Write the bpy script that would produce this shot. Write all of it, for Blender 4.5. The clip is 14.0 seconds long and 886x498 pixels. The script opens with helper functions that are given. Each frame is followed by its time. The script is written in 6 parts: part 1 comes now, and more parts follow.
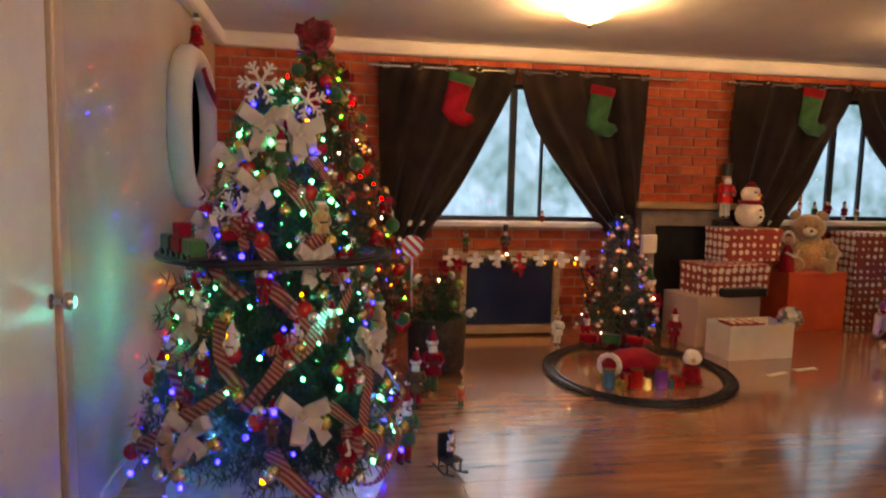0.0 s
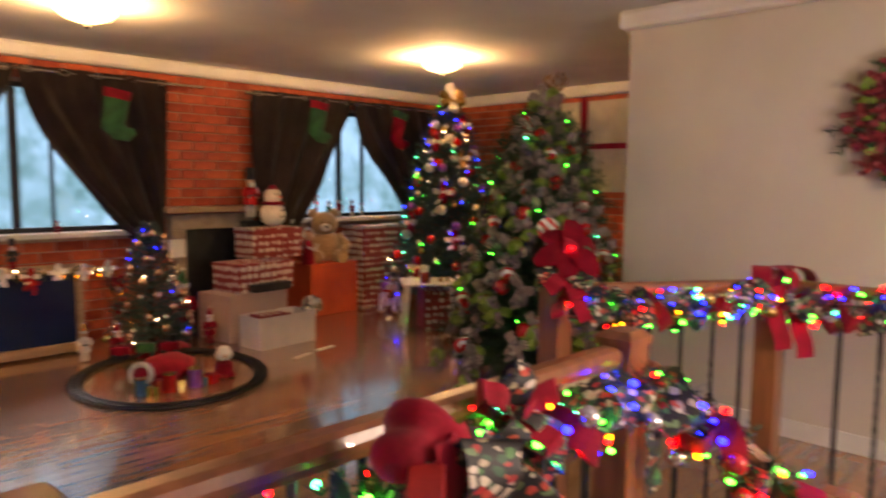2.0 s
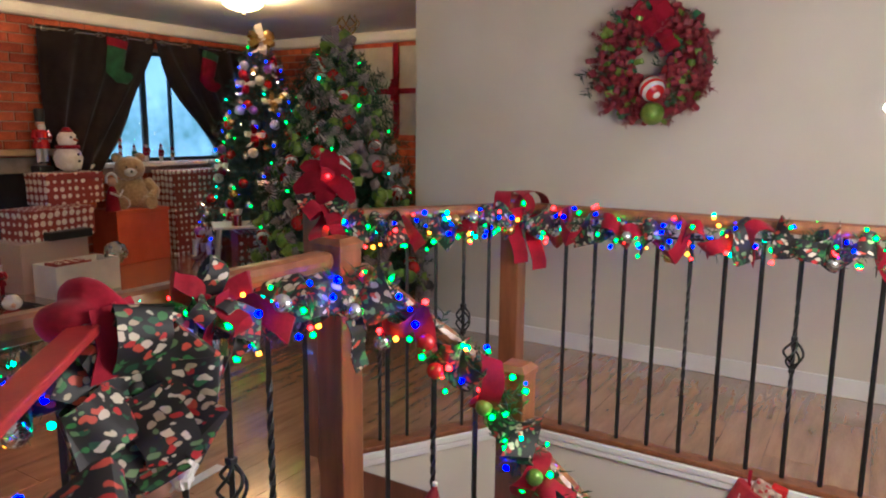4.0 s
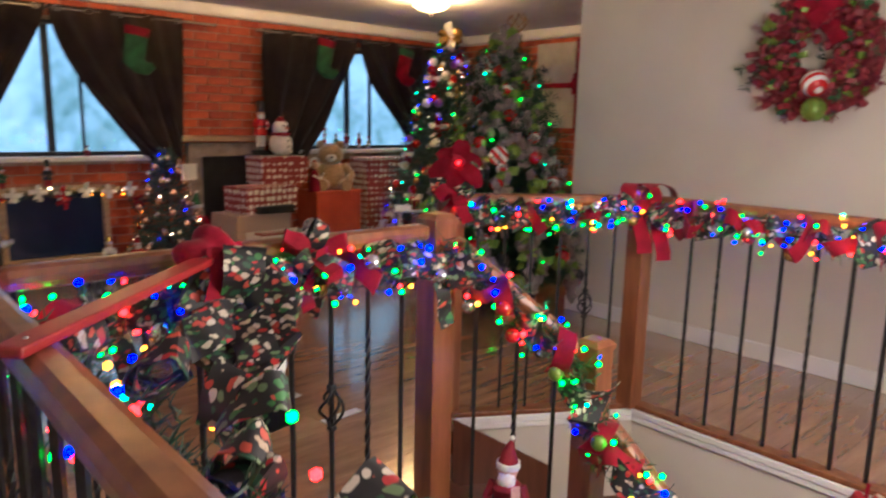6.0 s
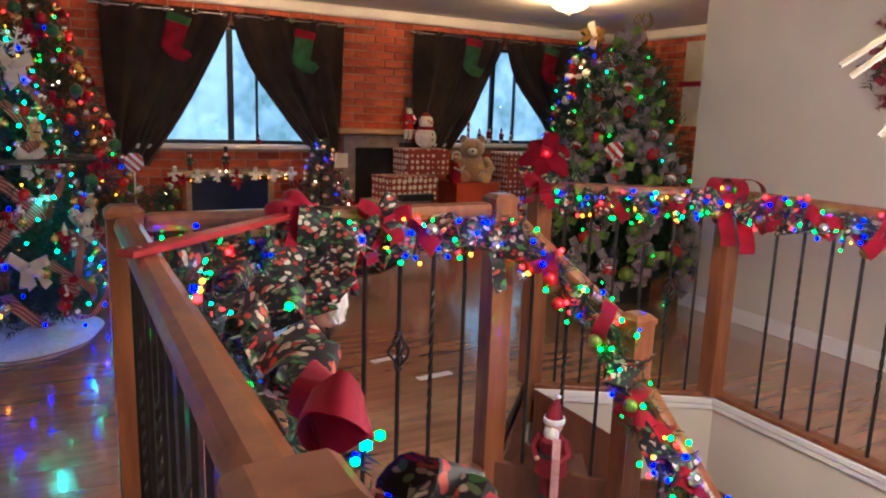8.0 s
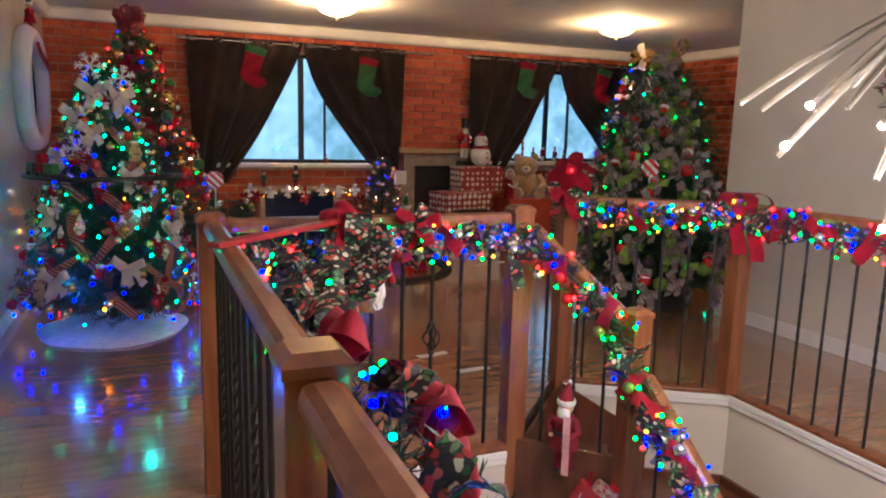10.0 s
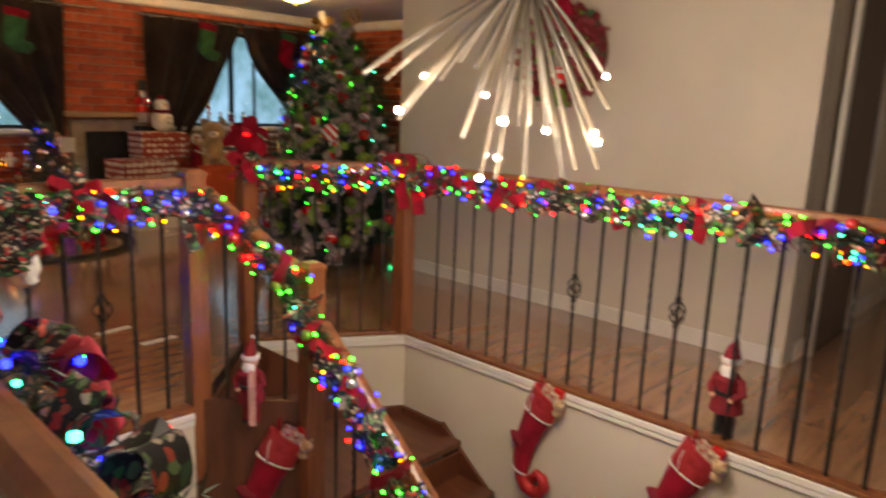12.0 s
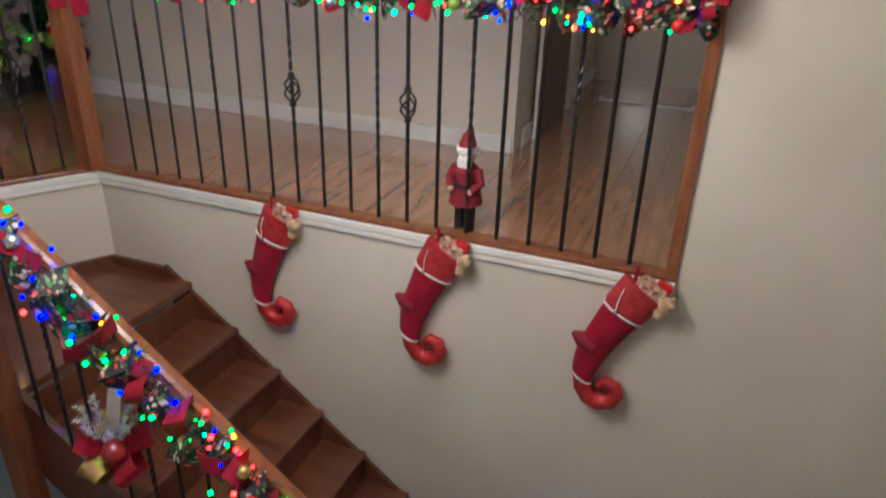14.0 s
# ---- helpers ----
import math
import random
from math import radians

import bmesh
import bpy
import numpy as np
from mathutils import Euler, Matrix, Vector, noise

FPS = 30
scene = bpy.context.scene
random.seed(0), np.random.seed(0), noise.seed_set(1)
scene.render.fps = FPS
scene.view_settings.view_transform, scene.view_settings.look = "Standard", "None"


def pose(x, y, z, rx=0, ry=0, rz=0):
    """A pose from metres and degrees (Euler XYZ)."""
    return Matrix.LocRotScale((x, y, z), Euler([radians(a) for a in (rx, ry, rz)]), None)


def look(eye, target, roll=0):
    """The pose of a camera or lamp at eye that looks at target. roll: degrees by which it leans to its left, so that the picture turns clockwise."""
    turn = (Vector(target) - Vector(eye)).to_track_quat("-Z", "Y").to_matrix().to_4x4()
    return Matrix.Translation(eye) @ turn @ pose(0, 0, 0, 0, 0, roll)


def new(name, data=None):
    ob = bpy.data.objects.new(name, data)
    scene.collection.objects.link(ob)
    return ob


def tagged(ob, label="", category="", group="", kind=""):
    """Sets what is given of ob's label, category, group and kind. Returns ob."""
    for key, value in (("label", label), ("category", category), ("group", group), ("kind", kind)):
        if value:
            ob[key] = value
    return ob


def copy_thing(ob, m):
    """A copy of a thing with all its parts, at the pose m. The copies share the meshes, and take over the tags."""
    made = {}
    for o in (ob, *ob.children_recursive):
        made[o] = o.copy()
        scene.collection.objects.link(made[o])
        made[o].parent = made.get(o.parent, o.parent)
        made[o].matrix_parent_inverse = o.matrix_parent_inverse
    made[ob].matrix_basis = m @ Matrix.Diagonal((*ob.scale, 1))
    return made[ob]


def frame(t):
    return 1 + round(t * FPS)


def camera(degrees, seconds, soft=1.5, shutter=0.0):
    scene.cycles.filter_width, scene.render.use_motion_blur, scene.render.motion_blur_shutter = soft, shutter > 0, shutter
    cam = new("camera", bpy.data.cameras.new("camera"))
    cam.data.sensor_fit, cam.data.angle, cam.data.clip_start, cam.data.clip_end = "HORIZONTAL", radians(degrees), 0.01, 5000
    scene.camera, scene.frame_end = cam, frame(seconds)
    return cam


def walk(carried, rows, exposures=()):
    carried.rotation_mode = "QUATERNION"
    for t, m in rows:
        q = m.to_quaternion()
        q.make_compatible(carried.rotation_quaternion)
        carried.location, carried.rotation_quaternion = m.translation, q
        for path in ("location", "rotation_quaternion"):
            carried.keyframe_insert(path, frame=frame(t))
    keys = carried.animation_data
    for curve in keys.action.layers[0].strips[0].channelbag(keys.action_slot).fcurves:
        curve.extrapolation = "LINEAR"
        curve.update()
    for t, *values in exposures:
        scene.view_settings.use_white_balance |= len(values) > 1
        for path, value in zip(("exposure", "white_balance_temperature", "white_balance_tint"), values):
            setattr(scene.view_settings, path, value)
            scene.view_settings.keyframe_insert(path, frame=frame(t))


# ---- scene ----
cam = camera(64.6, 14.0, soft=2.0, shutter=0.5)
PATH = [
    (0, (0.559, 0.867, 1.343), (0.914, 2.826, 1.125), 1.4),
    (0.5, (0.587, 0.737, 1.335), (1.016, 2.668, 1.039), 2.1),
    (1, (0.638, 0.71, 1.327), (1.328, 2.566, 1.048), 1.3),
    (1.5, (0.636, 0.668, 1.35), (1.739, 2.325, 1.157), 0.8),
    (2, (0.647, 0.598, 1.373), (2.07, 1.99, 1.18), 0.5),
    (2.5, (0.633, 0.522, 1.355), (2.249, 1.675, 1.109), 0.6),
    (3, (0.637, 0.439, 1.341), (2.321, 1.463, 0.999), 0.5),
    (3.2, (0.664, 0.389, 1.336), (2.356, 1.393, 0.978), 0.8),
    (5.5, (0.615, -0.098, 1.304), (2.12, 1.192, 1.036), 0.5),
    (6, (0.648, -0.209, 1.319), (1.96, 1.258, 0.96), 1.3),
    (6.5, (0.691, -0.33, 1.315), (1.821, 1.277, 0.938), 2.7),
    (7, (0.709, -0.443, 1.31), (1.76, 1.217, 0.937), 2.5),
    (7.5, (0.707, -0.567, 1.3), (1.687, 1.131, 0.906), 2.0),
    (8, (0.711, -0.68, 1.308), (1.645, 1.047, 0.931), 2.0),
    (8.5, (0.739, -0.776, 1.315), (1.588, 1.0, 0.962), 1.5),
    (8.7, (0.751, -0.818, 1.313), (1.498, 1.006, 0.973), 1.5),
    (10.8, (0.607, -1.25, 1.347), (1.424, 0.547, 1.025), 1.5),
    (11, (0.637, -1.258, 1.345), (1.559, 0.485, 1.012), 1.3),
    (11.5, (0.662, -1.312, 1.329), (1.865, 0.249, 0.987), 2.1),
    (12, (0.669, -1.356, 1.338), (2.098, -0.016, 0.937), 2.3),
    (12.5, (0.711, -1.322, 1.278), (2.321, -0.253, 0.765), 2.1),
    (13, (0.819, -1.298, 1.229), (2.54, -0.53, 0.559), 1.5),
    (13.5, (0.935, -1.259, 1.214), (2.671, -0.604, 0.469), 1.5),
    (14, (1.034, -1.218, 1.171), (2.719, -0.57, 0.311), 1.9),
]
walk(cam, [(t, look(eye, target, roll)) for t, eye, target, roll in PATH],
     exposures=((0, 2.02, 7700, 28), (0.5, 2.12, 6000, 22), (1, 2.05, 8500, 26), (1.5, 2.02, 7800, 26), (2, 1.95, 6900, 24), (2.5, 1.93, 7100, 24), (3, 1.92, 5900, 10), (5.5, 1.90, 5100, 12), (6.5, 2.0, 6200, 20), (7.5, 2.03, 6000, 20), (8.5, 1.99, 5500, 18), (11, 1.88, 5900, 16), (12, 1.62, 6900, 14), (13, 1.69, 5900, 8), (14, 1.80, 5200, 6)))
# emission of the bush backdrop, which stands in for daylight
BUSH_GLOW = 0.38

# ---- sky, daylight, exposure ----
world = bpy.data.worlds.new("overcast_sky")
scene.world = world
world.use_nodes = True
wn = world.node_tree.nodes
sky = wn.new("ShaderNodeTexSky")
sky.sky_type, sky.sun_disc = "NISHITA", False
sky.sun_elevation, sky.sun_rotation = radians(28), radians(20)
world.node_tree.links.new(sky.outputs[0], wn["Background"].inputs[0])
wn["Background"].inputs[1].default_value = 0.07
sun = new("sun", bpy.data.lights.new("sun", "SUN"))
sun.data.energy, sun.data.angle, sun.data.color = 0.6, radians(15), (1.0, 0.95, 0.88)
sun.matrix_world = look((0, 0, 20), (-4, -11, 14))

CEIL = 2.42
BRICK_Y, LEFT_X, RIGHT_X, HALL_X = 6.85, -0.25, 7.3, 4.62


# ---- materials ----
def material(name):
    m = bpy.data.materials.new(name)
    m.use_nodes = True
    return m, m.node_tree.nodes, m.node_tree.links, m.node_tree.nodes["Principled BSDF"]


def ramp(nodes, stops):
    r = nodes.new("ShaderNodeValToRGB")
    while len(r.color_ramp.elements) < len(stops):
        r.color_ramp.elements.new(0.5)
    for e, (p, c) in zip(r.color_ramp.elements, stops):
        e.position, e.color = p, (*c, 1)
    return r


def surface(name, dark, light, rough=0.6, metal=0.0, scale=8.0, stretch=(1, 1, 1), bump=0.1, fine=120.0, coat=0.0, sheen=0.0, vary=0.0, spec=0.5):
    """Two scales of noise between two colours, fine relief, and a change from piece to piece."""
    m, n, l, b = material(name)
    co = n.new("ShaderNodeTexCoord")
    mp = n.new("ShaderNodeMapping")
    mp.inputs["Scale"].default_value = stretch
    l.new(co.outputs["Object"], mp.inputs[0])
    big, small = n.new("ShaderNodeTexNoise"), n.new("ShaderNodeTexNoise")
    big.inputs["Scale"].default_value, small.inputs["Scale"].default_value = scale, fine
    big.inputs["Detail"].default_value = 5
    for t in (big, small):
        l.new(mp.outputs[0], t.inputs["Vector"])
    mix = n.new("ShaderNodeMath")
    mix.operation = "MULTIPLY_ADD"
    mix.inputs[1].default_value = 0.3
    l.new(small.outputs[0], mix.inputs[0])
    l.new(big.outputs[0], mix.inputs[2])
    r = ramp(n, [(0.42, dark), (0.88, light)])
    last = mix
    if vary:
        oi, ad, mu = n.new("ShaderNodeObjectInfo"), n.new("ShaderNodeMath"), n.new("ShaderNodeMath")
        ad.operation, mu.operation = "ADD", "MULTIPLY_ADD"
        mu.inputs[1].default_value, mu.inputs[2].default_value = vary, -vary / 2
        geo, plus = n.new("ShaderNodeNewGeometry"), n.new("ShaderNodeMath")
        plus.operation = "ADD"
        frac = n.new("ShaderNodeMath")
        frac.operation = "FRACT"
        l.new(oi.outputs["Random"], plus.inputs[0])
        l.new(geo.outputs["Random Per Island"], plus.inputs[1])
        l.new(plus.outputs[0], frac.inputs[0])
        l.new(frac.outputs[0], mu.inputs[0])
        l.new(mix.outputs[0], ad.inputs[0])
        l.new(mu.outputs[0], ad.inputs[1])
        last = ad
    l.new(last.outputs[0], r.inputs[0])
    l.new(r.outputs[0], b.inputs["Base Color"])
    bp = n.new("ShaderNodeBump")
    bp.inputs["Strength"].default_value, bp.inputs["Distance"].default_value = bump, 0.01
    l.new(mix.outputs[0], bp.inputs["Height"])
    l.new(bp.outputs[0], b.inputs["Normal"])
    b.inputs["Roughness"].default_value, b.inputs["Metallic"].default_value = rough, metal
    b.inputs["Coat Weight"].default_value, b.inputs["Sheen Weight"].default_value = coat, sheen
    b.inputs["Specular IOR Level"].default_value = spec
    return m


def glow(name, colour, strength):
    m, n, l, b = material(name)
    b.inputs["Base Color"].default_value = (*colour, 1)
    b.inputs["Emission Color"].default_value = (*colour, 1)
    b.inputs["Emission Strength"].default_value = strength
    b.inputs["Roughness"].default_value = 0.3
    return m


def spotted(name, ground, spots, scale, size, rough=0.55, sheen=0.0, coat=0.0, stretch=(1, 1, 1), loose=0.45, warp=0.0, shift=False):
    """Round spots on a ground, each of one of the colours given."""
    m, n, l, b = material(name)
    co, vo = n.new("ShaderNodeTexCoord"), n.new("ShaderNodeTexVoronoi")
    vo.inputs["Scale"].default_value, vo.inputs["Randomness"].default_value = scale, loose
    mp = n.new("ShaderNodeMapping")
    mp.inputs["Scale"].default_value, mp.inputs["Rotation"].default_value = stretch, (0.5, 0.3, 0.6)
    if stretch == (1, 1, 1):
        mp.inputs["Rotation"].default_value = (0, 0, 0)
    l.new(co.outputs["Object"], mp.inputs[0])
    if shift:
        # another stretch of the print on every piece
        oi, far = n.new("ShaderNodeObjectInfo"), n.new("ShaderNodeMath")
        far.operation, far.inputs[1].default_value = "MULTIPLY", 7.0
        l.new(oi.outputs["Random"], far.inputs[0])
        l.new(far.outputs[0], mp.inputs["Location"])
    if warp:
        # bent outlines, as printed leaves and ornaments have
        nz, ad = n.new("ShaderNodeTexNoise"), n.new("ShaderNodeVectorMath")
        nz.inputs["Scale"].default_value, nz.inputs["Detail"].default_value = scale * 0.9, 1.0
        l.new(co.outputs["Object"], nz.inputs["Vector"])
        ad.operation = "MULTIPLY_ADD"
        ad.inputs[1].default_value = (warp, warp, warp)
        l.new(nz.outputs["Color"], ad.inputs[0])
        l.new(mp.outputs[0], ad.inputs[2])
        l.new(ad.outputs[0], vo.inputs["Vector"])
    else:
        l.new(mp.outputs[0], vo.inputs["Vector"])
    se = n.new("ShaderNodeSeparateColor")
    l.new(vo.outputs["Color"], se.inputs[0])
    r = ramp(n, [(i / len(spots), c) for i, c in enumerate(spots)])
    r.color_ramp.interpolation = "CONSTANT"
    l.new(se.outputs[0], r.inputs[0])
    edge = n.new("ShaderNodeMapRange")
    edge.inputs[1].default_value, edge.inputs[2].default_value = size, size * 1.12
    l.new(vo.outputs["Distance"], edge.inputs[0])
    mi = n.new("ShaderNodeMix")
    mi.data_type = "RGBA"
    l.new(edge.outputs[0], mi.inputs[0])
    l.new(r.outputs[0], mi.inputs[6])
    mi.inputs[7].default_value = (*ground, 1)
    l.new(mi.outputs[2], b.inputs["Base Color"])
    b.inputs["Roughness"].default_value, b.inputs["Sheen Weight"].default_value, b.inputs["Coat Weight"].default_value = rough, sheen, coat
    return m


def striped(name, a, c, scale, axis="X", rough=0.6, turn=(0, 0, 0)):
    m, n, l, b = material(name)
    co, mp, wv = n.new("ShaderNodeTexCoord"), n.new("ShaderNodeMapping"), n.new("ShaderNodeTexWave")
    mp.inputs["Rotation"].default_value = [radians(v) for v in turn]
    wv.bands_direction = axis
    wv.inputs["Scale"].default_value = scale
    l.new(co.outputs["Object"], mp.inputs[0])
    l.new(mp.outputs[0], wv.inputs[0])
    r = ramp(n, [(0.45, a), (0.55, c)])
    l.new(wv.outputs["Fac"], r.inputs[0])
    l.new(r.outputs[0], b.inputs["Base Color"])
    b.inputs["Roughness"].default_value = rough
    return m


FLOOR = surface("laminate_oak", (0.28, 0.130, 0.062), (0.46, 0.235, 0.122), 0.22, scale=3.0, stretch=(1, 7, 1), bump=0.005, fine=22, vary=0.22, coat=1.0, spec=0.9)
FLOOR.node_tree.nodes["Principled BSDF"].inputs["Coat Roughness"].default_value = 0.11
FLOOR.node_tree.nodes["Principled BSDF"].inputs["Coat IOR"].default_value = 1.95
UNDER = surface("floor_base", (0.05, 0.03, 0.02), (0.08, 0.05, 0.03), 0.8)
BRICK = surface("red_brick", (0.30, 0.042, 0.016), (0.64, 0.14, 0.05), 0.75, scale=9, bump=0.25, fine=70, vary=0.34)
MORTAR = surface("pale_mortar", (0.30, 0.20, 0.14), (0.52, 0.38, 0.28), 0.9, scale=14, bump=0.3)
CREAM = surface("cream_wall_paint", (0.60, 0.53, 0.43), (0.70, 0.63, 0.53), 0.6, scale=1.3, bump=0.04, fine=220)
WHITE = surface("white_gloss_paint", (0.70, 0.66, 0.60), (0.84, 0.81, 0.76), 0.35, scale=3, bump=0.02)
GLOSSWALL = surface("cream_semi_gloss_paint", (0.58, 0.51, 0.41), (0.70, 0.63, 0.53), 0.24, scale=1.3, bump=0.03, fine=60, coat=0.5)
CEILING = surface("matt_ceiling_paint", (0.62, 0.60, 0.57), (0.72, 0.70, 0.67), 0.85, scale=2, bump=0.05)
RAILWOOD = surface("varnished_rail_wood", (0.15, 0.048, 0.018), (0.30, 0.108, 0.042), 0.28, scale=4, stretch=(6, 6, 1), bump=0.04, coat=0.3)
STAIRWOOD = surface("dark_stair_wood", (0.075, 0.022, 0.010), (0.16, 0.055, 0.026), 0.3, scale=3, stretch=(8, 1, 1), bump=0.03, coat=0.3)
PALEWOOD = surface("pale_pine", (0.36, 0.23, 0.12), (0.55, 0.38, 0.22), 0.5, scale=5, stretch=(1, 1, 6))
IRON = surface("black_iron", (0.012, 0.011, 0.011), (0.03, 0.028, 0.027), 0.45, metal=0.4, scale=30, bump=0.1)
CURTAIN = surface("brown_curtain_cloth", (0.030, 0.016, 0.013), (0.060, 0.036, 0.028), 0.9, scale=5, bump=0.1, fine=300, sheen=0.15)
STEEL = surface("brushed_steel", (0.45, 0.44, 0.42), (0.65, 0.64, 0.62), 0.25, metal=1.0, scale=20)
ALU = surface("dark_aluminium", (0.015, 0.016, 0.018), (0.03, 0.032, 0.035), 0.4, metal=0.3)
FIR = surface("fir_needles", (0.006, 0.024, 0.010), (0.026, 0.072, 0.030), 0.55, scale=12, bump=0.0, vary=0.35)
FIRBLUE = surface("frosted_fir_needles", (0.012, 0.035, 0.022), (0.09, 0.14, 0.11), 0.55, scale=14, bump=0.0, vary=0.35)
BARK = surface("tree_pole", (0.02, 0.014, 0.008), (0.05, 0.035, 0.02), 0.9)
RED = surface("red_velvet", (0.17, 0.0008, 0.010), (0.36, 0.0025, 0.024), 0.8, scale=10, sheen=0.08, spec=0.25)
REDGLOSS = surface("red_gloss", (0.38, 0.006, 0.008), (0.60, 0.02, 0.02), 0.2, scale=5, bump=0.0, coat=0.5)
GREENFELT = surface("green_felt", (0.01, 0.07, 0.02), (0.03, 0.15, 0.05), 0.85, scale=12, sheen=0.3)
LIME = surface("lime_glitter", (0.10, 0.19, 0.02), (0.26, 0.36, 0.06), 0.35, metal=0.3, scale=30)
GOLD = surface("gold_foil", (0.50, 0.30, 0.08), (0.80, 0.56, 0.22), 0.25, metal=0.9, scale=20)
SILVER = surface("silver_foil", (0.55, 0.55, 0.56), (0.80, 0.80, 0.82), 0.18, metal=0.95, scale=10)
PINKGOLD = surface("rose_gold", (0.50, 0.28, 0.20), (0.75, 0.50, 0.38), 0.22, metal=0.8, scale=10)
FLUFF = surface("white_fluff", (0.66, 0.62, 0.58), (0.86, 0.83, 0.80), 0.95, scale=25, bump=0.6, sheen=0.2)
SKIN = surface("painted_face", (0.55, 0.30, 0.20), (0.68, 0.42, 0.30), 0.6, scale=10)
BLACK = surface("black_paint", (0.010, 0.010, 0.011), (0.022, 0.022, 0.024), 0.4, scale=10)
TEDDY = surface("honey_plush", (0.34, 0.20, 0.09), (0.58, 0.40, 0.22), 0.95, scale=40, bump=0.8, sheen=0.6)
BROWN = surface("brown_plush", (0.09, 0.045, 0.02), (0.18, 0.09, 0.05), 0.9, scale=30, bump=0.5)
CARD = surface("white_card", (0.66, 0.63, 0.58), (0.78, 0.75, 0.70), 0.7, scale=6)
ORANGE = surface("orange_red_paper", (0.50, 0.065, 0.02), (0.68, 0.12, 0.045), 0.5, scale=4, bump=0.05)
BLUEPAPER = surface("blue_paper", (0.02, 0.10, 0.22), (0.05, 0.2, 0.36), 0.5)
PURPLE = surface("purple_satin", (0.18, 0.03, 0.28), (0.36, 0.10, 0.50), 0.35)
STONE = surface("grey_hearth_stone", (0.26, 0.20, 0.16), (0.40, 0.32, 0.26), 0.8, scale=12, bump=0.2)
NAVY = surface("navy_panel", (0.006, 0.014, 0.05), (0.012, 0.026, 0.085), 0.08, scale=2, bump=0.0)
GIFT = spotted("red_paper_white_dots", (0.28, 0.035, 0.03), [(0.82, 0.77, 0.68)], 15.0, 0.39, loose=0.18)
PRINT = spotted("black_printed_ribbon", (0.012, 0.010, 0.011), [(0.42, 0.02, 0.02), (0.05, 0.18, 0.05), (0.60, 0.52, 0.42), (0.012, 0.010, 0.011), (0.14, 0.22, 0.10), (0.50, 0.07, 0.04), (0.02, 0.08, 0.04), (0.45, 0.35, 0.25)], 46.0, 0.44, 0.6, 0.0, stretch=(1.0, 1.6, 0.75), loose=1.0, warp=0.030, shift=True)
PLAID = striped("red_cream_check_ribbon", (0.24, 0.016, 0.022), (0.38, 0.23, 0.18), 22.0, "DIAGONAL")
BWSTRIPE = striped("black_white_stripe_ribbon", (0.06, 0.03, 0.035), (0.40, 0.33, 0.30), 30.0, "DIAGONAL")
CANDY = striped("red_white_candy", (0.55, 0.02, 0.02), (0.80, 0.75, 0.70), 9.0, "DIAGONAL", 0.25)
PINSTRIPE = striped("fine_striped_paper", (0.62, 0.50, 0.42), (0.40, 0.24, 0.19), 26.0, "DIAGONAL")
GLOWS = {"teal": glow("teal_bulb", (0.0, 1.0, 0.30), 5.5), "red": glow("red_bulb", (1.0, 0.004, 0.002), 10), "green": glow("green_bulb", (0.0, 1.0, 0.02), 6),
         "blue": glow("blue_bulb", (0.0, 0.004, 1.0), 15), "yellow": glow("yellow_bulb", (1.0, 0.24, 0.002), 5), "white": glow("warm_bulb", (1.0, 0.72, 0.36), 9)}
LAMPGLASS = glow("lit_lamp_glass", (1.0, 0.62, 0.19), 3.6)
STARBULB = glow("lit_star_bulb", (1.0, 0.80, 0.54), 420)
GLASS, _n, _l, _b = material("window_glass")
_b.inputs["Transmission Weight"].default_value, _b.inputs["Roughness"].default_value = 1.0, 0.02
_b.inputs["Base Color"].default_value = (0.93, 0.97, 0.97, 1)
CLEAR, _n, _l, _b = material("clear_acrylic")
_b.inputs["Transmission Weight"].default_value, _b.inputs["Roughness"].default_value = 0.7, 0.35
_b.inputs["Base Color"].default_value = (0.11, 0.088, 0.058, 1)
MIRROR, _n, _l, _b = material("mirror_glass")
_b.inputs["Metallic"].default_value, _b.inputs["Roughness"].default_value = 1.0, 0.03
_b.inputs["Base Color"].default_value = (0.85, 0.85, 0.85, 1)


# ---- mesh helpers ----
def part(name, bm, mat, parent=None, label="", smooth=False):
    me = bpy.data.meshes.new(name)
    bm.to_mesh(me)
    bm.free()
    me.materials.append(mat)
    if smooth:
        me.shade_smooth()
        me.set_sharp_from_angle(angle=radians(50))
    ob = new(name, me)
    ob.parent = parent
    if label:
        tagged(ob, label)
    return ob


def raw(name, verts, faces, mat, parent=None, label=""):
    me = bpy.data.meshes.new(name)
    me.from_pydata(verts, [], faces)
    me.materials.append(mat)
    ob = new(name, me)
    ob.parent = parent
    if label:
        tagged(ob, label)
    return ob


def thing(name, m, label, category, group="", kind=""):
    ob = new(name)
    ob.empty_display_size = 0.05
    ob.matrix_basis = m if isinstance(m, Matrix) else pose(*m)
    return tagged(ob, label, category, group, kind)


def bx(c, s, bev=0.0, bm=None, rot=None):
    """A box of size s round c, with its edges taken off."""
    bm = bm or bmesh.new()
    one = bmesh.new()
    bmesh.ops.create_cube(one, size=1, matrix=Matrix.Diagonal((*s, 1)))
    if bev:
        bmesh.ops.bevel(one, geom=one.edges[:], offset=bev, segments=2, affect="EDGES", profile=0.5)
    one.transform(Matrix.Translation(c) @ (rot or Matrix()))
    return join(bm, one)


def join(bm, one):
    table = [bm.verts.new(v.co) for v in one.verts]
    one.verts.index_update()
    for f in one.faces:
        bm.faces.new([table[v.index] for v in f.verts])
    one.free()
    return bm


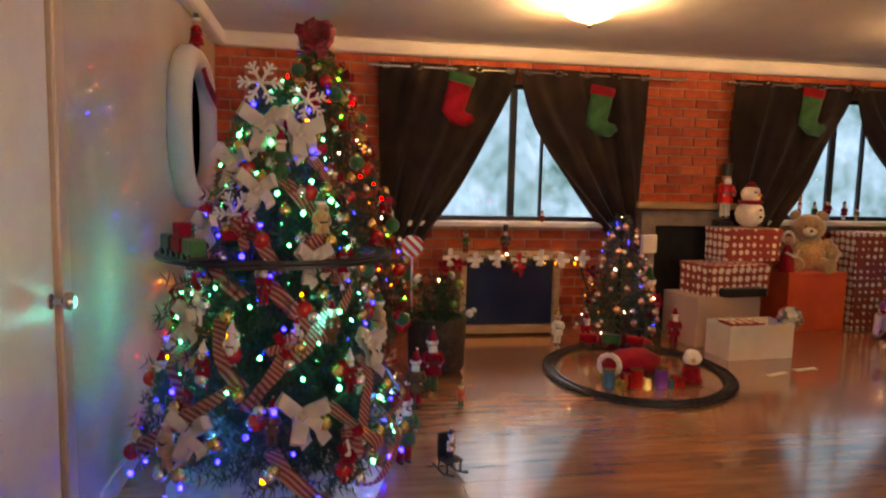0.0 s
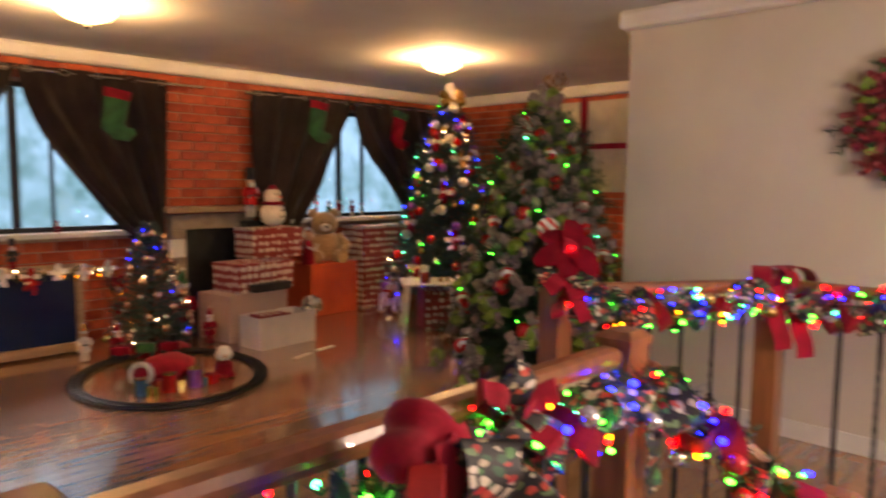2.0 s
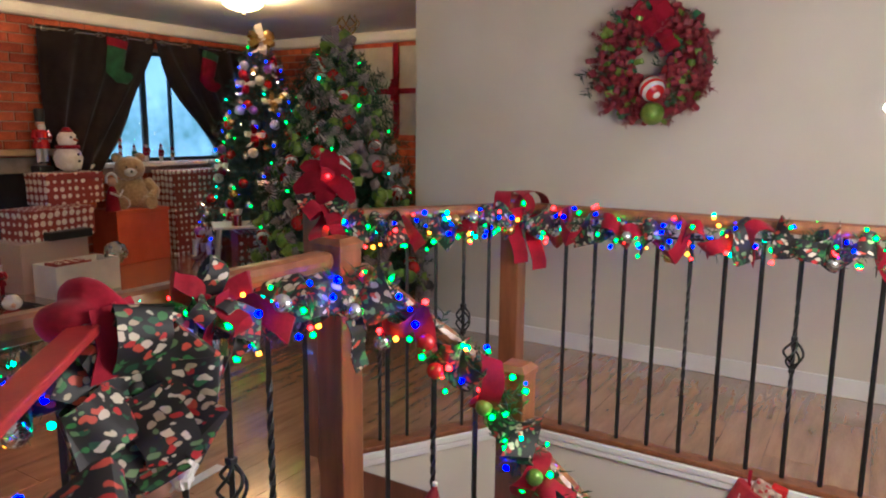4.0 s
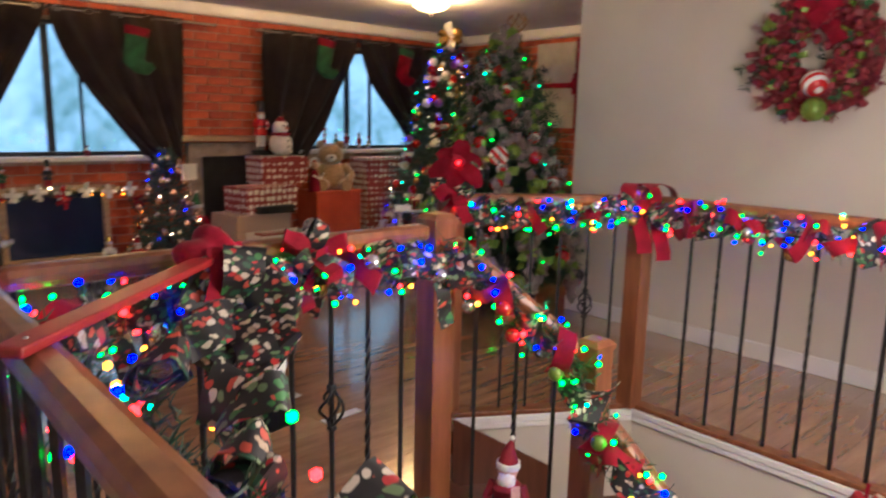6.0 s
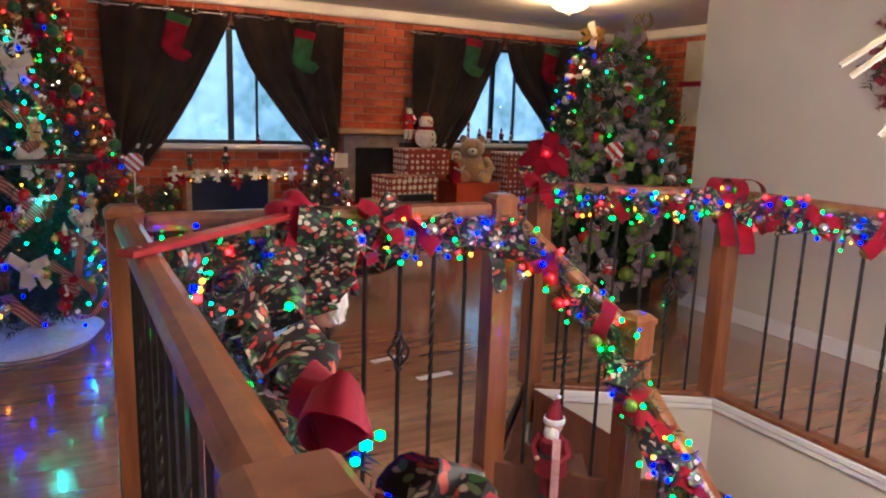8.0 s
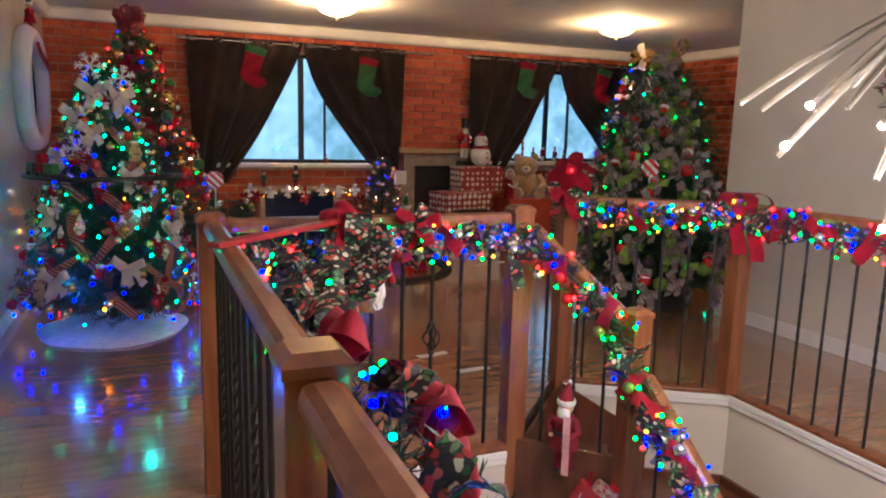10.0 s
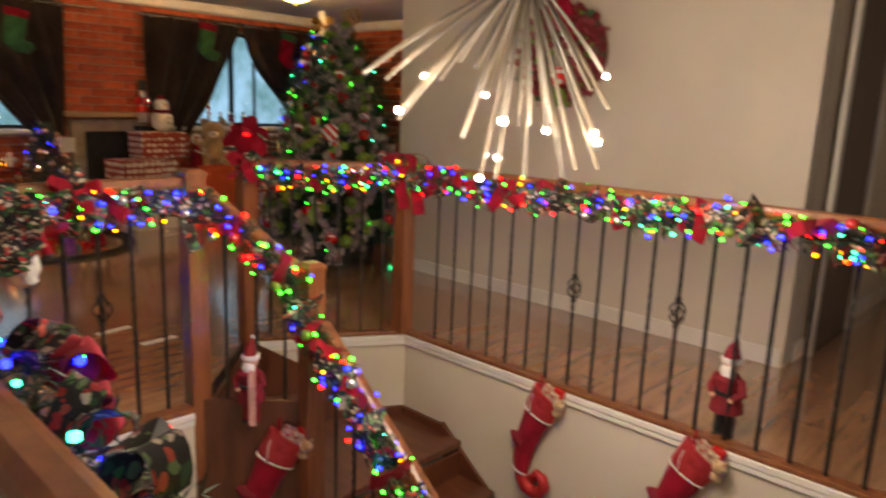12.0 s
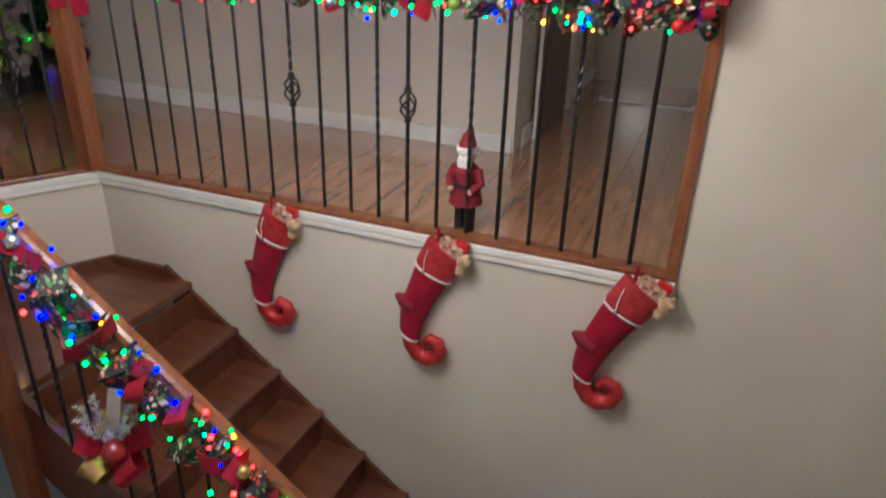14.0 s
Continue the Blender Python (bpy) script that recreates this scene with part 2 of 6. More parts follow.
def ball(c, r, bm=None, sq=(1, 1, 1), sub=2, rot=None):
    bm = bm or bmesh.new()
    one = bmesh.new()
    bmesh.ops.create_icosphere(one, subdivisions=sub, radius=r)
    one.transform(Matrix.Translation(c) @ (rot or Matrix()) @ Matrix.Diagonal((*sq, 1)))
    return join(bm, one)


def tube(pts, r, bm=None, seg=8, ends=True, flat=1.0):
    """A tube along pts; r is one radius or one for each point."""
    bm = bm or bmesh.new()
    pts = [Vector(p) for p in pts]
    rs = r if isinstance(r, (list, tuple)) else [r] * len(pts)
    rings, side = [], None
    for i, p in enumerate(pts):
        d = (pts[min(i + 1, len(pts) - 1)] - pts[max(i - 1, 0)]).normalized()
        if side is None:
            side = d.orthogonal().normalized()
        side = (side - d * side.dot(d))
        side = side.normalized() if side.length > 1e-6 else d.orthogonal().normalized()
        up = d.cross(side)
        rings.append([bm.verts.new(p + rs[i] * (math.cos(a) * side + flat * math.sin(a) * up)) for a in (2 * math.pi * k / seg for k in range(seg))])
    for a, b in zip(rings, rings[1:]):
        for k in range(seg):
            bm.faces.new((a[k], a[(k + 1) % seg], b[(k + 1) % seg], b[k]))
    if ends:
        bm.faces.new(rings[0][::-1])
        bm.faces.new(rings[-1])
    return bm


def lathe(profile, c=(0, 0, 0), bm=None, seg=20):
    """A turned form from (radius, height) pairs."""
    bm = bm or bmesh.new()
    c = Vector(c)
    rings = [[bm.verts.new(c + Vector((max(r, 1e-4) * math.cos(2 * math.pi * k / seg), max(r, 1e-4) * math.sin(2 * math.pi * k / seg), z))) for k in range(seg)] for r, z in profile]
    for a, b in zip(rings, rings[1:]):
        for k in range(seg):
            bm.faces.new((a[k], a[(k + 1) % seg], b[(k + 1) % seg], b[k]))
    bm.faces.new(rings[0][::-1])
    bm.faces.new(rings[-1])
    return bm


def prism(poly, z0, z1, bm=None):
    bm = bm or bmesh.new()
    lo, hi = [bm.verts.new((x, y, z0)) for x, y in poly], [bm.verts.new((x, y, z1)) for x, y in poly]
    bm.faces.new(lo[::-1])
    bm.faces.new(hi)
    for i in range(len(poly)):
        j = (i + 1) % len(poly)
        bm.faces.new((lo[i], lo[j], hi[j], hi[i]))
    return bm


def strip(pts, width, across, bm=None, thick=0.0009):
    """A ribbon along pts; across gives its width's direction, one or one for each point."""
    bm = bm or bmesh.new()
    pts = [Vector(p) for p in pts]
    n = len(pts)
    rows = []
    for i, p in enumerate(pts):
        a = Vector(across[i] if isinstance(across, list) else across).normalized() * width / 2
        d = (pts[min(i + 1, n - 1)] - pts[max(i - 1, 0)]).normalized()
        nm = d.cross(a).normalized() * thick
        rows.append([bm.verts.new(q) for q in (p - a + nm, p + a + nm, p + a - nm, p - a - nm)])
    for a, b in zip(rows, rows[1:]):
        for k in range(4):
            bm.faces.new((a[k], a[(k + 1) % 4], b[(k + 1) % 4], b[k]))
    bm.faces.new(rows[0][::-1])
    bm.faces.new(rows[-1])
    return bm


def clip(poly, region):
    """The part of a polygon inside a convex region, both anticlockwise."""
    for i in range(len(region)):
        (ax, ay), (bx_, by) = region[i], region[(i + 1) % len(region)]
        out = []
        for j in range(len(poly)):
            p, q = poly[j], poly[(j + 1) % len(poly)]
            sp = (bx_ - ax) * (p[1] - ay) - (by - ay) * (p[0] - ax)
            sq = (bx_ - ax) * (q[1] - ay) - (by - ay) * (q[0] - ax)
            if sp >= 0:
                out.append(p)
            if sp * sq < 0:
                k = sp / (sp - sq)
                out.append((p[0] + k * (q[0] - p[0]), p[1] + k * (q[1] - p[1])))
        poly = out
        if len(poly) < 3:
            return []
    return poly


# ---- the setting: walls, floor, stairwell ----
WELL = [(0.90, -2.6), (0.90, 1.36), (2.05, 1.36), (2.68, 2.02), (3.46, 1.55), (3.46, -2.6)]


def slab(name, c, s, mat, label, bev=0.0):
    ob = part(name, bx((0, 0, 0), s, bev), mat)
    ob.location = c
    return tagged(ob, label, "wall" if "wall" in name else "trim", kind="structure")


slab("wall_west", (LEFT_X - 0.06, 2.0, CEIL / 2), (0.12, 11.4, CEIL), GLOSSWALL, "cream painted plaster wall beside the trees")
slab("wall_south", (3.5, -3.4, 0.0), (7.7, 0.12, 5.4), CREAM, "cream painted plaster wall")
slab("wall_hall", (HALL_X + 0.05, 1.325, CEIL / 2), (0.10, 3.11, CEIL), CREAM, "cream painted plaster wall with a wreath")
slab("wall_hall_side", (HALL_X + 1.4, 2.83, CEIL / 2), (2.6, 0.10, CEIL), CREAM, "cream painted plaster wall")
slab("wall_hall_end", (HALL_X + 2.3, 0.3, CEIL / 2), (0.10, 5.0, CEIL), GLOSSWALL, "cream painted plaster wall at the hall's end")
slab("wall_hall_north", (HALL_X + 1.18, -0.18, CEIL / 2), (2.14, 0.10, CEIL), CREAM, "cream painted plaster wall of the hall")
bm = prism([(1.545, -2.77), (1.545, -0.07), (-1.2, -0.07), (-1.2, CEIL), (-3.34, CEIL), (-3.34, -2.77)][::-1], -0.06, 0.06)
ob = part("wall_stair_east", bm, CREAM)
ob.matrix_basis = Matrix(((0, 0, 1, 3.525), (1, 0, 0, 0), (0, 1, 0, 0), (0, 0, 0, 1)))
tagged(ob, "cream painted stairwell wall with hanging stockings", "wall", kind="structure")
slab("wall_stair_west", (0.84, -0.6, -1.42), (0.12, 3.9, 2.70), CREAM, "cream painted stairwell wall")
slab("wall_stair_north", (1.45, 1.42, -1.42), (1.14, 0.12, 2.70), CREAM, "cream painted stairwell wall")
d = Vector((3.46 - 2.68, 1.55 - 2.02, 0))
ob = slab("wall_stair_corner", (3.07 + 0.031, 1.785 + 0.052, -1.42), (d.length + 0.05, 0.12, 2.70), CREAM, "cream painted stairwell corner wall")
ob.rotation_euler[2] = math.atan2(d.y, d.x)
ob = part("ceiling", bx((0, 0, 0), (8.0, 10.6, 0.1)), CEILING)
ob.location = (3.5, 1.75, CEIL + 0.05)
tagged(ob, "white painted plasterboard ceiling", "ceiling", kind="structure")
low = part("lower_floor", bx((0, 0, 0), (4.0, 5.5, 0.1)), STAIRWOOD)
low.location = (2.4, -0.7, -2.82)
tagged(low, "dark wooden floor at the stair's foot", "floor", kind="structure")

# windows in the brick wall: x from, x to, sill height, head height
WINDOWS = [(1.30, 3.20, 0.93, 2.12), (4.45, 6.45, 0.97, 2.12)]


def brick_wall(name, a, b, wins, label, along="x", depth=0.10):
    """A wall with real openings between a and b."""
    bm = bmesh.new()
    spans, x = [], a
    for w0, w1, z0, z1 in wins:
        spans += [(x, w0, 0, CEIL), (w0, w1, 0, z0), (w0, w1, z1, CEIL)]
        x = w1
    spans.append((x, b, 0, CEIL))
    for x0, x1, z0, z1 in spans:
        bx(((x0 + x1) / 2, depth / 2 + 0.008, (z0 + z1) / 2), (x1 - x0, depth, z1 - z0), bm=bm)
    ob = part(name, bm, MORTAR)
    if along == "x":
        ob.matrix_basis = pose(0, BRICK_Y, 0)
    else:
        ob.matrix_basis = pose(RIGHT_X, 0, 0, 0, 0, -90)
    return tagged(ob, label, "wall", kind="structure")


NORTH = brick_wall("wall_north", LEFT_X - 0.1, RIGHT_X + 0.1, WINDOWS, "red brick feature wall with pale mortar joints")
EAST = brick_wall("wall_east", -6.95, -2.70, [], "red brick end wall with pale mortar joints", "y")

for name, c, s in (("cornice", (3.52, BRICK_Y - 0.04, CEIL - 0.06), (7.5, 0.10, 0.12)), ("cornice", (LEFT_X + 0.04, 2.0, CEIL - 0.06), (0.10, 9.6, 0.12)),
                   ("cornice", (RIGHT_X - 0.04, 4.8, CEIL - 0.06), (0.10, 4.0, 0.12)), ("cornice", (HALL_X - 0.04, 1.32, CEIL - 0.06), (0.09, 3.2, 0.12)),
                   ("cornice", (6.0, 2.92, CEIL - 0.06), (2.6, 0.09, 0.12))):
    bm = bx((0, 0, 0), s, 0.03)
    ob = part(name, bm, WHITE)
    ob.location = c
    tagged(ob, "white coved plaster cornice under the ceiling", "cornice", kind="structure")
for c, s in (((HALL_X - 0.008, 1.33, 0.05), (0.016, 3.1, 0.10)), ((LEFT_X + 0.008, 4.9, 0.05), (0.016, 2.6, 0.10)), ((HALL_X + 1.2, -0.236, 0.05), (2.1, 0.016, 0.10))):
    ob = part("baseboard", bx((0, 0, 0), s, 0.004), WHITE)
    ob.location = c
    tagged(ob, "white painted skirting board", "skirting", kind="structure")


def window(name, w, mull):
    x0, x1, z0, z1 = w
    y = BRICK_Y + 0.06
    t = thing(name, (0, 0, 0), "dark aluminium sliding window looking out on bush", "window", kind="structure")
    f = bmesh.new()
    for c, s in (((x0 + x1) / 2, z0 + 0.02), (x1 - x0, 0.04)), (((x0 + x1) / 2, z1 - 0.02), (x1 - x0, 0.04)), ((x0 + 0.02, (z0 + z1) / 2), (0.04, z1 - z0 - 0.08)), ((x1 - 0.02, (z0 + z1) / 2), (0.04, z1 - z0 - 0.08)):
        bx((c[0], y, c[1]), (s[0], 0.05, s[1]), 0.004, f)
    part("window_frame", f, ALU, t)
    for m, wd in mull:
        part("mullion", bx((m, y - 0.005, (z0 + z1) / 2), (wd, 0.045, z1 - z0 - 0.084), 0.004), ALU, t)
    xs = [x0 + 0.042] + [m for m, _ in mull] + [x1 - 0.042]
    for a, b in zip(xs, xs[1:]):
        p = part("pane", bx(((a + b) / 2, y, (z0 + z1) / 2), (b - a - 0.07, 0.006, z1 - z0 - 0.084)), GLASS, t)
        p.visible_shadow = False
    part("window_sill", bx(((x0 + x1) / 2, BRICK_Y - 0.05, z0 - 0.022), (x1 - x0 + 0.06, 0.16, 0.045), 0.008), WHITE, t, "white painted window sill")
    return t


window("window_1", WINDOWS[0], [(2.25, 0.06), (2.52, 0.024)])
window("window_2", WINDOWS[1], [(5.42, 0.06), (5.75, 0.024)])
# bush far outside, its daylight put in as the panel's own pale blue glow
bd, n, l, b = material("glowing_bush")
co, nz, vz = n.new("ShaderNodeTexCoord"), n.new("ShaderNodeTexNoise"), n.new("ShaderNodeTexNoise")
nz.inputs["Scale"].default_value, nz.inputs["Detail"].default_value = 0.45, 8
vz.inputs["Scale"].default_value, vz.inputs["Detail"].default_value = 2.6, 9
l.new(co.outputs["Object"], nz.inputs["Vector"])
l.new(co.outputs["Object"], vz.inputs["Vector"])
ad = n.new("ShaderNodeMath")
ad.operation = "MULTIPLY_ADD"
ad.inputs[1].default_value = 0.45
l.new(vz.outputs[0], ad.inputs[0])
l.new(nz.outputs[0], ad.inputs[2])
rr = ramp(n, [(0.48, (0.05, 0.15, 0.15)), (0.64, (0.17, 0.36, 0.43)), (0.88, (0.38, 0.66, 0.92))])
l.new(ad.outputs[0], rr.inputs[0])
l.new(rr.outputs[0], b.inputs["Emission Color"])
b.inputs["Base Color"].default_value, b.inputs["Emission Strength"].default_value = (0, 0, 0, 1), BUSH_GLOW
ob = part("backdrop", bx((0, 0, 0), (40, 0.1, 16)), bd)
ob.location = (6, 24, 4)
tagged(ob, "glowing grey green bush backdrop outside the windows", "backdrop", kind="structure")
ob = part("ground", bx((0, 0, 0), (400, 400, 0.1)), surface("bush_ground", (0.04, 0.06, 0.03), (0.09, 0.10, 0.05), 0.95, scale=1))
ob.location = (0, 0, -2.95)
tagged(ob, "dull grass ground outside", "ground", kind="structure")


# ---- curtains ----
def curtain(x_fixed, x_meet, x_tie, z_tie, label, bend=1.22, group="dark curtains"):
    """A cloth hung from x_fixed to x_meet and drawn aside to x_tie; its free edge sweeps in a curve."""
    t = thing("curtain", (0, 0, 0), label, "curtain", group)
    bm, nx, nz, top = bmesh.new(), 60, 34, 2.235
    grid = []
    sgn = 1 if x_meet > x_fixed else -1
    wide = abs(x_meet - x_fixed)
    for j in range(nz):
        v = j / (nz - 1)
        z = top - v * (top - z_tie)
        edge = abs(x_tie - x_fixed) + (wide - abs(x_tie - x_fixed)) * (1 - v ** bend)
        outer = 0.06 * v ** 2
        row = []
        for i in range(nx):
            u = i / (nx - 1)
            x = x_fixed + sgn * (outer + u * (edge - outer))
            fold = (0.020 + 0.028 * v) * math.sin(u * (17 + 8 * v) + 2.2 * v) + 0.012 * math.sin(u * 41 + 5 * v)
            row.append(bm.verts.new((x, BRICK_Y - 0.13 - 0.03 * v + fold, z + 0.02 * math.sin(u * 9) * v - 0.06 * u * v)))
        grid.append(row)
    for a, b in zip(grid, grid[1:]):
        for i in range(nx - 1):
            bm.faces.new((a[i], a[i + 1], b[i + 1], b[i]))
    bmesh.ops.solidify(bm, geom=bm.faces[:], thickness=0.004)
    part("cloth", bm, CURTAIN, t, smooth=True)
    for k in range(5):
        x = x_fixed + sgn * wide * (0.05 + 0.22 * k)
        pts = [(x + 0.035 * math.cos(a) , BRICK_Y - 0.155 + 0.01 * math.sin(2 * a), 2.20 + 0.022 * math.sin(a)) for a in np.linspace(0, 2 * math.pi, 13)]
        part("eyelet", tube(pts, 0.005, seg=6), STEEL, t, "steel curtain eyelet")
    return t


curtain(1.05, 2.24, 1.42, 0.76, "dark brown curtain swept aside beneath a red stocking")
curtain(3.42, 2.24, 3.12, 0.86, "dark brown curtain swept aside beneath a green stocking", 1.6)
curtain(4.25, 5.46, 4.62, 0.72, "dark brown curtain swept aside behind a snowman")
curtain(6.72, 5.46, 6.45, 0.90, "dark brown curtain swept aside behind a tree", 1.6)
for a, b in ((0.98, 3.74), (4.20, 6.80)):
    t = thing("curtain_rod", (0, 0, 0), "steel curtain rod with round ends on the brick wall", "curtain rod", "curtain rods")
    part("rod", tube([(a, BRICK_Y - 0.13, 2.20), (b, BRICK_Y - 0.13, 2.20)], 0.011, seg=10), STEEL, t, smooth=True)
    for x in (a, b):
        part("finial", ball((x, BRICK_Y - 0.13, 2.20), 0.02), STEEL, t, smooth=True)
    for x in (a + 0.05, b - 0.05):
        part("bracket", bx((x, BRICK_Y - 0.065, 2.20), (0.014, 0.13, 0.02), 0.003), STEEL, t)


# ---- ceiling lamps and the star chandelier ----
def ceiling_lamp(x, y):
    t = thing("ceiling_lamp", (x, y, CEIL), "lit frosted glass bowl ceiling lamp", "ceiling lamp", "ceiling lamps")
    part("ceiling_plate", lathe([(0.07, 0), (0.07, -0.015), (0.02, -0.03)]), STEEL, t, smooth=True)
    bowl = lathe([(0.02, -0.125), (0.07, -0.12), (0.13, -0.098), (0.165, -0.07), (0.17, -0.066), (0.13, -0.09), (0.06, -0.108), (0.0, -0.112)], seg=28)
    part("bowl", bowl, LAMPGLASS, t, "glowing warm glass bowl", True)
    part("stem", tube([(0, 0, -0.02), (0, 0, -0.15)], 0.006), STEEL, t)
    part("finial", ball((0, 0, -0.15), 0.016), STEEL, t, smooth=True)
    lamp = new("bulb_light", bpy.data.lights.new("bulb_light", "POINT"))
    lamp.data.energy, lamp.data.color, lamp.data.shadow_soft_size = 44, (1.0, 0.62, 0.26), 0.05
    lamp.location = (x, y, CEIL - 0.06)


ceiling_lamp(2.22, 5.12)
ceiling_lamp(4.98, 4.87)

# ---- stairs ----
PIVOT = (2.42, 1.05)
RISE, GOING = 0.18, 0.235
stairs = thing("staircase", (0, 0, 0), "dark varnished wooden staircase turning down into the well", "stairs")


def tread(poly, z):
    part("tread", prism(poly, z - 0.035, z), STAIRWOOD, stairs)


tread([(2.07, 1.37), PIVOT, (2.52, 1.84)], -0.17)
tread([PIVOT, (2.92, 1.86), (2.67, 2.0), (2.53, 1.85)], -0.34)
tread([PIVOT, (3.452, 1.05), (3.452, 1.545), (2.93, 1.86)], -0.52)
for a, b, z in (((2.07, 1.37), (2.67, 2.0), 0.0), (PIVOT, (2.52, 1.84), -0.17), (PIVOT, (2.92, 1.86), -0.34), (PIVOT, (3.45, 1.05), -0.54)):
    v = Vector((b[0] - a[0], b[1] - a[1], 0))
    part("riser", bx(((a[0] + b[0]) / 2, (a[1] + b[1]) / 2, z - 0.11), (v.length, 0.016, 0.147), 0, rot=Matrix.Rotation(math.atan2(v.y, v.x), 4, "Z")), STAIRWOOD, stairs)
for k in range(12):
    z, y = -0.54 - RISE * (k + 1), 1.05 - GOING * k
    part("tread", bx((2.96, y - GOING / 2 - 0.01, z - 0.018), (0.985, GOING + 0.03, 0.036), 0.008), STAIRWOOD, stairs)
    part("riser", bx((2.96, y - GOING - 0.004, z - 0.108), (0.975, 0.016, 0.145)), STAIRWOOD, stairs)


def slope_board(x, y0, y1, up, down, thick, name="stringer"):
    zf = lambda y: -0.54 - (1.05 - y) * RISE / GOING
    bm = bmesh.new()
    q = [(y0, zf(y0) + up), (y0, zf(y0) - down), (y1, zf(y1) - down), (y1, zf(y1) + up)]
    fr, bk = [[bm.verts.new((x + s * thick / 2, y, z)) for y, z in q] for s in (-1, 1)]
    bm.faces.new(fr)
    bm.faces.new(bk[::-1])
    for i in range(4):
        j = (i + 1) % 4
        bm.faces.new((fr[j], fr[i], bk[i], bk[j]))
    part(name, bm, STAIRWOOD, stairs)


slope_board(3.45, 1.20, -1.70, -0.03, 0.22, 0.022)
slope_board(2.455, 1.02, -1.70, 0.07, 0.30, 0.03)
part("stringer", bx((3.45, 1.375, -0.56), (0.022, 0.35, 0.18)), STAIRWOOD, stairs)
v = Vector((2.68 - 3.46, 2.02 - 1.55, 0))
part("stringer", bx((3.06, 1.775, -0.56), (v.length - 0.02, 0.022, 0.18), rot=Matrix.Rotation(math.atan2(v.y, v.x), 4, "Z")), STAIRWOOD, stairs)
v = Vector((2.42 - 2.06, 1.05 - 1.40, 0))
part("side_panel", bx((2.235, 1.215, -0.28), (v.length + 0.03, 0.025, 0.62), rot=Matrix.Rotation(math.atan2(v.y, v.x), 4, "Z")), STAIRWOOD, stairs)
part("side_panel", bx((2.42, 0.25, -1.9), (0.03, 1.6, 1.75)), STAIRWOOD, stairs)

# dark skirting that slopes down the corner wall
w0, w1 = Vector((2.70, 1.995, 0)), Vector((3.10, 1.755, 0))
off = Vector((-0.51, -0.86, 0)) * 0.012
bm = bmesh.new()
fr, bk = [[bm.verts.new(w0.lerp(w1, f) + off * sg + Vector((0, 0, z))) for f, z in ((0, -0.01), (0, -0.50), (1, -0.50), (1, -0.27))] for sg in (2, 1)]
bm.faces.new(fr)
bm.faces.new(bk[::-1])
for q in range(4):
    bm.faces.new((fr[(q + 1) % 4], fr[q], bk[q], bk[(q + 1) % 4]))
part("skirting", bm, STAIRWOOD, stairs)

# white moulding round the well
moulds = [((0.90, -2.55), (0.90, 1.36)), ((0.90, 1.36), (2.02, 1.36)), ((2.70, 2.00), (3.46, 1.545)), ((3.46, 1.55), (3.46, -1.2))]
for a, b in moulds:
    v = Vector((b[0] - a[0], b[1] - a[1], 0))
    rot = Matrix.Rotation(math.atan2(v.y, v.x), 4, "Z")
    bm = bx((0, 0, -0.03), (v.length, 0.036, 0.034), 0.006)
    bx((0, 0, -0.062), (v.length, 0.024, 0.028), 0.005, bm)
    ob = part("trim", bm, WHITE)
    ob.matrix_basis = Matrix.Translation(((a[0] + b[0]) / 2, (a[1] + b[1]) / 2, 0)) @ rot
    tagged(ob, "white moulded timber trim along the stairwell edge", "trim", kind="structure")
    ob = part("trim", bx((0, 0, -0.004), (v.length, 0.075, 0.022), 0.004), RAILWOOD)
    off = rot @ Vector((0, 0.022, 0))
    ob.matrix_basis = Matrix.Translation(((a[0] + b[0]) / 2 + off.x, (a[1] + b[1]) / 2 + off.y, 0.004)) @ rot
    tagged(ob, "varnished timber nosing along the stairwell edge", "trim", kind="structure")


# ---- balustrades ----
def bar_mesh(name, length, twist):
    """A square iron bar, its middle twisted."""
    bm, rings, n = bmesh.new(), [], 40 if twist else 2
    for i in range(n):
        u = i / (n - 1)
        a = math.pi * 5 * min(max((u - 0.25) / 0.5, 0), 1) if twist else 0
        rings.append([bm.verts.new((0.0088 * math.cos(a + k * math.pi / 2), 0.0088 * math.sin(a + k * math.pi / 2), u * length)) for k in range(4)])
    for p, q in zip(rings, rings[1:]):
        for k in range(4):
            bm.faces.new((p[k], p[(k + 1) % 4], q[(k + 1) % 4], q[k]))
    me = bpy.data.meshes.new(name)
    bm.to_mesh(me)
    bm.free()
    me.materials.append(IRON)
    return me


PLAIN, TWIST = bar_mesh("plain_bar", 1.0, False), bar_mesh("twisted_bar", 1.0, True)


def basket_mesh():
    bm = bmesh.new()
    for k in range(4):
        pts = []
        for i in range(15):
            u = i / 14
            a = k * math.pi / 2 + u * 2.6
            r = 0.005 + 0.030 * math.sin(math.pi * u)
            pts.append((r * math.cos(a), r * math.sin(a), -0.055 + 0.11 * u))
        tube(pts, 0.0045, bm, 6)
    for z in (-0.062, 0.062):
        bx((0, 0, z), (0.022, 0.022, 0.016), 0.003, bm)
    me = bpy.data.meshes.new("basket_knot")
    bm.to_mesh(me)
    bm.free()
    me.materials.append(IRON)
    return me


BASKET = basket_mesh()


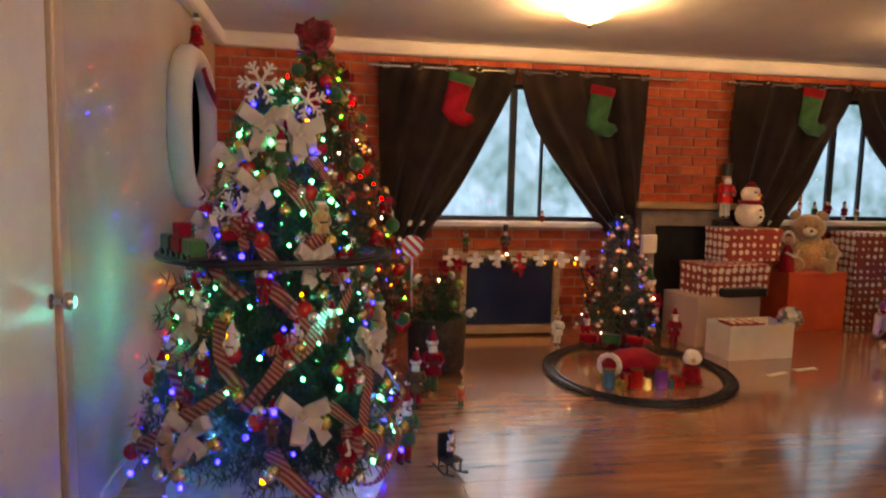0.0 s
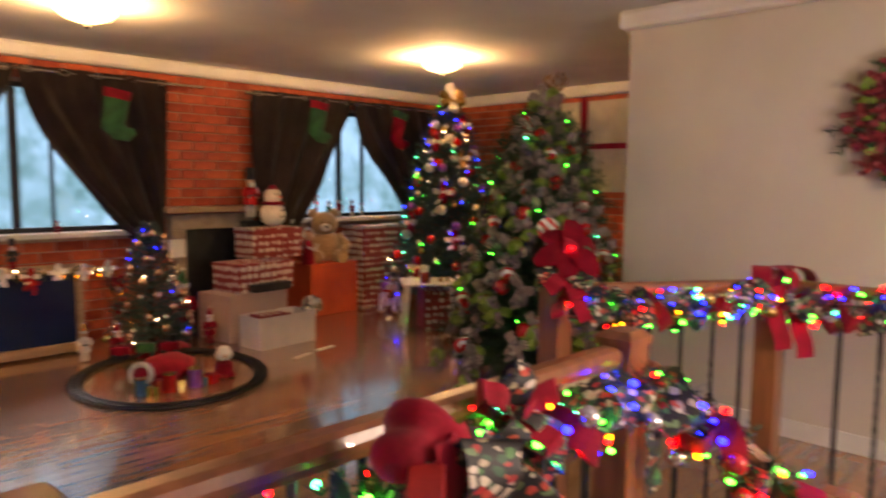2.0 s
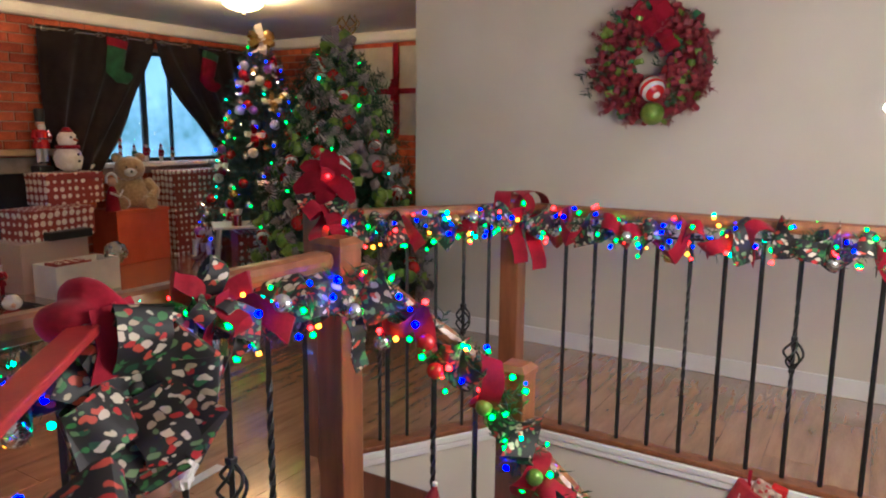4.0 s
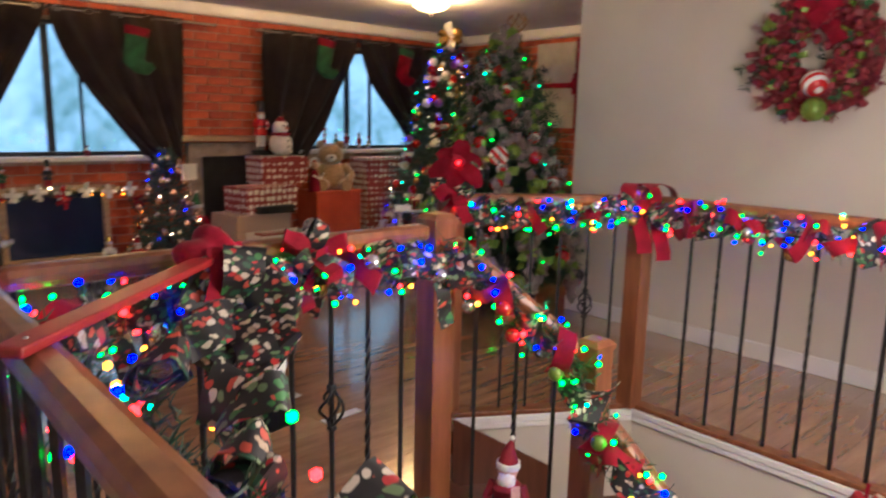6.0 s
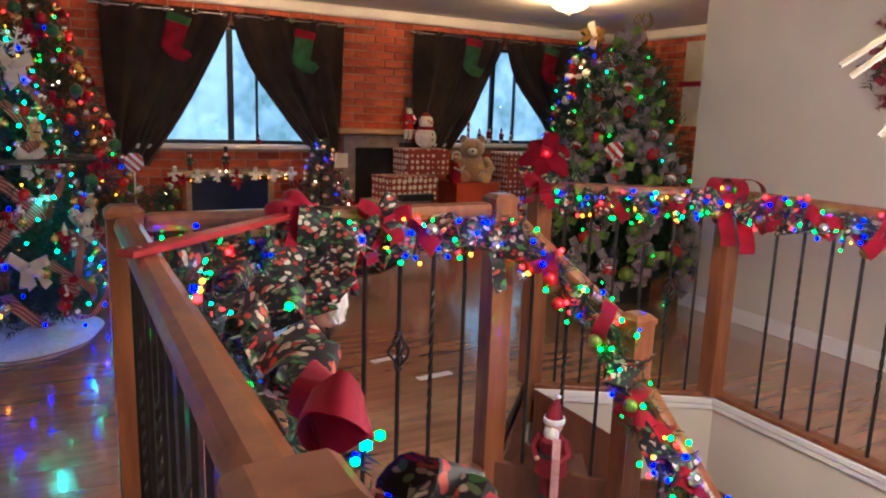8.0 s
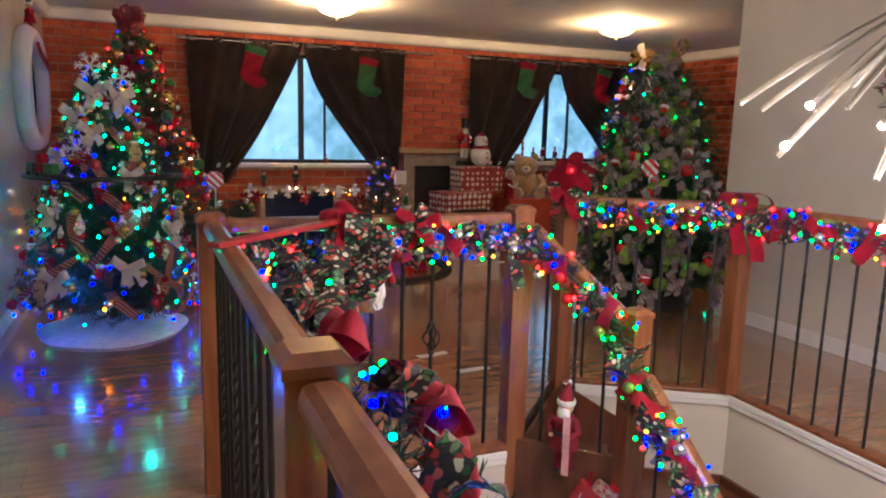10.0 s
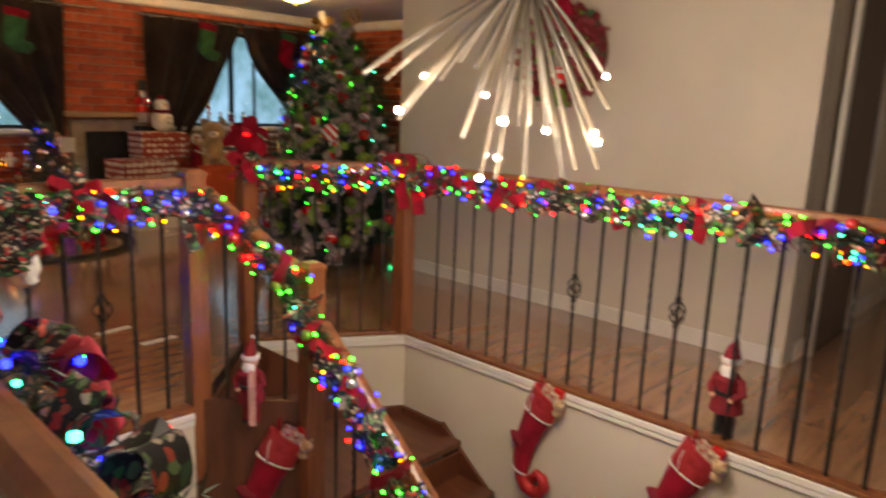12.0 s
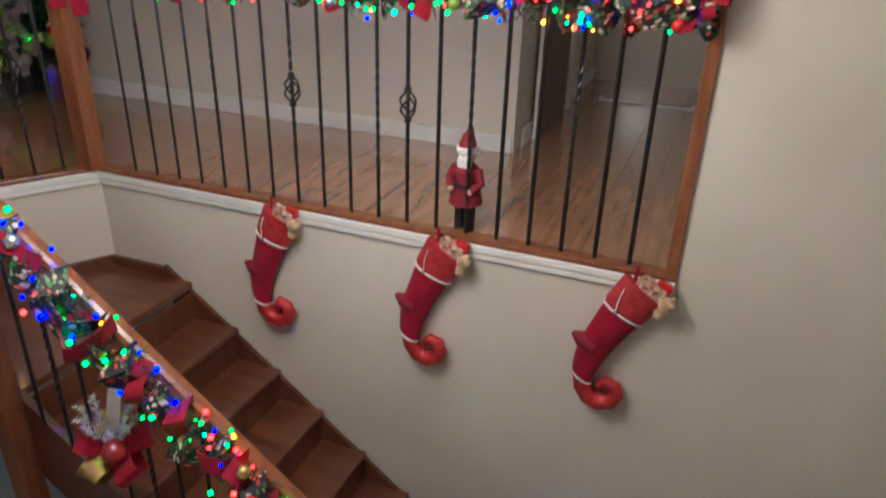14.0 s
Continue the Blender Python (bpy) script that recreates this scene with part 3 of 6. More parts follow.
def newel(parent, x, y, z0, z1, w=0.088):
    bm = bx((x, y, (z0 + z1 - 0.03) / 2), (w, w, z1 - 0.03 - z0), 0.004)
    p = part("post", bm, RAILWOOD, parent)
    cap = bmesh.new()
    h = w / 2 + 0.004
    rings = [[cap.verts.new((x + sx * s, y + sy * s, z)) for sx, sy in ((-1, -1), (1, -1), (1, 1), (-1, 1))] for s, z in ((h, z1 - 0.032), (h, z1 - 0.016), (h - 0.016, z1))]
    for a, b in zip(rings, rings[1:]):
        for k in range(4):
            cap.faces.new((a[k], a[(k + 1) % 4], b[(k + 1) % 4], b[k]))
    cap.faces.new(rings[0][::-1])
    cap.faces.new(rings[-1])
    part("cap", cap, RAILWOOD, p)
    return p


def handrail(parent, a, b, w=0.066, h=0.052):
    a, b = Vector(a), Vector(b)
    d = (b - a)
    m = d.to_track_quat("X", "Z").to_matrix().to_4x4()
    part("handrail", bx((a + b) / 2, (d.length, w, h), 0.02, rot=m), RAILWOOD, parent)


def bars(parent, pts, z0, z1, knots=(), pattern=3):
    for i, p in enumerate(pts):
        lo = z0(p) if callable(z0) else z0
        hi = z1(p) if callable(z1) else z1
        ob = new("baluster", TWIST if i % pattern == 1 else PLAIN)
        ob.parent, ob.location, ob.scale = parent, (p[0], p[1], lo), (1, 1, hi - lo)
        if i in knots:
            k = new("basket_knot", BASKET)
            k.parent, k.location = parent, (p[0], p[1], 0.505)


RAIL = 0.985
rail_a = thing("balustrade", (0, 0, 0), "varnished timber balustrade with black iron bars along the corridor", "balustrade", "stair balustrades")
newel(rail_a, 0.842, 1.41, 0, 1.035, 0.092)
newel(rail_a, 0.850, -0.21, 0, 1.040, 0.092)
newel(rail_a, 0.850, -2.55, 0, 1.040, 0.092)
handrail(rail_a, (0.845, 1.36, RAIL), (0.85, -0.16, RAIL))
handrail(rail_a, (0.85, -0.26, RAIL), (0.85, -2.5, RAIL))
bars(rail_a, [(0.85, 1.41 - 0.125 * k) for k in range(1, 31) if k != 13], 0.012, 0.962)
rail_b = thing("balustrade", (0, 0, 0), "varnished timber balustrade with black iron bars facing the room", "balustrade", "stair balustrades")
newel(rail_b, 2.065, 1.405, -0.35, 1.040)
handrail(rail_b, (0.89, 1.41, RAIL), (2.02, 1.405, RAIL))
bars(rail_b, [(1.68 + 0.126 * k, 1.408) for k in range(-6, 3)], 0.012, 0.962, knots=(6, 0))
rail_d = thing("balustrade", (0, 0, 0), "varnished timber balustrade turning the stairwell corner", "balustrade", "stair balustrades")
newel(rail_d, 2.705, 2.045, -0.2, 1.040)
newel(rail_d, 3.445, 1.56, 0, 1.050)
handrail(rail_d, (2.745, 2.02, RAIL), (3.405, 1.585, RAIL))
bars(rail_d, [(2.705 + 0.74 * f, 2.045 - 0.485 * f) for f in (0.14, 0.28, 0.42, 0.57, 0.72, 0.86)], 0.012, 0.962, knots=(4,))
rail_e = thing("balustrade", (0, 0, 0), "varnished timber balustrade over the hanging stockings", "balustrade", "stair balustrades")
handrail(rail_e, (3.47, 1.51, RAIL), (3.49, -1.16, RAIL))
part("post", bx((3.495, -1.178, 0.52), (0.09, 0.042, 1.03), 0.004), RAILWOOD, rail_e)
bars(rail_e, [(3.485, 0.412 + 0.1305 * k) for k in range(7, -12, -1)], 0.012, 0.962, knots=(7, 11), pattern=3)
rail_s = thing("balustrade", (0, 0, 0), "sloping varnished stair rail with black iron bars", "balustrade", "stair balustrades")
newel(rail_s, 2.405, 1.035, -1.3, 0.665, 0.085)
S1, S2 = ((2.10, 1.37, 0.955), (2.385, 1.075, 0.615)), ((2.43, 0.99, 0.40), (2.43, -1.45, -1.50))
handrail(rail_s, *S1)
handrail(rail_s, *S2, w=0.06)
bars(rail_s, [(2.16, 1.315), (2.25, 1.22), (2.335, 1.13)], -0.02, lambda p: 0.87 - (p[0] - 2.10) * 1.19)
slope = (S2[1][2] - S2[0][2]) / (S2[1][1] - S2[0][1])
bars(rail_s, [(2.44, 0.90 - 0.125 * k) for k in range(18)], lambda p: -0.54 + (p[1] - 1.05) * RISE / GOING + 0.05, lambda p: 0.37 + (p[1] - 0.99) * slope)

# ---- star chandelier over the well ----
STAR = (2.23, -0.16, 1.69)
ch = thing("chandelier", STAR, "starburst chandelier of clear rods with small lit bulbs", "chandelier")
part("hub", ball((0, 0, 0), 0.05), STEEL, ch, smooth=True)
part("cord", tube([(0, 0, 0.04), (0, 0, CEIL - STAR[2] - 0.02)], 0.004, seg=6), BLACK, ch)
part("ceiling_plate", lathe([(0.06, CEIL - STAR[2] - 0.03), (0.06, CEIL - STAR[2] - 0.004)]), STEEL, ch)
rnd = random.Random(5)
for k in range(30):
    az, el = k * 2.399963, radians(-24 - 60 * ((k * 11) % 30) / 30)
    dr = Vector((math.cos(az) * math.cos(el), math.sin(az) * math.cos(el), math.sin(el)))
    ln = rnd.uniform(0.32, 0.48)
    pts = [dr * (0.04 + ln * u) + Vector((0, 0, -0.05 * u * u)) for u in np.linspace(0, 1, 6)]
    part("rod", tube(pts, [0.003, 0.0042, 0.0052, 0.006, 0.0066, 0.0055], seg=7), CLEAR, ch, smooth=True)
    if k % 3 == 0:
        b = part("bulb", ball(pts[-1] + dr * 0.012, 0.0085, sq=(1, 1, 1)), STARBULB, ch, "small lit warm bulb", True)
        if k % 6 == 0:
            lamp = new("star_light", bpy.data.lights.new("star_light", "POINT"))
            lamp.data.energy, lamp.data.color, lamp.data.shadow_soft_size = 4.2, (1.0, 0.86, 0.70), 0.18
            lamp.location = Vector(STAR) + pts[-1] + dr * 0.04


# ---- conifer foliage ----
def needle_mesh(name, stems, mat, parent, length=0.05, width=0.0045, per=7, step=0.022, seed=1, label=""):
    """Fine needles standing out all along the stems, each one a slim blade."""
    rg = np.random.default_rng(seed)
    P, D = [], []
    for pts in stems:
        for a, b in zip(pts, pts[1:]):
            a, b = np.array(a), np.array(b)
            ln = np.linalg.norm(b - a)
            k = max(1, int(ln / step))
            for u in (np.arange(k) + 0.5) / k:
                P.append(a + (b - a) * u)
                D.append((b - a) / max(ln, 1e-6))
    P, D = np.repeat(np.array(P), per, 0), np.repeat(np.array(D), per, 0)
    n = len(P)
    R = rg.normal(size=(n, 3))
    R -= (R * D).sum(1, keepdims=True) * D
    R /= np.linalg.norm(R, axis=1, keepdims=True) + 1e-9
    out = D * rg.uniform(0.25, 0.9, (n, 1)) + R
    out /= np.linalg.norm(out, axis=1, keepdims=True)
    side = np.cross(out, rg.normal(size=(n, 3)))
    side /= np.linalg.norm(side, axis=1, keepdims=True) + 1e-9
    ln = length * rg.uniform(0.6, 1.15, (n, 1))
    V = np.empty((n, 4, 3))
    V[:, 0], V[:, 1], V[:, 2], V[:, 3] = P - side * width / 2, P + side * width / 2, P + out * ln * 0.6 + side * width / 2, P + out * ln
    base = np.arange(n)[:, None] * 4
    F = base + np.array([[0, 1, 2, 3]])
    return raw(name, V.reshape(-1, 3).tolist(), F.tolist(), mat, parent, label)


BULB = {}
for key, mat in GLOWS.items():
    bm = ball((0, 0, 0), 1.0, sub=1)
    me = bpy.data.meshes.new(key + "_bulb")
    bm.to_mesh(me)
    bm.free()
    me.materials.append(mat)
    BULB[key] = me


def bulbs(points, colours, parent, r=0.0075, seed=3):
    """Small lit bulbs, joined by colour as one string of lights."""
    rg = random.Random(seed)
    sets = {}
    for p in points:
        sets.setdefault(rg.choice(colours), []).append(p)
    for key, ps in sorted(sets.items()):
        base = np.array([v.co[:] for v in BULB[key].vertices])
        polys = [list(f.vertices) for f in BULB[key].polygons]
        vs, fs = [], []
        for p in ps:
            k = len(vs)
            vs += (base * r * rg.uniform(0.7, 1.25) + np.array(p)).tolist()
            fs += [[i + k for i in f] for f in polys]
        raw(key + "_light_string", vs, fs, GLOWS[key], parent, "tiny lit " + key + " bulbs")["kind"] = "stuff"


def tree(x, y, h, r, label, needles, seed, colours, n_lights, branches=170, bulb=0.008, taper=0.8, base=0.10, fill=1.0, spill=0.0):
    t = thing("christmas_tree", (x, y, 0), label, "christmas tree", "decorated trees")
    part("trunk", tube([(0, 0, 0.03), (0, 0, h * 0.96)], [0.022, 0.010], seg=8), BARK, t)
    part("stand", join(lathe([(0.05, 0.0), (0.05, 0.06), (0.02, 0.08)], seg=12), bx((0, 0, 0.012), (0.46, 0.035, 0.024), 0.005)), BLACK, t)
    rg = random.Random(seed)
    stems = []
    for i in range(branches):
        u = (i + 0.5) / branches
        u = u ** 1.25
        z = base * h + (0.96 - base) * h * u
        rad = r * (1 - u) ** taper * rg.uniform(0.82, 1.08) + 0.05
        a = i * 2.399963 + rg.uniform(-0.2, 0.2)
        lift = 0.16 + 0.5 * u
        d = Vector((math.cos(a), math.sin(a), 0))
        pts = [Vector((0, 0, z)) + d * (rad * s) + Vector((0, 0, rad * lift * s * s - 0.10 * rad * s)) for s in (0.12, 0.4, 0.7, 1.0)]
        stems.append(pts)
        w = Vector((-d.y, d.x, 0))
        for s, sg in ((0.38, 1), (0.5, -1), (0.64, 1), (0.78, -1), (0.2, 1), (0.28, -1)):
            q = pts[0].lerp(pts[3], s) + Vector((0, 0, -0.01))
            tip = q + (d * 0.75 + w * sg * 0.8 + Vector((0, 0, rg.uniform(0.0, 0.3)))) * rad * (0.34 if s > 0.3 else 0.42)
            stems.append([q, q.lerp(tip, 0.5), tip])
    needle_mesh("crown", stems, needles, t, length=0.052 if h > 1.4 else 0.036, width=0.005, per=int(6 * fill), step=0.026, seed=seed)
    ls = thing("fairy_lights", (x, y, 0), "string of tiny coloured lights wound through the tree", "fairy lights", "fairy lights")
    pts = []
    for i in range(n_lights):
        u = ((i + 0.5) / n_lights) ** 1.15
        a = i * (2.399963 * 1.618)
        z = base * h * 0.8 + 0.9 * h * u
        rad = (r * (1 - u) ** taper) * rg.uniform(0.86, 1.06) + 0.055
        pts.append((rad * math.cos(a), rad * math.sin(a), z))
    bulbs(pts, colours, ls, bulb, seed)
    for k in range(6 if spill else 0):
        # the string's own light on wall, skirt and floor
        lamp = new("string_light", bpy.data.lights.new("string_light", "POINT"))
        a = math.pi * 2 * k / 6
        lamp.data.energy, lamp.data.color, lamp.data.shadow_soft_size = spill, ((0.04, 0.22, 1.0), (0.02, 0.8, 0.6))[k % 2], 0.02
        lamp.location = (x + 0.40 * math.cos(a), y + 0.40 * math.sin(a), h * (0.22 + 0.24 * (k % 2)))
    return t


def on_tree(x, y, h, r, u, a, out=1.0, taper=0.8, base=0.10):
    """A place on a tree's outside: u from foot to tip, a its bearing."""
    rad = (r * (1 - u) ** taper) * out + 0.05
    return Vector((x + rad * math.cos(a), y + rad * math.sin(a), base * h + 0.88 * h * u))


T1, T2, T3, T4, T5 = (0.40, 3.78, 1.72, 0.50), (0.55, 5.75, 2.26, 0.68), (5.92, 5.68, 2.22, 0.62), (4.38, 3.36, 1.88, 0.60), (2.98, 6.15, 1.06, 0.28)
tree(*T1, "dark green christmas tree with green lights and white bows", FIR, 11, ["teal"] * 6 + ["blue"] * 5 + ["yellow"], 190, 200, 0.0095, taper=0.74, spill=0.8)
tree(*T2, "tall dark green christmas tree with a red bow on top", FIR, 12, ["yellow", "green", "red", "white", "blue"], 120, 200, 0.009)
tree(*T3, "tall green christmas tree with red baubles and coloured lights", FIRBLUE, 13, ["blue", "blue", "teal", "white", "blue", "green"], 90, 230, 0.0085, taper=0.62)
tree(*T4, "christmas tree with striped ribbons and lime ornaments", FIR, 14, ["teal", "green", "green"], 34, 260, 0.008, taper=0.50)
tree(*T5, "small frosted christmas tree with rose gold baubles", FIRBLUE, 15, ["white", "blue", "blue"], 24, 120, 0.006)


# ---- garlands on the rails ----
def garland(path, label, seed, colours, n_lights, rad=0.085, sag=0.03, inner=(0, 0, 0), group="rail garlands"):
    """A fir garland hung along a path, with its lights."""
    t = thing("garland", (0, 0, 0), label, "garland", group)
    rg = random.Random(seed)
    pts = [Vector(p) for p in path]
    full = []
    for a, b in zip(pts, pts[1:]):
        k = max(2, int((b - a).length / 0.04))
        full += [a.lerp(b, i / k) for i in range(k)]
    full.append(pts[-1])
    off = Vector(inner)
    full = [p + off + Vector((0, 0, -0.03 - sag * abs(math.sin(i * 0.16 + seed)))) for i, p in enumerate(full)]
    part("wire", tube(full, 0.006, seg=5), BARK, t)
    stems = []
    for i in range(0, len(full) - 1):
        d = (full[i + 1] - full[i]).normalized()
        for _ in range(4):
            w = Vector((rg.gauss(0, 1), rg.gauss(0, 1), rg.gauss(0, 1)))
            w = (w - d * w.dot(d)).normalized()
            tip = full[i] + (w + d * rg.uniform(-0.6, 0.6)) * rad * rg.uniform(0.5, 0.95)
            stems.append([full[i], full[i].lerp(tip, 0.5), tip])
    needle_mesh("foliage", stems, FIR, t, 0.04, 0.0042, 5, 0.02, seed)
    lp = []
    for i in range(n_lights):
        p = full[int((i + rg.random()) / n_lights * (len(full) - 1))]
        w = Vector((rg.gauss(0, 1), rg.gauss(0, 1), rg.gauss(0, 0.9))).normalized()
        lp.append(p + w * rad * rg.uniform(0.7, 1.15))
    bulbs(lp, colours, t, 0.0078, seed)
    return t, full


MULTI = ["red", "red", "green", "green", "green", "blue", "blue", "blue", "yellow", "teal"]
G_E, F_E = garland([(3.44, 1.50, RAIL), (3.46, -1.14, RAIL)], "fir garland with printed ribbon and coloured lights on the long rail", 21, MULTI, 270, 0.085, 0.03, (-0.03, 0, -0.01))
G_D, F_D = garland([(2.74, 2.00, RAIL), (3.42, 1.56, RAIL)], "fir garland with red ribbon and coloured lights on the corner rail", 22, MULTI, 90, 0.08, 0.03, (-0.02, -0.03, -0.01))
G_B, F_B = garland([(0.92, 1.40, RAIL - 0.02), (2.05, 1.38, RAIL)], "fir garland with printed ribbon and coloured lights facing the room", 23, MULTI, 110, 0.085, 0.03, (0, -0.035, -0.02))
G_S, F_S = garland([(2.08, 1.36, 0.98), (2.37, 1.06, 0.64), (2.40, 0.98, 0.42), (2.40, -1.40, -1.44)], "fir garland with printed ribbon and coloured lights down the stair rail", 24, MULTI, 280, 0.085, 0.02, (-0.045, -0.02, 0))
G_A, F_A = garland([(0.89, 1.30, RAIL - 0.03), (0.90, -0.2, RAIL - 0.05), (0.90, -1.0, RAIL - 0.06)], "fir garland with printed ribbon and coloured lights along the corridor rail", 25, MULTI, 96, 0.105, 0.04, (0.065, 0, -0.03))


# ---- small makers ----
def multi(name, pieces, m, label, category, group=""):
    """One mesh of several coloured pieces: pairs of bmesh and material."""
    bm, mats = bmesh.new(), []
    for one, mat in pieces:
        if mat not in mats:
            mats.append(mat)
        k = mats.index(mat)
        table = [bm.verts.new(v.co) for v in one.verts]
        one.verts.index_update()
        for f in one.faces:
            bm.faces.new([table[v.index] for v in f.verts]).material_index = k
        one.free()
    me = bpy.data.meshes.new(name)
    bm.to_mesh(me)
    bm.free()
    for mat in mats:
        me.materials.append(mat)
    me.shade_smooth()
    me.set_sharp_from_angle(angle=radians(40))
    ob = new(name, me)
    ob.matrix_basis = m
    return tagged(ob, label, category, group)


def figure(label, x, y, z, h, coat, legs, hat, beard=None, turn=0, tall=False, category="figurine", group="", name="figurine", tilt=(0, 0)):
    """A small standing figure as a plain shape: legs, coat, head, hat."""
    s = h
    p = []
    for sg in (-1, 1):
        p.append((tube([(sg * 0.055 * s, 0, 0.02 * s), (sg * 0.055 * s, 0, 0.34 * s)], [0.045 * s, 0.05 * s], seg=8), legs))
        p.append((ball((sg * 0.055 * s, -0.025 * s, 0.022 * s), 0.05 * s, sq=(0.8, 1.4, 0.5), sub=1), BLACK))
        p.append((tube([(sg * 0.11 * s, 0, 0.60 * s), (sg * 0.16 * s, -0.03 * s, 0.48 * s), (sg * 0.10 * s, -0.10 * s, 0.42 * s)], [0.045 * s, 0.04 * s, 0.035 * s], seg=7), coat))
        p.append((ball((sg * 0.10 * s, -0.105 * s, 0.42 * s), 0.032 * s, sub=1), SKIN))
    p.append((lathe([(0.155 * s, 0.27 * s), (0.14 * s, 0.36 * s), (0.11 * s, 0.48 * s), (0.125 * s, 0.58 * s), (0.06 * s, 0.65 * s)], seg=12), coat))
    p.append((lathe([(0.135 * s, 0.44 * s), (0.135 * s, 0.47 * s)], seg=12), BLACK))
    p.append((ball((0, 0, 0.715 * s), 0.082 * s), SKIN))
    if beard:
        p.append((ball((0, -0.05 * s, 0.655 * s), 0.075 * s, sq=(1, 0.6, 1.25)), beard))
    if tall:
        p.append((lathe([(0.088 * s, 0.76 * s), (0.088 * s, 0.775 * s), (0.082 * s, 0.78 * s), (0.092 * s, 0.97 * s), (0.07 * s, s)], seg=12), hat))
    else:
        p.append((lathe([(0.096 * s, 0.745 * s), (0.10 * s, 0.77 * s), (0.096 * s, 0.795 * s)], seg=12), FLUFF))
        p.append((tube([(0, 0, 0.78 * s), (0, 0.005 * s, 0.88 * s), (0.02 * s, 0.02 * s, 0.97 * s)], [0.088 * s, 0.055 * s, 0.014 * s], seg=9), hat))
        p.append((ball((0.02 * s, 0.02 * s, 0.985 * s), 0.024 * s, sub=1), FLUFF))
    return multi(name, p, pose(x, y, z, tilt[0], tilt[1], turn), label, category, group)


def gift(label, c, s, mat, turn=0, ribbon=None, lid=0.0, name="gift_box", group="wrapped gifts"):
    t = thing(name, (c[0], c[1], c[2], 0, 0, turn), label, "gift box", group)
    part("body", bx((0, 0, s[2] / 2), s, 0.006), mat, t)
    if lid:
        part("lid", bx((0, 0, s[2] - lid / 2 + 0.003), (s[0] + 0.012, s[1] + 0.012, lid), 0.005), mat, t)
    if ribbon:
        bm = bx((0, 0, s[2] / 2), (0.03, s[1] + 0.008, s[2] + 0.008), 0.001)
        bx((0, 0, s[2] / 2), (s[0] + 0.008, 0.03, s[2] + 0.010), 0.001, bm)
        part("ribbon", bm, ribbon, t)
    return t


def petal(size, wide, lift, bm=None, turn=0.0, tilt=0.0):
    """One loop of a bow: a closed strip that runs out and back."""
    n = 18
    pts = []
    for i in range(n + 1):
        a = i / n * 2 * math.pi
        crease = 0.07 * size * math.sin(3.7 * a + 9 * turn + 40 * size) * math.sin(a / 2)
        pts.append(Vector((size * 0.5 * (1 - math.cos(a)) + 0.4 * crease, 0, lift * math.sin(a) * (0.5 + 0.5 * (1 - math.cos(a)) / 2) + crease)))
    rot = Matrix.Rotation(turn, 4, "Z") @ Matrix.Rotation(-tilt, 4, "Y")
    across = [rot @ Vector((0.22 * math.sin(i * 0.9 + 5 * turn), 1, 0.25 * math.sin(i * 0.6 + 30 * size))) for i in range(n + 1)]
    return strip([rot @ p for p in pts], wide, across, bm)


def bow(m, size, mats, loops=6, tails=2, label="", name="ribbon_bow", group="ribbon bows", seed=1, tail=1.3, wide=0.45, parent=None):
    """A bow that faces its own +z, tails hanging to its own -y."""
    rg = random.Random(seed)
    if parent:
        t = new("bow")
        t.parent, t.matrix_basis = parent, m
    else:
        t = thing(name, m, label, "bow", group)
    for k in range(loops):
        part("loop", petal(size * rg.uniform(0.85, 1.1), size * wide, size * 0.22, None, 2 * math.pi * k / loops + rg.uniform(-0.15, 0.15), rg.uniform(0.2, 0.7)), mats[k % len(mats)], t, smooth=True)
    for k in range(tails):
        sx = (-1 if k % 2 else 1) * rg.uniform(0.15, 0.45)
        ln = size * tail * rg.uniform(0.8, 1.1)
        pts = [(sx * ln * u + 0.10 * ln * math.sin(4.4 * u + k), -ln * u * (1 - 0.12 * u), 0.02 + 0.16 * ln * math.sin(u * 6 + 2 * k)) for u in np.linspace(0, 1, 11)]
        part("tail", strip(pts, size * wide * 0.9, (1, 0.3, 0)), mats[(k + 1) % len(mats)], t, smooth=True)
    part("knot", ball((0, 0, size * 0.12), size * 0.13, sq=(1, 1, 0.8)), mats[0], t, smooth=True)
    return t


def bauble_kind(mat, r, label, group):
    t = thing("bauble", (0, 0, 0), label, "bauble", group)
    part("ball", ball((0, 0, 0), r, sub=2), mat, t, smooth=True)
    part("cap", lathe([(r * 0.24, r * 0.94), (r * 0.24, r * 1.12), (r * 0.1, r * 1.2)], seg=8), GOLD, t)
    return t


def hang(proto, places):
    proto.matrix_basis = places[0]
    for m in places[1:]:
        copy_thing(proto, m)


def front(spec, n, seed, us=(0.02, 0.92), out=(0.95, 1.08), span=None):
    """Places scattered over a tree's outside, spread evenly by bearing and height."""
    x, y, h, r = spec
    rg = random.Random(seed)
    res = []
    for i in range(n):
        u = us[0] + (us[1] - us[0]) * (((i + 0.5) / n) ** 1.2)
        a = i * 2.399963 + rg.uniform(-0.3, 0.3) + seed
        if span:
            a = span[0] + (span[1] - span[0]) * ((i * 0.618034 + rg.uniform(-0.04, 0.04)) % 1.0)
        p = on_tree(x, y, h, r, u, a, rg.uniform(*out))
        res.append((p, a, u))
    return res


def facing(p, a, lean=70, roll=0):
    """A pose at p with its own z pointing outwards along bearing a, its own y up."""
    return Matrix.Translation(p) @ Matrix.Rotation(a + math.pi / 2, 4, "Z") @ Matrix.Rotation(radians(lean), 4, "X") @ Matrix.Rotation(roll, 4, "Z")


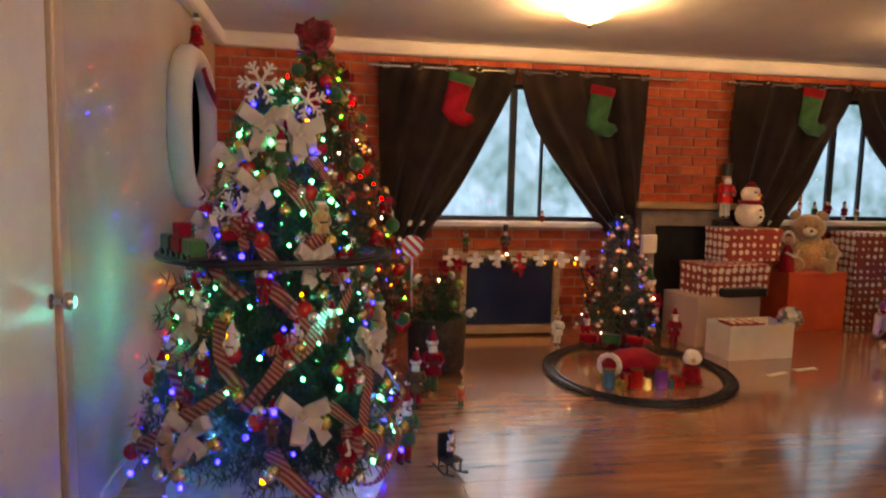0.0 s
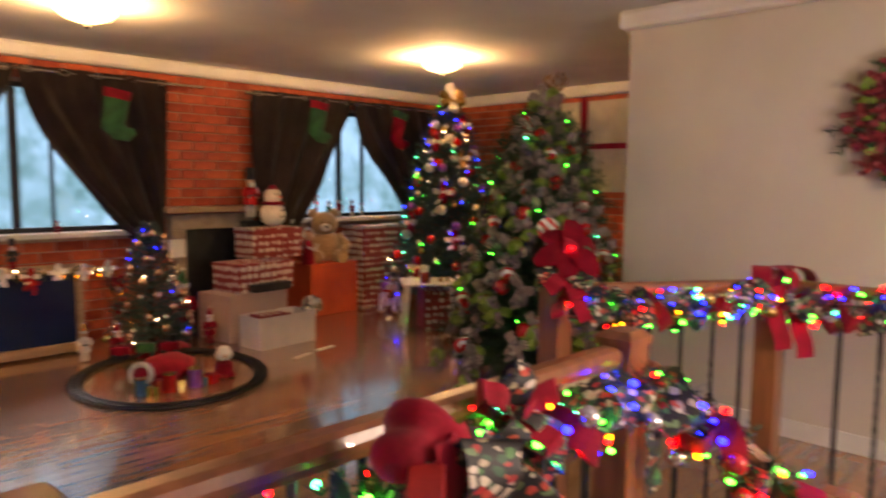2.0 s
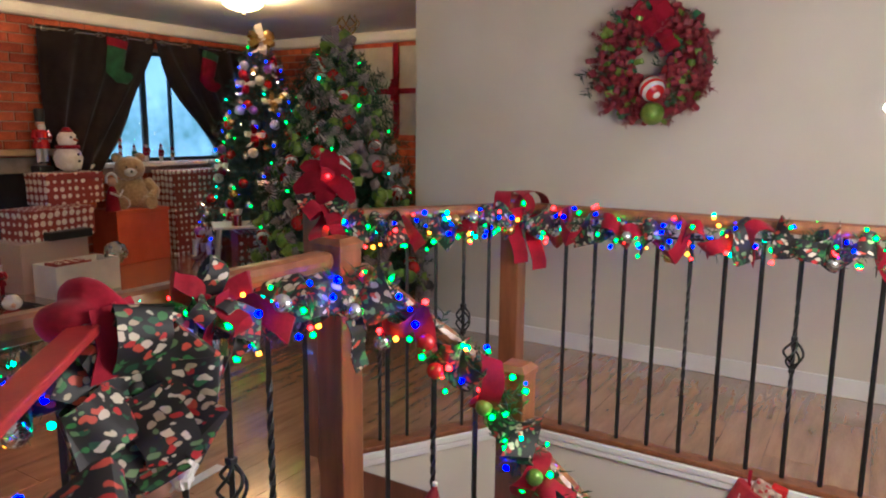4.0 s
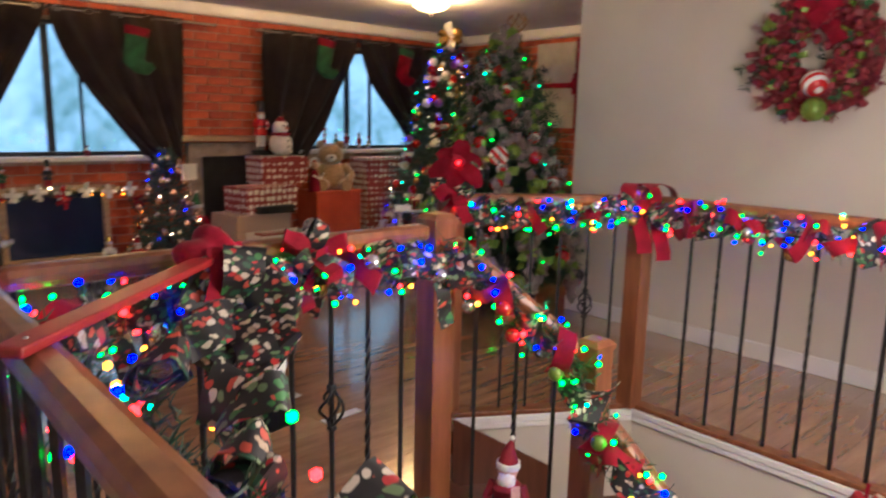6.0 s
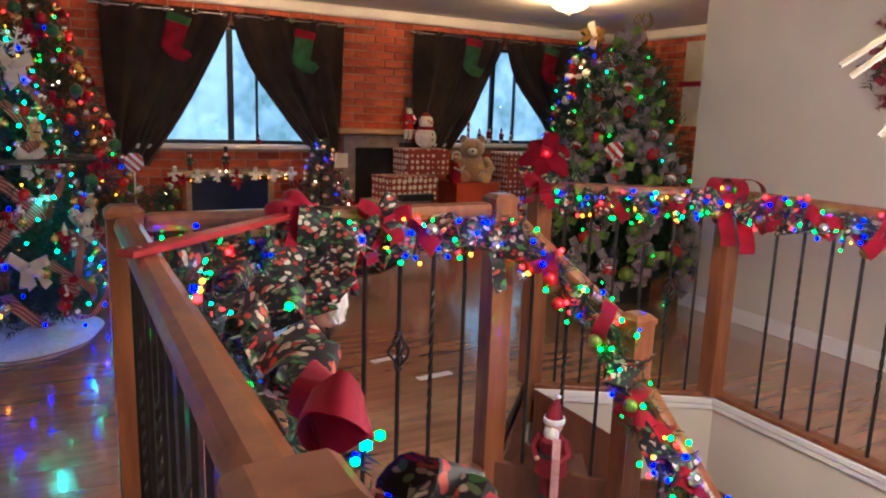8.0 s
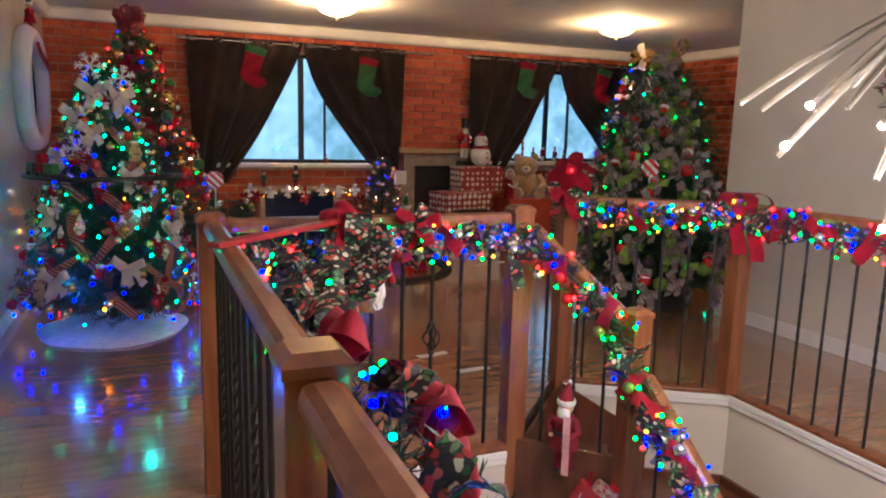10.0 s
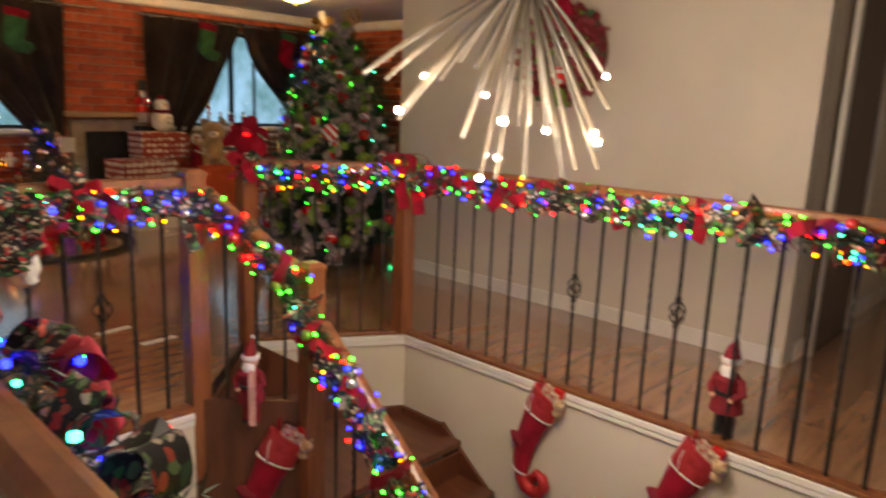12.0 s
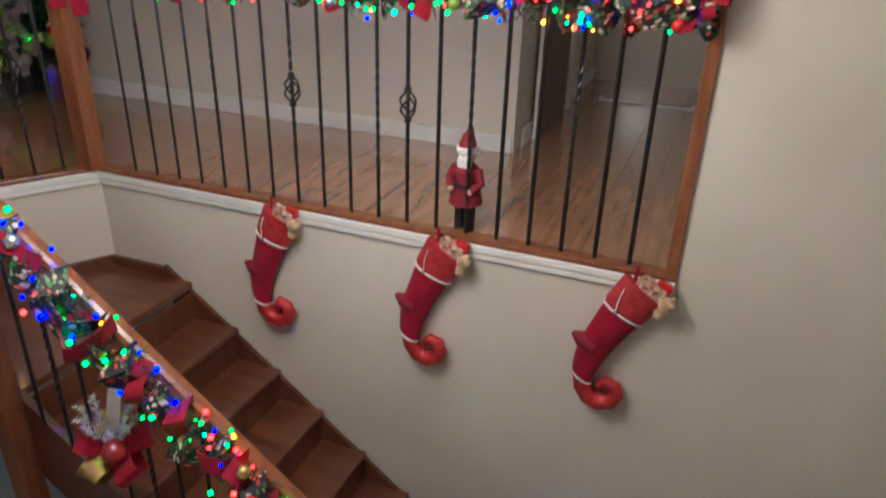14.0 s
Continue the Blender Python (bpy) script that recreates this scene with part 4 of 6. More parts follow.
SOUTH = (-math.pi * 0.98, 0.18)
WINE = surface("wine_red_cloth", (0.13, 0.004, 0.010), (0.26, 0.010, 0.022), 0.8, scale=14)


# ---- ribbons, lights and bows of the rail garlands ----
def puff(w, reach, half, seed):
    """A piece of ribbon that arches out of the green."""
    rg = random.Random(seed)
    pts = [Vector((half * math.sin(a) * (1 + 0.2 * math.sin(3 * a + seed)), 0.02 * math.sin(2 * a + seed), reach * math.cos(a) * rg.uniform(0.94, 1.06) - 0.02)) for a in np.linspace(-1.75, 1.75, 12)]
    acr = [Vector((0.25 * math.sin(k * 0.5 + seed), 1, 0.15 * math.cos(k * 0.7))) for k in range(12)]
    return strip(pts, w, acr)


def puff_meshes(mat, w):
    res = []
    for k in range(4):
        bm = puff(w, 0.085 + 0.012 * k, 0.05 + 0.01 * (k % 3), k + 1)
        me = bpy.data.meshes.new("ribbon_loop")
        bm.to_mesh(me)
        bm.free()
        me.materials.append(mat)
        me.shade_smooth()
        me.set_sharp_from_angle(angle=radians(50))
        res.append(me)
    return res


PUFF_PRINT, PUFF_RED = puff_meshes(PRINT, 0.085), puff_meshes(RED, 0.062)
PUFF_PLAID = puff_meshes(PLAID, 0.06)


def dress(gar, full, out, step=0.065, seed=1, scale=1.0, red_share=0.42, balls=0.22):
    rg = random.Random(seed)
    dist = 0.0
    last = full[0]
    for i in range(1, len(full) - 1):
        dist += (full[i] - last).length
        last = full[i]
        if dist < step:
            continue
        dist = 0.0
        d = (full[i + 1] - full[i - 1]).normalized()
        n = Vector(out) + Vector((rg.gauss(0, 0.45), rg.gauss(0, 0.45), rg.uniform(-0.9, 0.7)))
        n = (n - d * n.dot(d)).normalized()
        y = n.cross(d).normalized()
        m = Matrix((d, y, n)).transposed().to_4x4()
        red = rg.random() < red_share
        ob = new("ribbon_loop", (PUFF_RED if red else PUFF_PRINT)[rg.randrange(4)])
        ob.parent = gar
        ob.matrix_basis = Matrix.Translation(full[i] - n * 0.012) @ m @ Matrix.Rotation(rg.uniform(-0.9, 0.9), 4, "Z") @ Matrix.Diagonal((scale, scale, scale * rg.uniform(0.85, 1.05), 1))
        if rg.random() < balls:
            b = part("bauble", ball(full[i] + n * 0.075 + y * rg.uniform(-0.04, 0.04), 0.024, sub=2), rg.choice([GOLD, REDGLOSS, SILVER, LIME]), gar, "shiny bauble", True)
        if rg.random() < 0.06:
            pts = [full[i] + n * (0.07 + 0.01 * math.sin(6 * u)) + Vector((0, 0, -0.02 - 0.15 * u)) + d * 0.04 * u for u in np.linspace(0, 1, 6)]
            part("ribbon_tail", strip(pts, 0.05, d + y * 0.3), RED if red else PRINT, gar, smooth=True)


dress(G_E, F_E, (-0.9, 0, 0.1), 0.043, 31, 1.08)
dress(G_D, F_D, (-0.6, -0.75, 0.1), 0.043, 32, 1.05)
dress(G_B, F_B, (0, -0.9, 0.2), 0.05, 33)
dress(G_S, F_S, (-0.9, -0.3, 0.3), 0.05, 34, 1.05)

# red wraps over the corner post
for k, (dx, dy, rz) in enumerate(((-0.05, 0.03, 20), (0.03, -0.06, -35), (-0.01, -0.01, 80))):
    pts = [Vector((0.075 * math.cos(a), 0, 0.06 * math.sin(a) + 0.02)) for a in np.linspace(-0.7, 3.8, 14)]
    bm = strip(pts, 0.07, (0, 1, 0))
    ob = part("ribbon_wrap", bm, RED, G_D, "red velvet ribbon over the post", True)
    ob.matrix_basis = pose(3.42 + dx, 1.545 + dy, 0.985, 0, 0, rz)
for k, (x, y, z, rz) in enumerate(((3.36, 1.50, 0.93, 30), (3.42, 1.44, 0.90, 10))):
    pts = [(0, 0.02 * math.sin(5 * u), 0.07 - 0.24 * u) for u in np.linspace(0, 1, 8)]
    ob = part("ribbon_tail", strip(pts, 0.065, (0.7, -0.7, 0.1)), RED, G_D, smooth=True)
    ob.location = (x, y, z)

# the big red flower bow on the post at the stair head
bow(facing(Vector((2.67, 1.98, 1.05)), math.atan2(-1.2, -0.9), 62), 0.125, [RED, PRINT, RED], 8, 3, "large red velvet bow with printed ribbon on the stair post", seed=8, tail=1.5)
fl = thing("poinsettia", facing(Vector((2.67, 1.97, 1.135)), math.atan2(-1.2, -0.9), 62), "red fabric poinsettia with a lit centre on the stair post", "artificial flower")
for k in range(6):
    a = 2 * math.pi * k / 6 + 0.3
    ln = 0.13 if k % 2 else 0.112
    bm = bmesh.new()
    rows = []
    for u in np.linspace(0, 1, 6):
        w = 0.040 * math.sin(math.pi * min(0.08 + 0.80 * u, 0.86))
        c = Vector((math.cos(a) * ln * u, math.sin(a) * ln * u, 0.030 * math.sin(math.pi * u) - 0.02 * u + 0.012 * (k % 2)))
        sd = Vector((-math.sin(a), math.cos(a), 0)) * w
        rows.append([bm.verts.new(c - sd), bm.verts.new(c + Vector((0, 0, -0.008))), bm.verts.new(c + sd)])
    for p, q in zip(rows, rows[1:]):
        for j in range(2):
            bm.faces.new((p[j], p[j + 1], q[j + 1], q[j]))
    bmesh.ops.solidify(bm, geom=bm.faces[:], thickness=0.002)
    part("petal", bm, RED, fl, smooth=True)
part("centre", ball((0, 0, 0.03), 0.008, sub=1), GLOWS["red"], fl, "lit red bulb")

# corner of the rails: a red batten across it, a large printed bow, a gnome
bt = thing("batten", (0, 0, 0), "red painted timber batten laid across the rail corner", "timber batten")
v = Vector((1.28 - 0.80, 1.24 - 0.78, 0))
part("board", bx(((0.80 + 1.28) / 2, (0.78 + 1.24) / 2, 1.020), (v.length, 0.045, 0.016), 0.004, rot=Matrix.Rotation(math.atan2(v.y, v.x), 4, "Z")), surface("red_painted_timber", (0.26, 0.010, 0.012), (0.42, 0.028, 0.024), 0.4, scale=6), bt)
for f in (0.06, 0.90):
    part("screw", ball((0.80 + 0.48 * f, 0.78 + 0.46 * f, 1.028), 0.005, sq=(1, 1, 0.4), sub=2), STEEL, bt, "steel screw head", True)
bow(facing(Vector((1.31, 1.20, 0.90)), -1.9, 75), 0.145, [PRINT], 9, 3, "large printed fabric bow at the rail corner", seed=4, tail=1.15, wide=0.62)
vd = thing("velvet_drape", (1.270, 1.245, 1.030, 0, 0, 20), "gathered red velvet draped over the rail corner", "drape")
bm = ball((0, 0, 0), 0.064, sq=(1.1, 0.85, 0.75), sub=4)
for v in bm.verts:
    v.co += v.co.normalized() * (0.018 * noise.noise(v.co * 16) + 0.012 * math.sin(v.co.x * 70 + v.co.z * 25))
part("gather", bm, RED, vd, smooth=True)
part("fold", strip([(0.02, -0.045, 0.02), (0.04, -0.065, -0.05), (0.05, -0.06, -0.10)], 0.055, (1, 0.1, 0)), RED, vd, smooth=True)
part("fold", strip([(-0.03, -0.05, 0.02), (-0.035, -0.065, -0.04), (-0.05, -0.06, -0.09)], 0.05, (1, -0.2, 0)), RED, vd, smooth=True)
bow(facing(Vector((1.58, 1.35, 0.97)), -1.6, 60), 0.10, [RED, PRINT], 5, 2, "red velvet bow with tails on the rail", seed=6, tail=1.7)
g = [(tube([(0, 0, 0), (0.01, 0, 0.10), (0.0, 0.02, 0.20)], [0.05, 0.045, 0.03], seg=10), RED), (ball((0, 0, -0.03), 0.05, sq=(1, 0.9, 1)), SKIN)]
bm = tube([(0, -0.03, -0.05), (0, -0.035, 0.0), (0.005, -0.035, 0.06), (0.015, -0.03, 0.10), (0.02, -0.02, 0.125)], [0.022, 0.036, 0.030, 0.017, 0.004], seg=22)
bmesh.ops.subdivide_edges(bm, edges=bm.edges[:], cuts=2, use_grid_fill=True)
for v in bm.verts:
    v.co += Vector((noise.noise(Vector((v.co.x * 90, v.co.y * 90, v.co.z * 16))) * 0.012, noise.noise(Vector((v.co.x * 90 + 5, v.co.y * 90, v.co.z * 16))) * 0.012, 0))
g.append((bm, FLUFF))
for sg in (-1, 1):
    g.append((tube([(sg * 0.03, 0, 0.12), (sg * 0.075, -0.01, 0.08), (sg * 0.09, -0.02, 0.02)], [0.02, 0.018, 0.014], seg=8), RED))
    g.append((ball((sg * 0.09, -0.02, 0.01), 0.018, sub=1), BLACK))
multi("toy_gnome", g, pose(1.36, 1.215, 0.76, 6, -8, 20), "red toy gnome with white beard hanging upside down", "toy gnome")

# open wired ribbon loops along the corridor rail
rg = random.Random(44)
for px, py, pz, mt, sz in ((0.97, 1.06, 0.95, PRINT, 0.11), (1.00, 0.86, 0.93, PRINT, 0.12), (1.05, 0.69, 0.92, PRINT, 0.13), (0.98, 0.50, 0.94, PRINT, 0.10), (0.97, 0.26, 0.965, PRINT, 0.13), (0.975, 0.06, 0.965, RED, 0.12),
                           (1.04, -0.04, 0.91, PRINT, 0.13), (1.06, -0.16, 0.88, RED, 0.15), (1.05, -0.24, 0.84, RED, 0.14), (0.99, -0.40, 0.90, PRINT, 0.11), (1.00, -0.56, 0.89, PRINT, 0.13), (0.98, -0.74, 0.88, RED, 0.11), (0.99, -0.92, 0.88, PRINT, 0.12)):
    for q in range(2 if mt is PRINT else 3):
        ob = part("ribbon_loop", petal(sz * rg.uniform(0.62, 0.82) * (1.0 if mt is PRINT else 0.72), 0.056, sz * 0.34), mt, G_A, smooth=True)
        ob.matrix_basis = Matrix.Translation((px - 0.03, py + rg.uniform(-0.03, 0.03), pz - 0.02)) @ Matrix.Rotation(rg.uniform(-1.0, 1.0) - 0.35, 4, "Z") @ Matrix.Rotation(rg.uniform(-0.9, 0.15), 4, "Y") @ Matrix.Rotation(rg.uniform(-0.8, 0.8) + (0.9 if mt is RED else 0.0), 4, "X")

bow(facing(Vector((3.40, -1.13, 0.97)), math.pi, 80), 0.085, [RED, PRINT], 5, 3, "red and printed ribbon bow at the rail's end", seed=47, tail=1.5)

# the jewelled spray on the stair garland
sp = thing("ribbon_spray", facing(Vector((2.335, 0.40, -0.44)), math.pi + 0.35, 55), "frosted spray with gold lined red ribbon and a red bauble", "decoration")
for k in range(5):
    part("ribbon_loop", petal(0.14, 0.085, 0.045, None, 2 * math.pi * k / 5 + 0.4, 0.5), GOLD if k % 2 else RED, sp, smooth=True)
part("bauble", ball((0.02, -0.01, 0.085), 0.042), surface("dark_red_glass", (0.18, 0.01, 0.01), (0.34, 0.03, 0.03), 0.15, scale=12, coat=0.6), sp, "dark red bauble", True)
st = []
for k in range(9):
    a = k * 0.7
    st.append([Vector((0, 0.02, 0.05)), Vector((0.06 * math.cos(a), 0.06 + 0.03 * math.sin(a), 0.10)), Vector((0.10 * math.cos(a), 0.11 + 0.06 * math.sin(a), 0.13))])
needle_mesh("frosted_twig", st, surface("frost", (0.35, 0.38, 0.38), (0.72, 0.74, 0.74), 0.7, scale=30), sp, 0.022, 0.004, 7, 0.010, 6)
part("leaf", strip([(0.0, 0.0, 0.06), (0.02, 0.10, 0.12), (0.03, 0.19, 0.15)], 0.05, (1, 0, 0.2)), SILVER, sp, "silver glitter leaf")


# ---- the three stockings on the stairwell wall ----
SWEETS = spotted("printed_sweet_wrapper", (0.40, 0.27, 0.20), [(0.40, 0.03, 0.03), (0.62, 0.52, 0.42), (0.20, 0.10, 0.07), (0.55, 0.40, 0.28)], 55.0, 0.42, 0.3, coat=0.5, loose=1.0, warp=0.02)
GLITTER = surface("red_glitter", (0.36, 0.01, 0.015), (0.66, 0.06, 0.06), 0.22, metal=0.35, scale=90, bump=0.5)
SATIN = surface("red_satin", (0.30, 0.012, 0.018), (0.46, 0.035, 0.042), 0.5, scale=30, bump=0.3)


def stocking(m, label="red felt stocking with curled glitter toe and toy bear", group="stairwell stockings"):
    t = thing("stocking", m, label, "christmas stocking", group)
    k = 0.00228
    cl = [(20, 18, 38), (10, 36, 37), (-3, 60, 36), (-18, 92, 32), (-34, 128, 29), (-45, 160, 26), (-50, 188, 22), (-50, 210, 18)]
    at = lambda a, b, x=0.0: Vector((x, -a * k, -b * k))
    part("sock", flat_tube([at(a, b) for a, b, _ in cl], [r * k for _, _, r in cl], 0.035), RED, t, smooth=True)
    part("cuff", flat_tube([at(23, 12), at(10, 36), at(-3, 59)], [41 * k, 40 * k, 38.5 * k], 0.040), SATIN, t, "satin cuff", True)
    for (a, b), r in (((-4, 62), 38.5), ((-50, 205), 20)):
        part("piping", flat_tube([at(a, b, -0.001), at(a - 1.2, b + 2.6, -0.001)], [(r + 1.0) * k] * 2, 0.042), CARD, t, "white cord piping")
    toe = ((-50, 205), (-47, 228), (-35, 245), (-16, 252), (3, 245), (12, 229), (7, 212), (-9, 206), (-19, 216), (-15, 228))
    part("toe_curl", flat_tube([at(a, b) for a, b in toe], [v * k for v in (18, 17, 16.5, 16, 15, 14, 12.5, 11, 8.5, 4)], 0.034), GLITTER, t, "red glitter curled toe", True)
    part("heel", tube([at(-40, 140), at(-64, 132), at(-80, 124)], [0.042, 0.034, 0.008], seg=14), WINE, t, smooth=True)
    part("hanger", strip([(0.0, -0.015, 0.06), (0.0, -0.010, 0.02), (0, -0.012, -0.05)], 0.014, (0, 1, 0.2)), RED, t)
    b = part("toy_bear", ball((-0.03, -0.135, -0.055), 0.030), TEDDY, t, "small tan toy bear", True)
    for c, r in (((-0.045, -0.155, -0.052), 0.014), ((-0.03, -0.12, -0.028), 0.011), ((-0.03, -0.155, -0.028), 0.011), ((-0.025, -0.12, -0.10), 0.026)):
        part("bear_limb", ball(c, r, sub=1), TEDDY, b, smooth=True)
    part("packet", bx((-0.008, -0.055, -0.025), (0.035, 0.085, 0.10), 0.012, rot=Matrix.Rotation(0.5, 4, "X")), SWEETS, t, "shiny printed sweet packet")
    part("packet", bx((-0.014, -0.095, -0.030), (0.03, 0.06, 0.06), 0.010, rot=Matrix.Rotation(0.2, 4, "X")), SWEETS, t, "shiny printed sweet packet")
    part("packet", bx((-0.005, -0.115, -0.005), (0.03, 0.06, 0.05), 0.010, rot=Matrix.Rotation(0.3, 4, "X")), REDGLOSS, t, "red sweet packet")
    part("cord", tube([(-0.03, 0.02, -0.03), (-0.045, 0.03, -0.07), (-0.042, 0.035, -0.12)], 0.0022, seg=5), CARD, t, "white cord")
    part("bell", ball((-0.042, 0.035, -0.13), 0.010, sub=1), STEEL, t, smooth=True)


def flat_tube(pts, rs, half):
    """A tube flattened against the wall: rs across in the wall's plane, half its depth."""
    bm, rings, seg = bmesh.new(), [], 14
    for i, p in enumerate(pts):
        d = (pts[min(i + 1, len(pts) - 1)] - pts[max(i - 1, 0)]).normalized()
        sd = d.cross(Vector((1, 0, 0))).normalized()
        rings.append([bm.verts.new(p + sd * rs[i] * math.cos(a) + Vector((1, 0, 0)) * min(half, rs[i]) * math.sin(a)) for a in (2 * math.pi * k / seg for k in range(seg))])
    for a, b in zip(rings, rings[1:]):
        for j in range(seg):
            bm.faces.new((a[j], a[(j + 1) % seg], b[(j + 1) % seg], b[j]))
    bm.faces.new(rings[0][::-1])
    bm.faces.new(rings[-1])
    return bm


for y, turn in ((0.525, -4), (-0.265, -1), (-1.050, 2)):
    stocking(pose(3.425, y, -0.02, turn))
stocking(pose(2.285, 1.125, -0.10, 0, 0, 45), "red felt stocking with curled toe hanging beside the stair post")
figure("red coated father christmas doll standing behind iron bars", 3.54, -0.345, 0.0, 0.45, WINE, BLACK, WINE, FLUFF, -100, category="doll", name="santa_doll")
figure("red santa doll with pale scarf seated by the stair post", 2.20, 1.19, -0.06, 0.40, WINE, WINE, WINE, FLUFF, -60, category="doll", name="santa_doll")
part_sc = thing("scarf", (2.165, 1.145, 0.0), "long pale pink striped scarf on a doll", "scarf")
part("cloth", strip([(0.0, -0.02, 0.21), (-0.01, -0.035, 0.14), (-0.005, -0.03, 0.05), (-0.012, -0.04, -0.03)], 0.028, (0.7, -0.7, 0)), surface("pale_scarf", (0.42, 0.20, 0.19), (0.62, 0.36, 0.33), 0.9, scale=30), part_sc)

# ---- wreath on the hall wall ----
wr = thing("wreath", (HALL_X - 0.05, 1.29, 1.685), "red mesh wreath with lime ribbon and candy baubles", "wreath")
ringp = [Vector((0, 0.25 * math.cos(a), 0.25 * math.sin(a))) for a in np.linspace(0, 2 * math.pi, 40)]
part("ring", tube(ringp, 0.05, seg=8), surface("dark_red_mesh", (0.12, 0.008, 0.012), (0.30, 0.03, 0.035), 0.6, scale=20), wr, smooth=True)
MESHRED = surface("red_deco_mesh", (0.13, 0.006, 0.014), (0.34, 0.035, 0.05), 0.5, scale=40, bump=0.5)
rg = random.Random(17)
for k in range(300):
    a = k / 57 * 2 * math.pi + rg.uniform(-0.05, 0.05)
    rr_ = rg.uniform(0.09, 0.31)
    bm = petal(rg.uniform(0.04, 0.075), rg.uniform(0.018, 0.034), 0.022, None, rg.uniform(0, 6.28), rg.uniform(0.3, 1.2))
    mt = LIME if k % 12 in (0, 5) else (GREENFELT if k % 13 == 2 else MESHRED)
    ob = part("ribbon_curl", bm, mt, wr, smooth=True)
    ob.matrix_basis = Matrix.Translation((rg.uniform(-0.07, -0.02), rr_ * math.cos(a), rr_ * math.sin(a))) @ Matrix.Rotation(-math.pi / 2, 4, "Y")
for k, (dy, dz, mt, r) in enumerate(((-0.02, -0.135, CANDY, 0.068), (-0.03, -0.265, LIME, 0.062))):
    part("bauble", ball((-0.10, dy, dz), r, sub=3), mt, wr, "swirled candy bauble", True)
for k in range(5):
    a = radians(40 + 30 * k)
    ob = part("flower_petal", petal(0.13, 0.08, 0.02, None, a + k, 0.25), RED, wr, "red poinsettia petal", True)
    ob.matrix_basis = Matrix.Translation((-0.09, -0.04 + 0.05 * math.cos(2.2 * k), 0.20 + 0.04 * math.sin(2.2 * k))) @ Matrix.Rotation(-math.pi / 2, 4, "Y")
for mt, lab, cnt in ((MESHRED, "mesh_fringe", 150), (GREENFELT, "tinsel", 46)):
    st = []
    for k in range(cnt):
        a, rr_ = rg.uniform(0, 6.28), rg.uniform(0.13, 0.31)
        c = Vector((-0.05, rr_ * math.cos(a), rr_ * math.sin(a)))
        d = Vector((rg.uniform(-0.05, 0.0), 0.05 * math.cos(a + rg.uniform(-1, 1)), 0.05 * math.sin(a + rg.uniform(-1, 1))))
        st.append([c, c + d * 0.5, c + d])
    tagged(needle_mesh(lab, st, mt, wr, 0.035, 0.004, 6, 0.008, cnt), kind="stuff")
st = [[Vector((-0.03, 0.26, -0.05)), Vector((-0.04, 0.33, -0.08)), Vector((-0.04, 0.37, -0.16))], [Vector((-0.03, 0.26, -0.02)), Vector((-0.04, 0.36, -0.03)), Vector((-0.05, 0.40, -0.06))], [Vector((-0.06, -0.02, -0.02)), Vector((-0.08, -0.05, 0.04)), Vector((-0.08, -0.08, 0.06))]]
for k, one in enumerate(st):
    needle_mesh("fir_sprig", [one], FIR, wr, 0.05, 0.007, 6, 0.015, 5 + k)

# ---- hall end: doorway frames, floor grille ----
for c, s, mt in (((HALL_X + 0.35, -0.265, 1.04), (0.07, 0.03, 2.08), WHITE), ((HALL_X + 1.15, -0.265, 1.04), (0.07, 0.03, 2.08), WHITE), ((HALL_X + 0.75, -0.265, 2.11), (0.87, 0.03, 0.07), WHITE)):
    ob = part("trim", bx((0, 0, 0), s, 0.005), mt)
    ob.location = c
    tagged(ob, "white painted door architrave in the hall", "door frame", kind="structure")
dr = thing("door_2", (HALL_X + 0.75, -0.245, 0), "closed brown hall door", "door", kind="structure")
part("leaf", bx((0, 0, 1.035), (0.72, 0.03, 2.06), 0.004), surface("brown_door", (0.10, 0.06, 0.04), (0.16, 0.10, 0.07), 0.5, scale=3, stretch=(1, 1, 0.2)), dr)
gr = thing("floor_grille", (6.2, -0.75, 0.0), "pale metal floor vent grille in the hall", "floor vent")
part("frame", bx((0, 0, 0.004), (0.12, 0.66, 0.008), 0.002), WHITE, gr)
for k in range(3):
    part("slat", bx((-0.03 + 0.03 * k, 0, 0.011), (0.012, 0.62, 0.006), 0.001), STEEL, gr)

# ---- west wall: door, arched mirror ----
d1 = thing("door_1", (LEFT_X, 2.75, 0), "cream painted cupboard door with a steel knob", "door", kind="structure")
part("leaf", bx((0.012, 0.0, 1.02), (0.022, 0.80, 2.03), 0.004), WHITE, d1)
for y in (-0.44, 0.46):
    part("architrave", bx((0.02, y, 1.05), (0.04, 0.09, 2.10), 0.008), surface("cream_architrave", (0.50, 0.38, 0.28), (0.62, 0.50, 0.39), 0.4, scale=4), d1, "cream door architrave")
part("architrave", bx((0.02, 0.01, 2.145), (0.04, 0.98, 0.09), 0.008), WHITE, d1)
kb = part("knob", lathe([(0.024, 0.0), (0.024, 0.006), (0.01, 0.012), (0.01, 0.035), (0.026, 0.045), (0.028, 0.06), (0.018, 0.072)], seg=16), STEEL, d1, "steel door knob", True)
kb.matrix_basis = pose(0.022, 0.36, 0.93, 0, 90, 0)
mr = thing("mirror", (LEFT_X, 5.50, 1.58), "white framed arched wall mirror", "mirror")
outl = [Vector((0.05, 0.50 * math.copysign(abs(math.cos(a)) ** 0.8, math.cos(a)), 0.42 * math.copysign(abs(math.sin(a)) ** 0.8, math.sin(a)))) for a in np.linspace(0, 2 * math.pi, 44)]
part("frame", tube(outl, 0.075, seg=10), WHITE, mr, smooth=True)
bm = bmesh.new()
bm.faces.new([bm.verts.new((0.02, p.y, p.z)) for p in outl[:-1]])
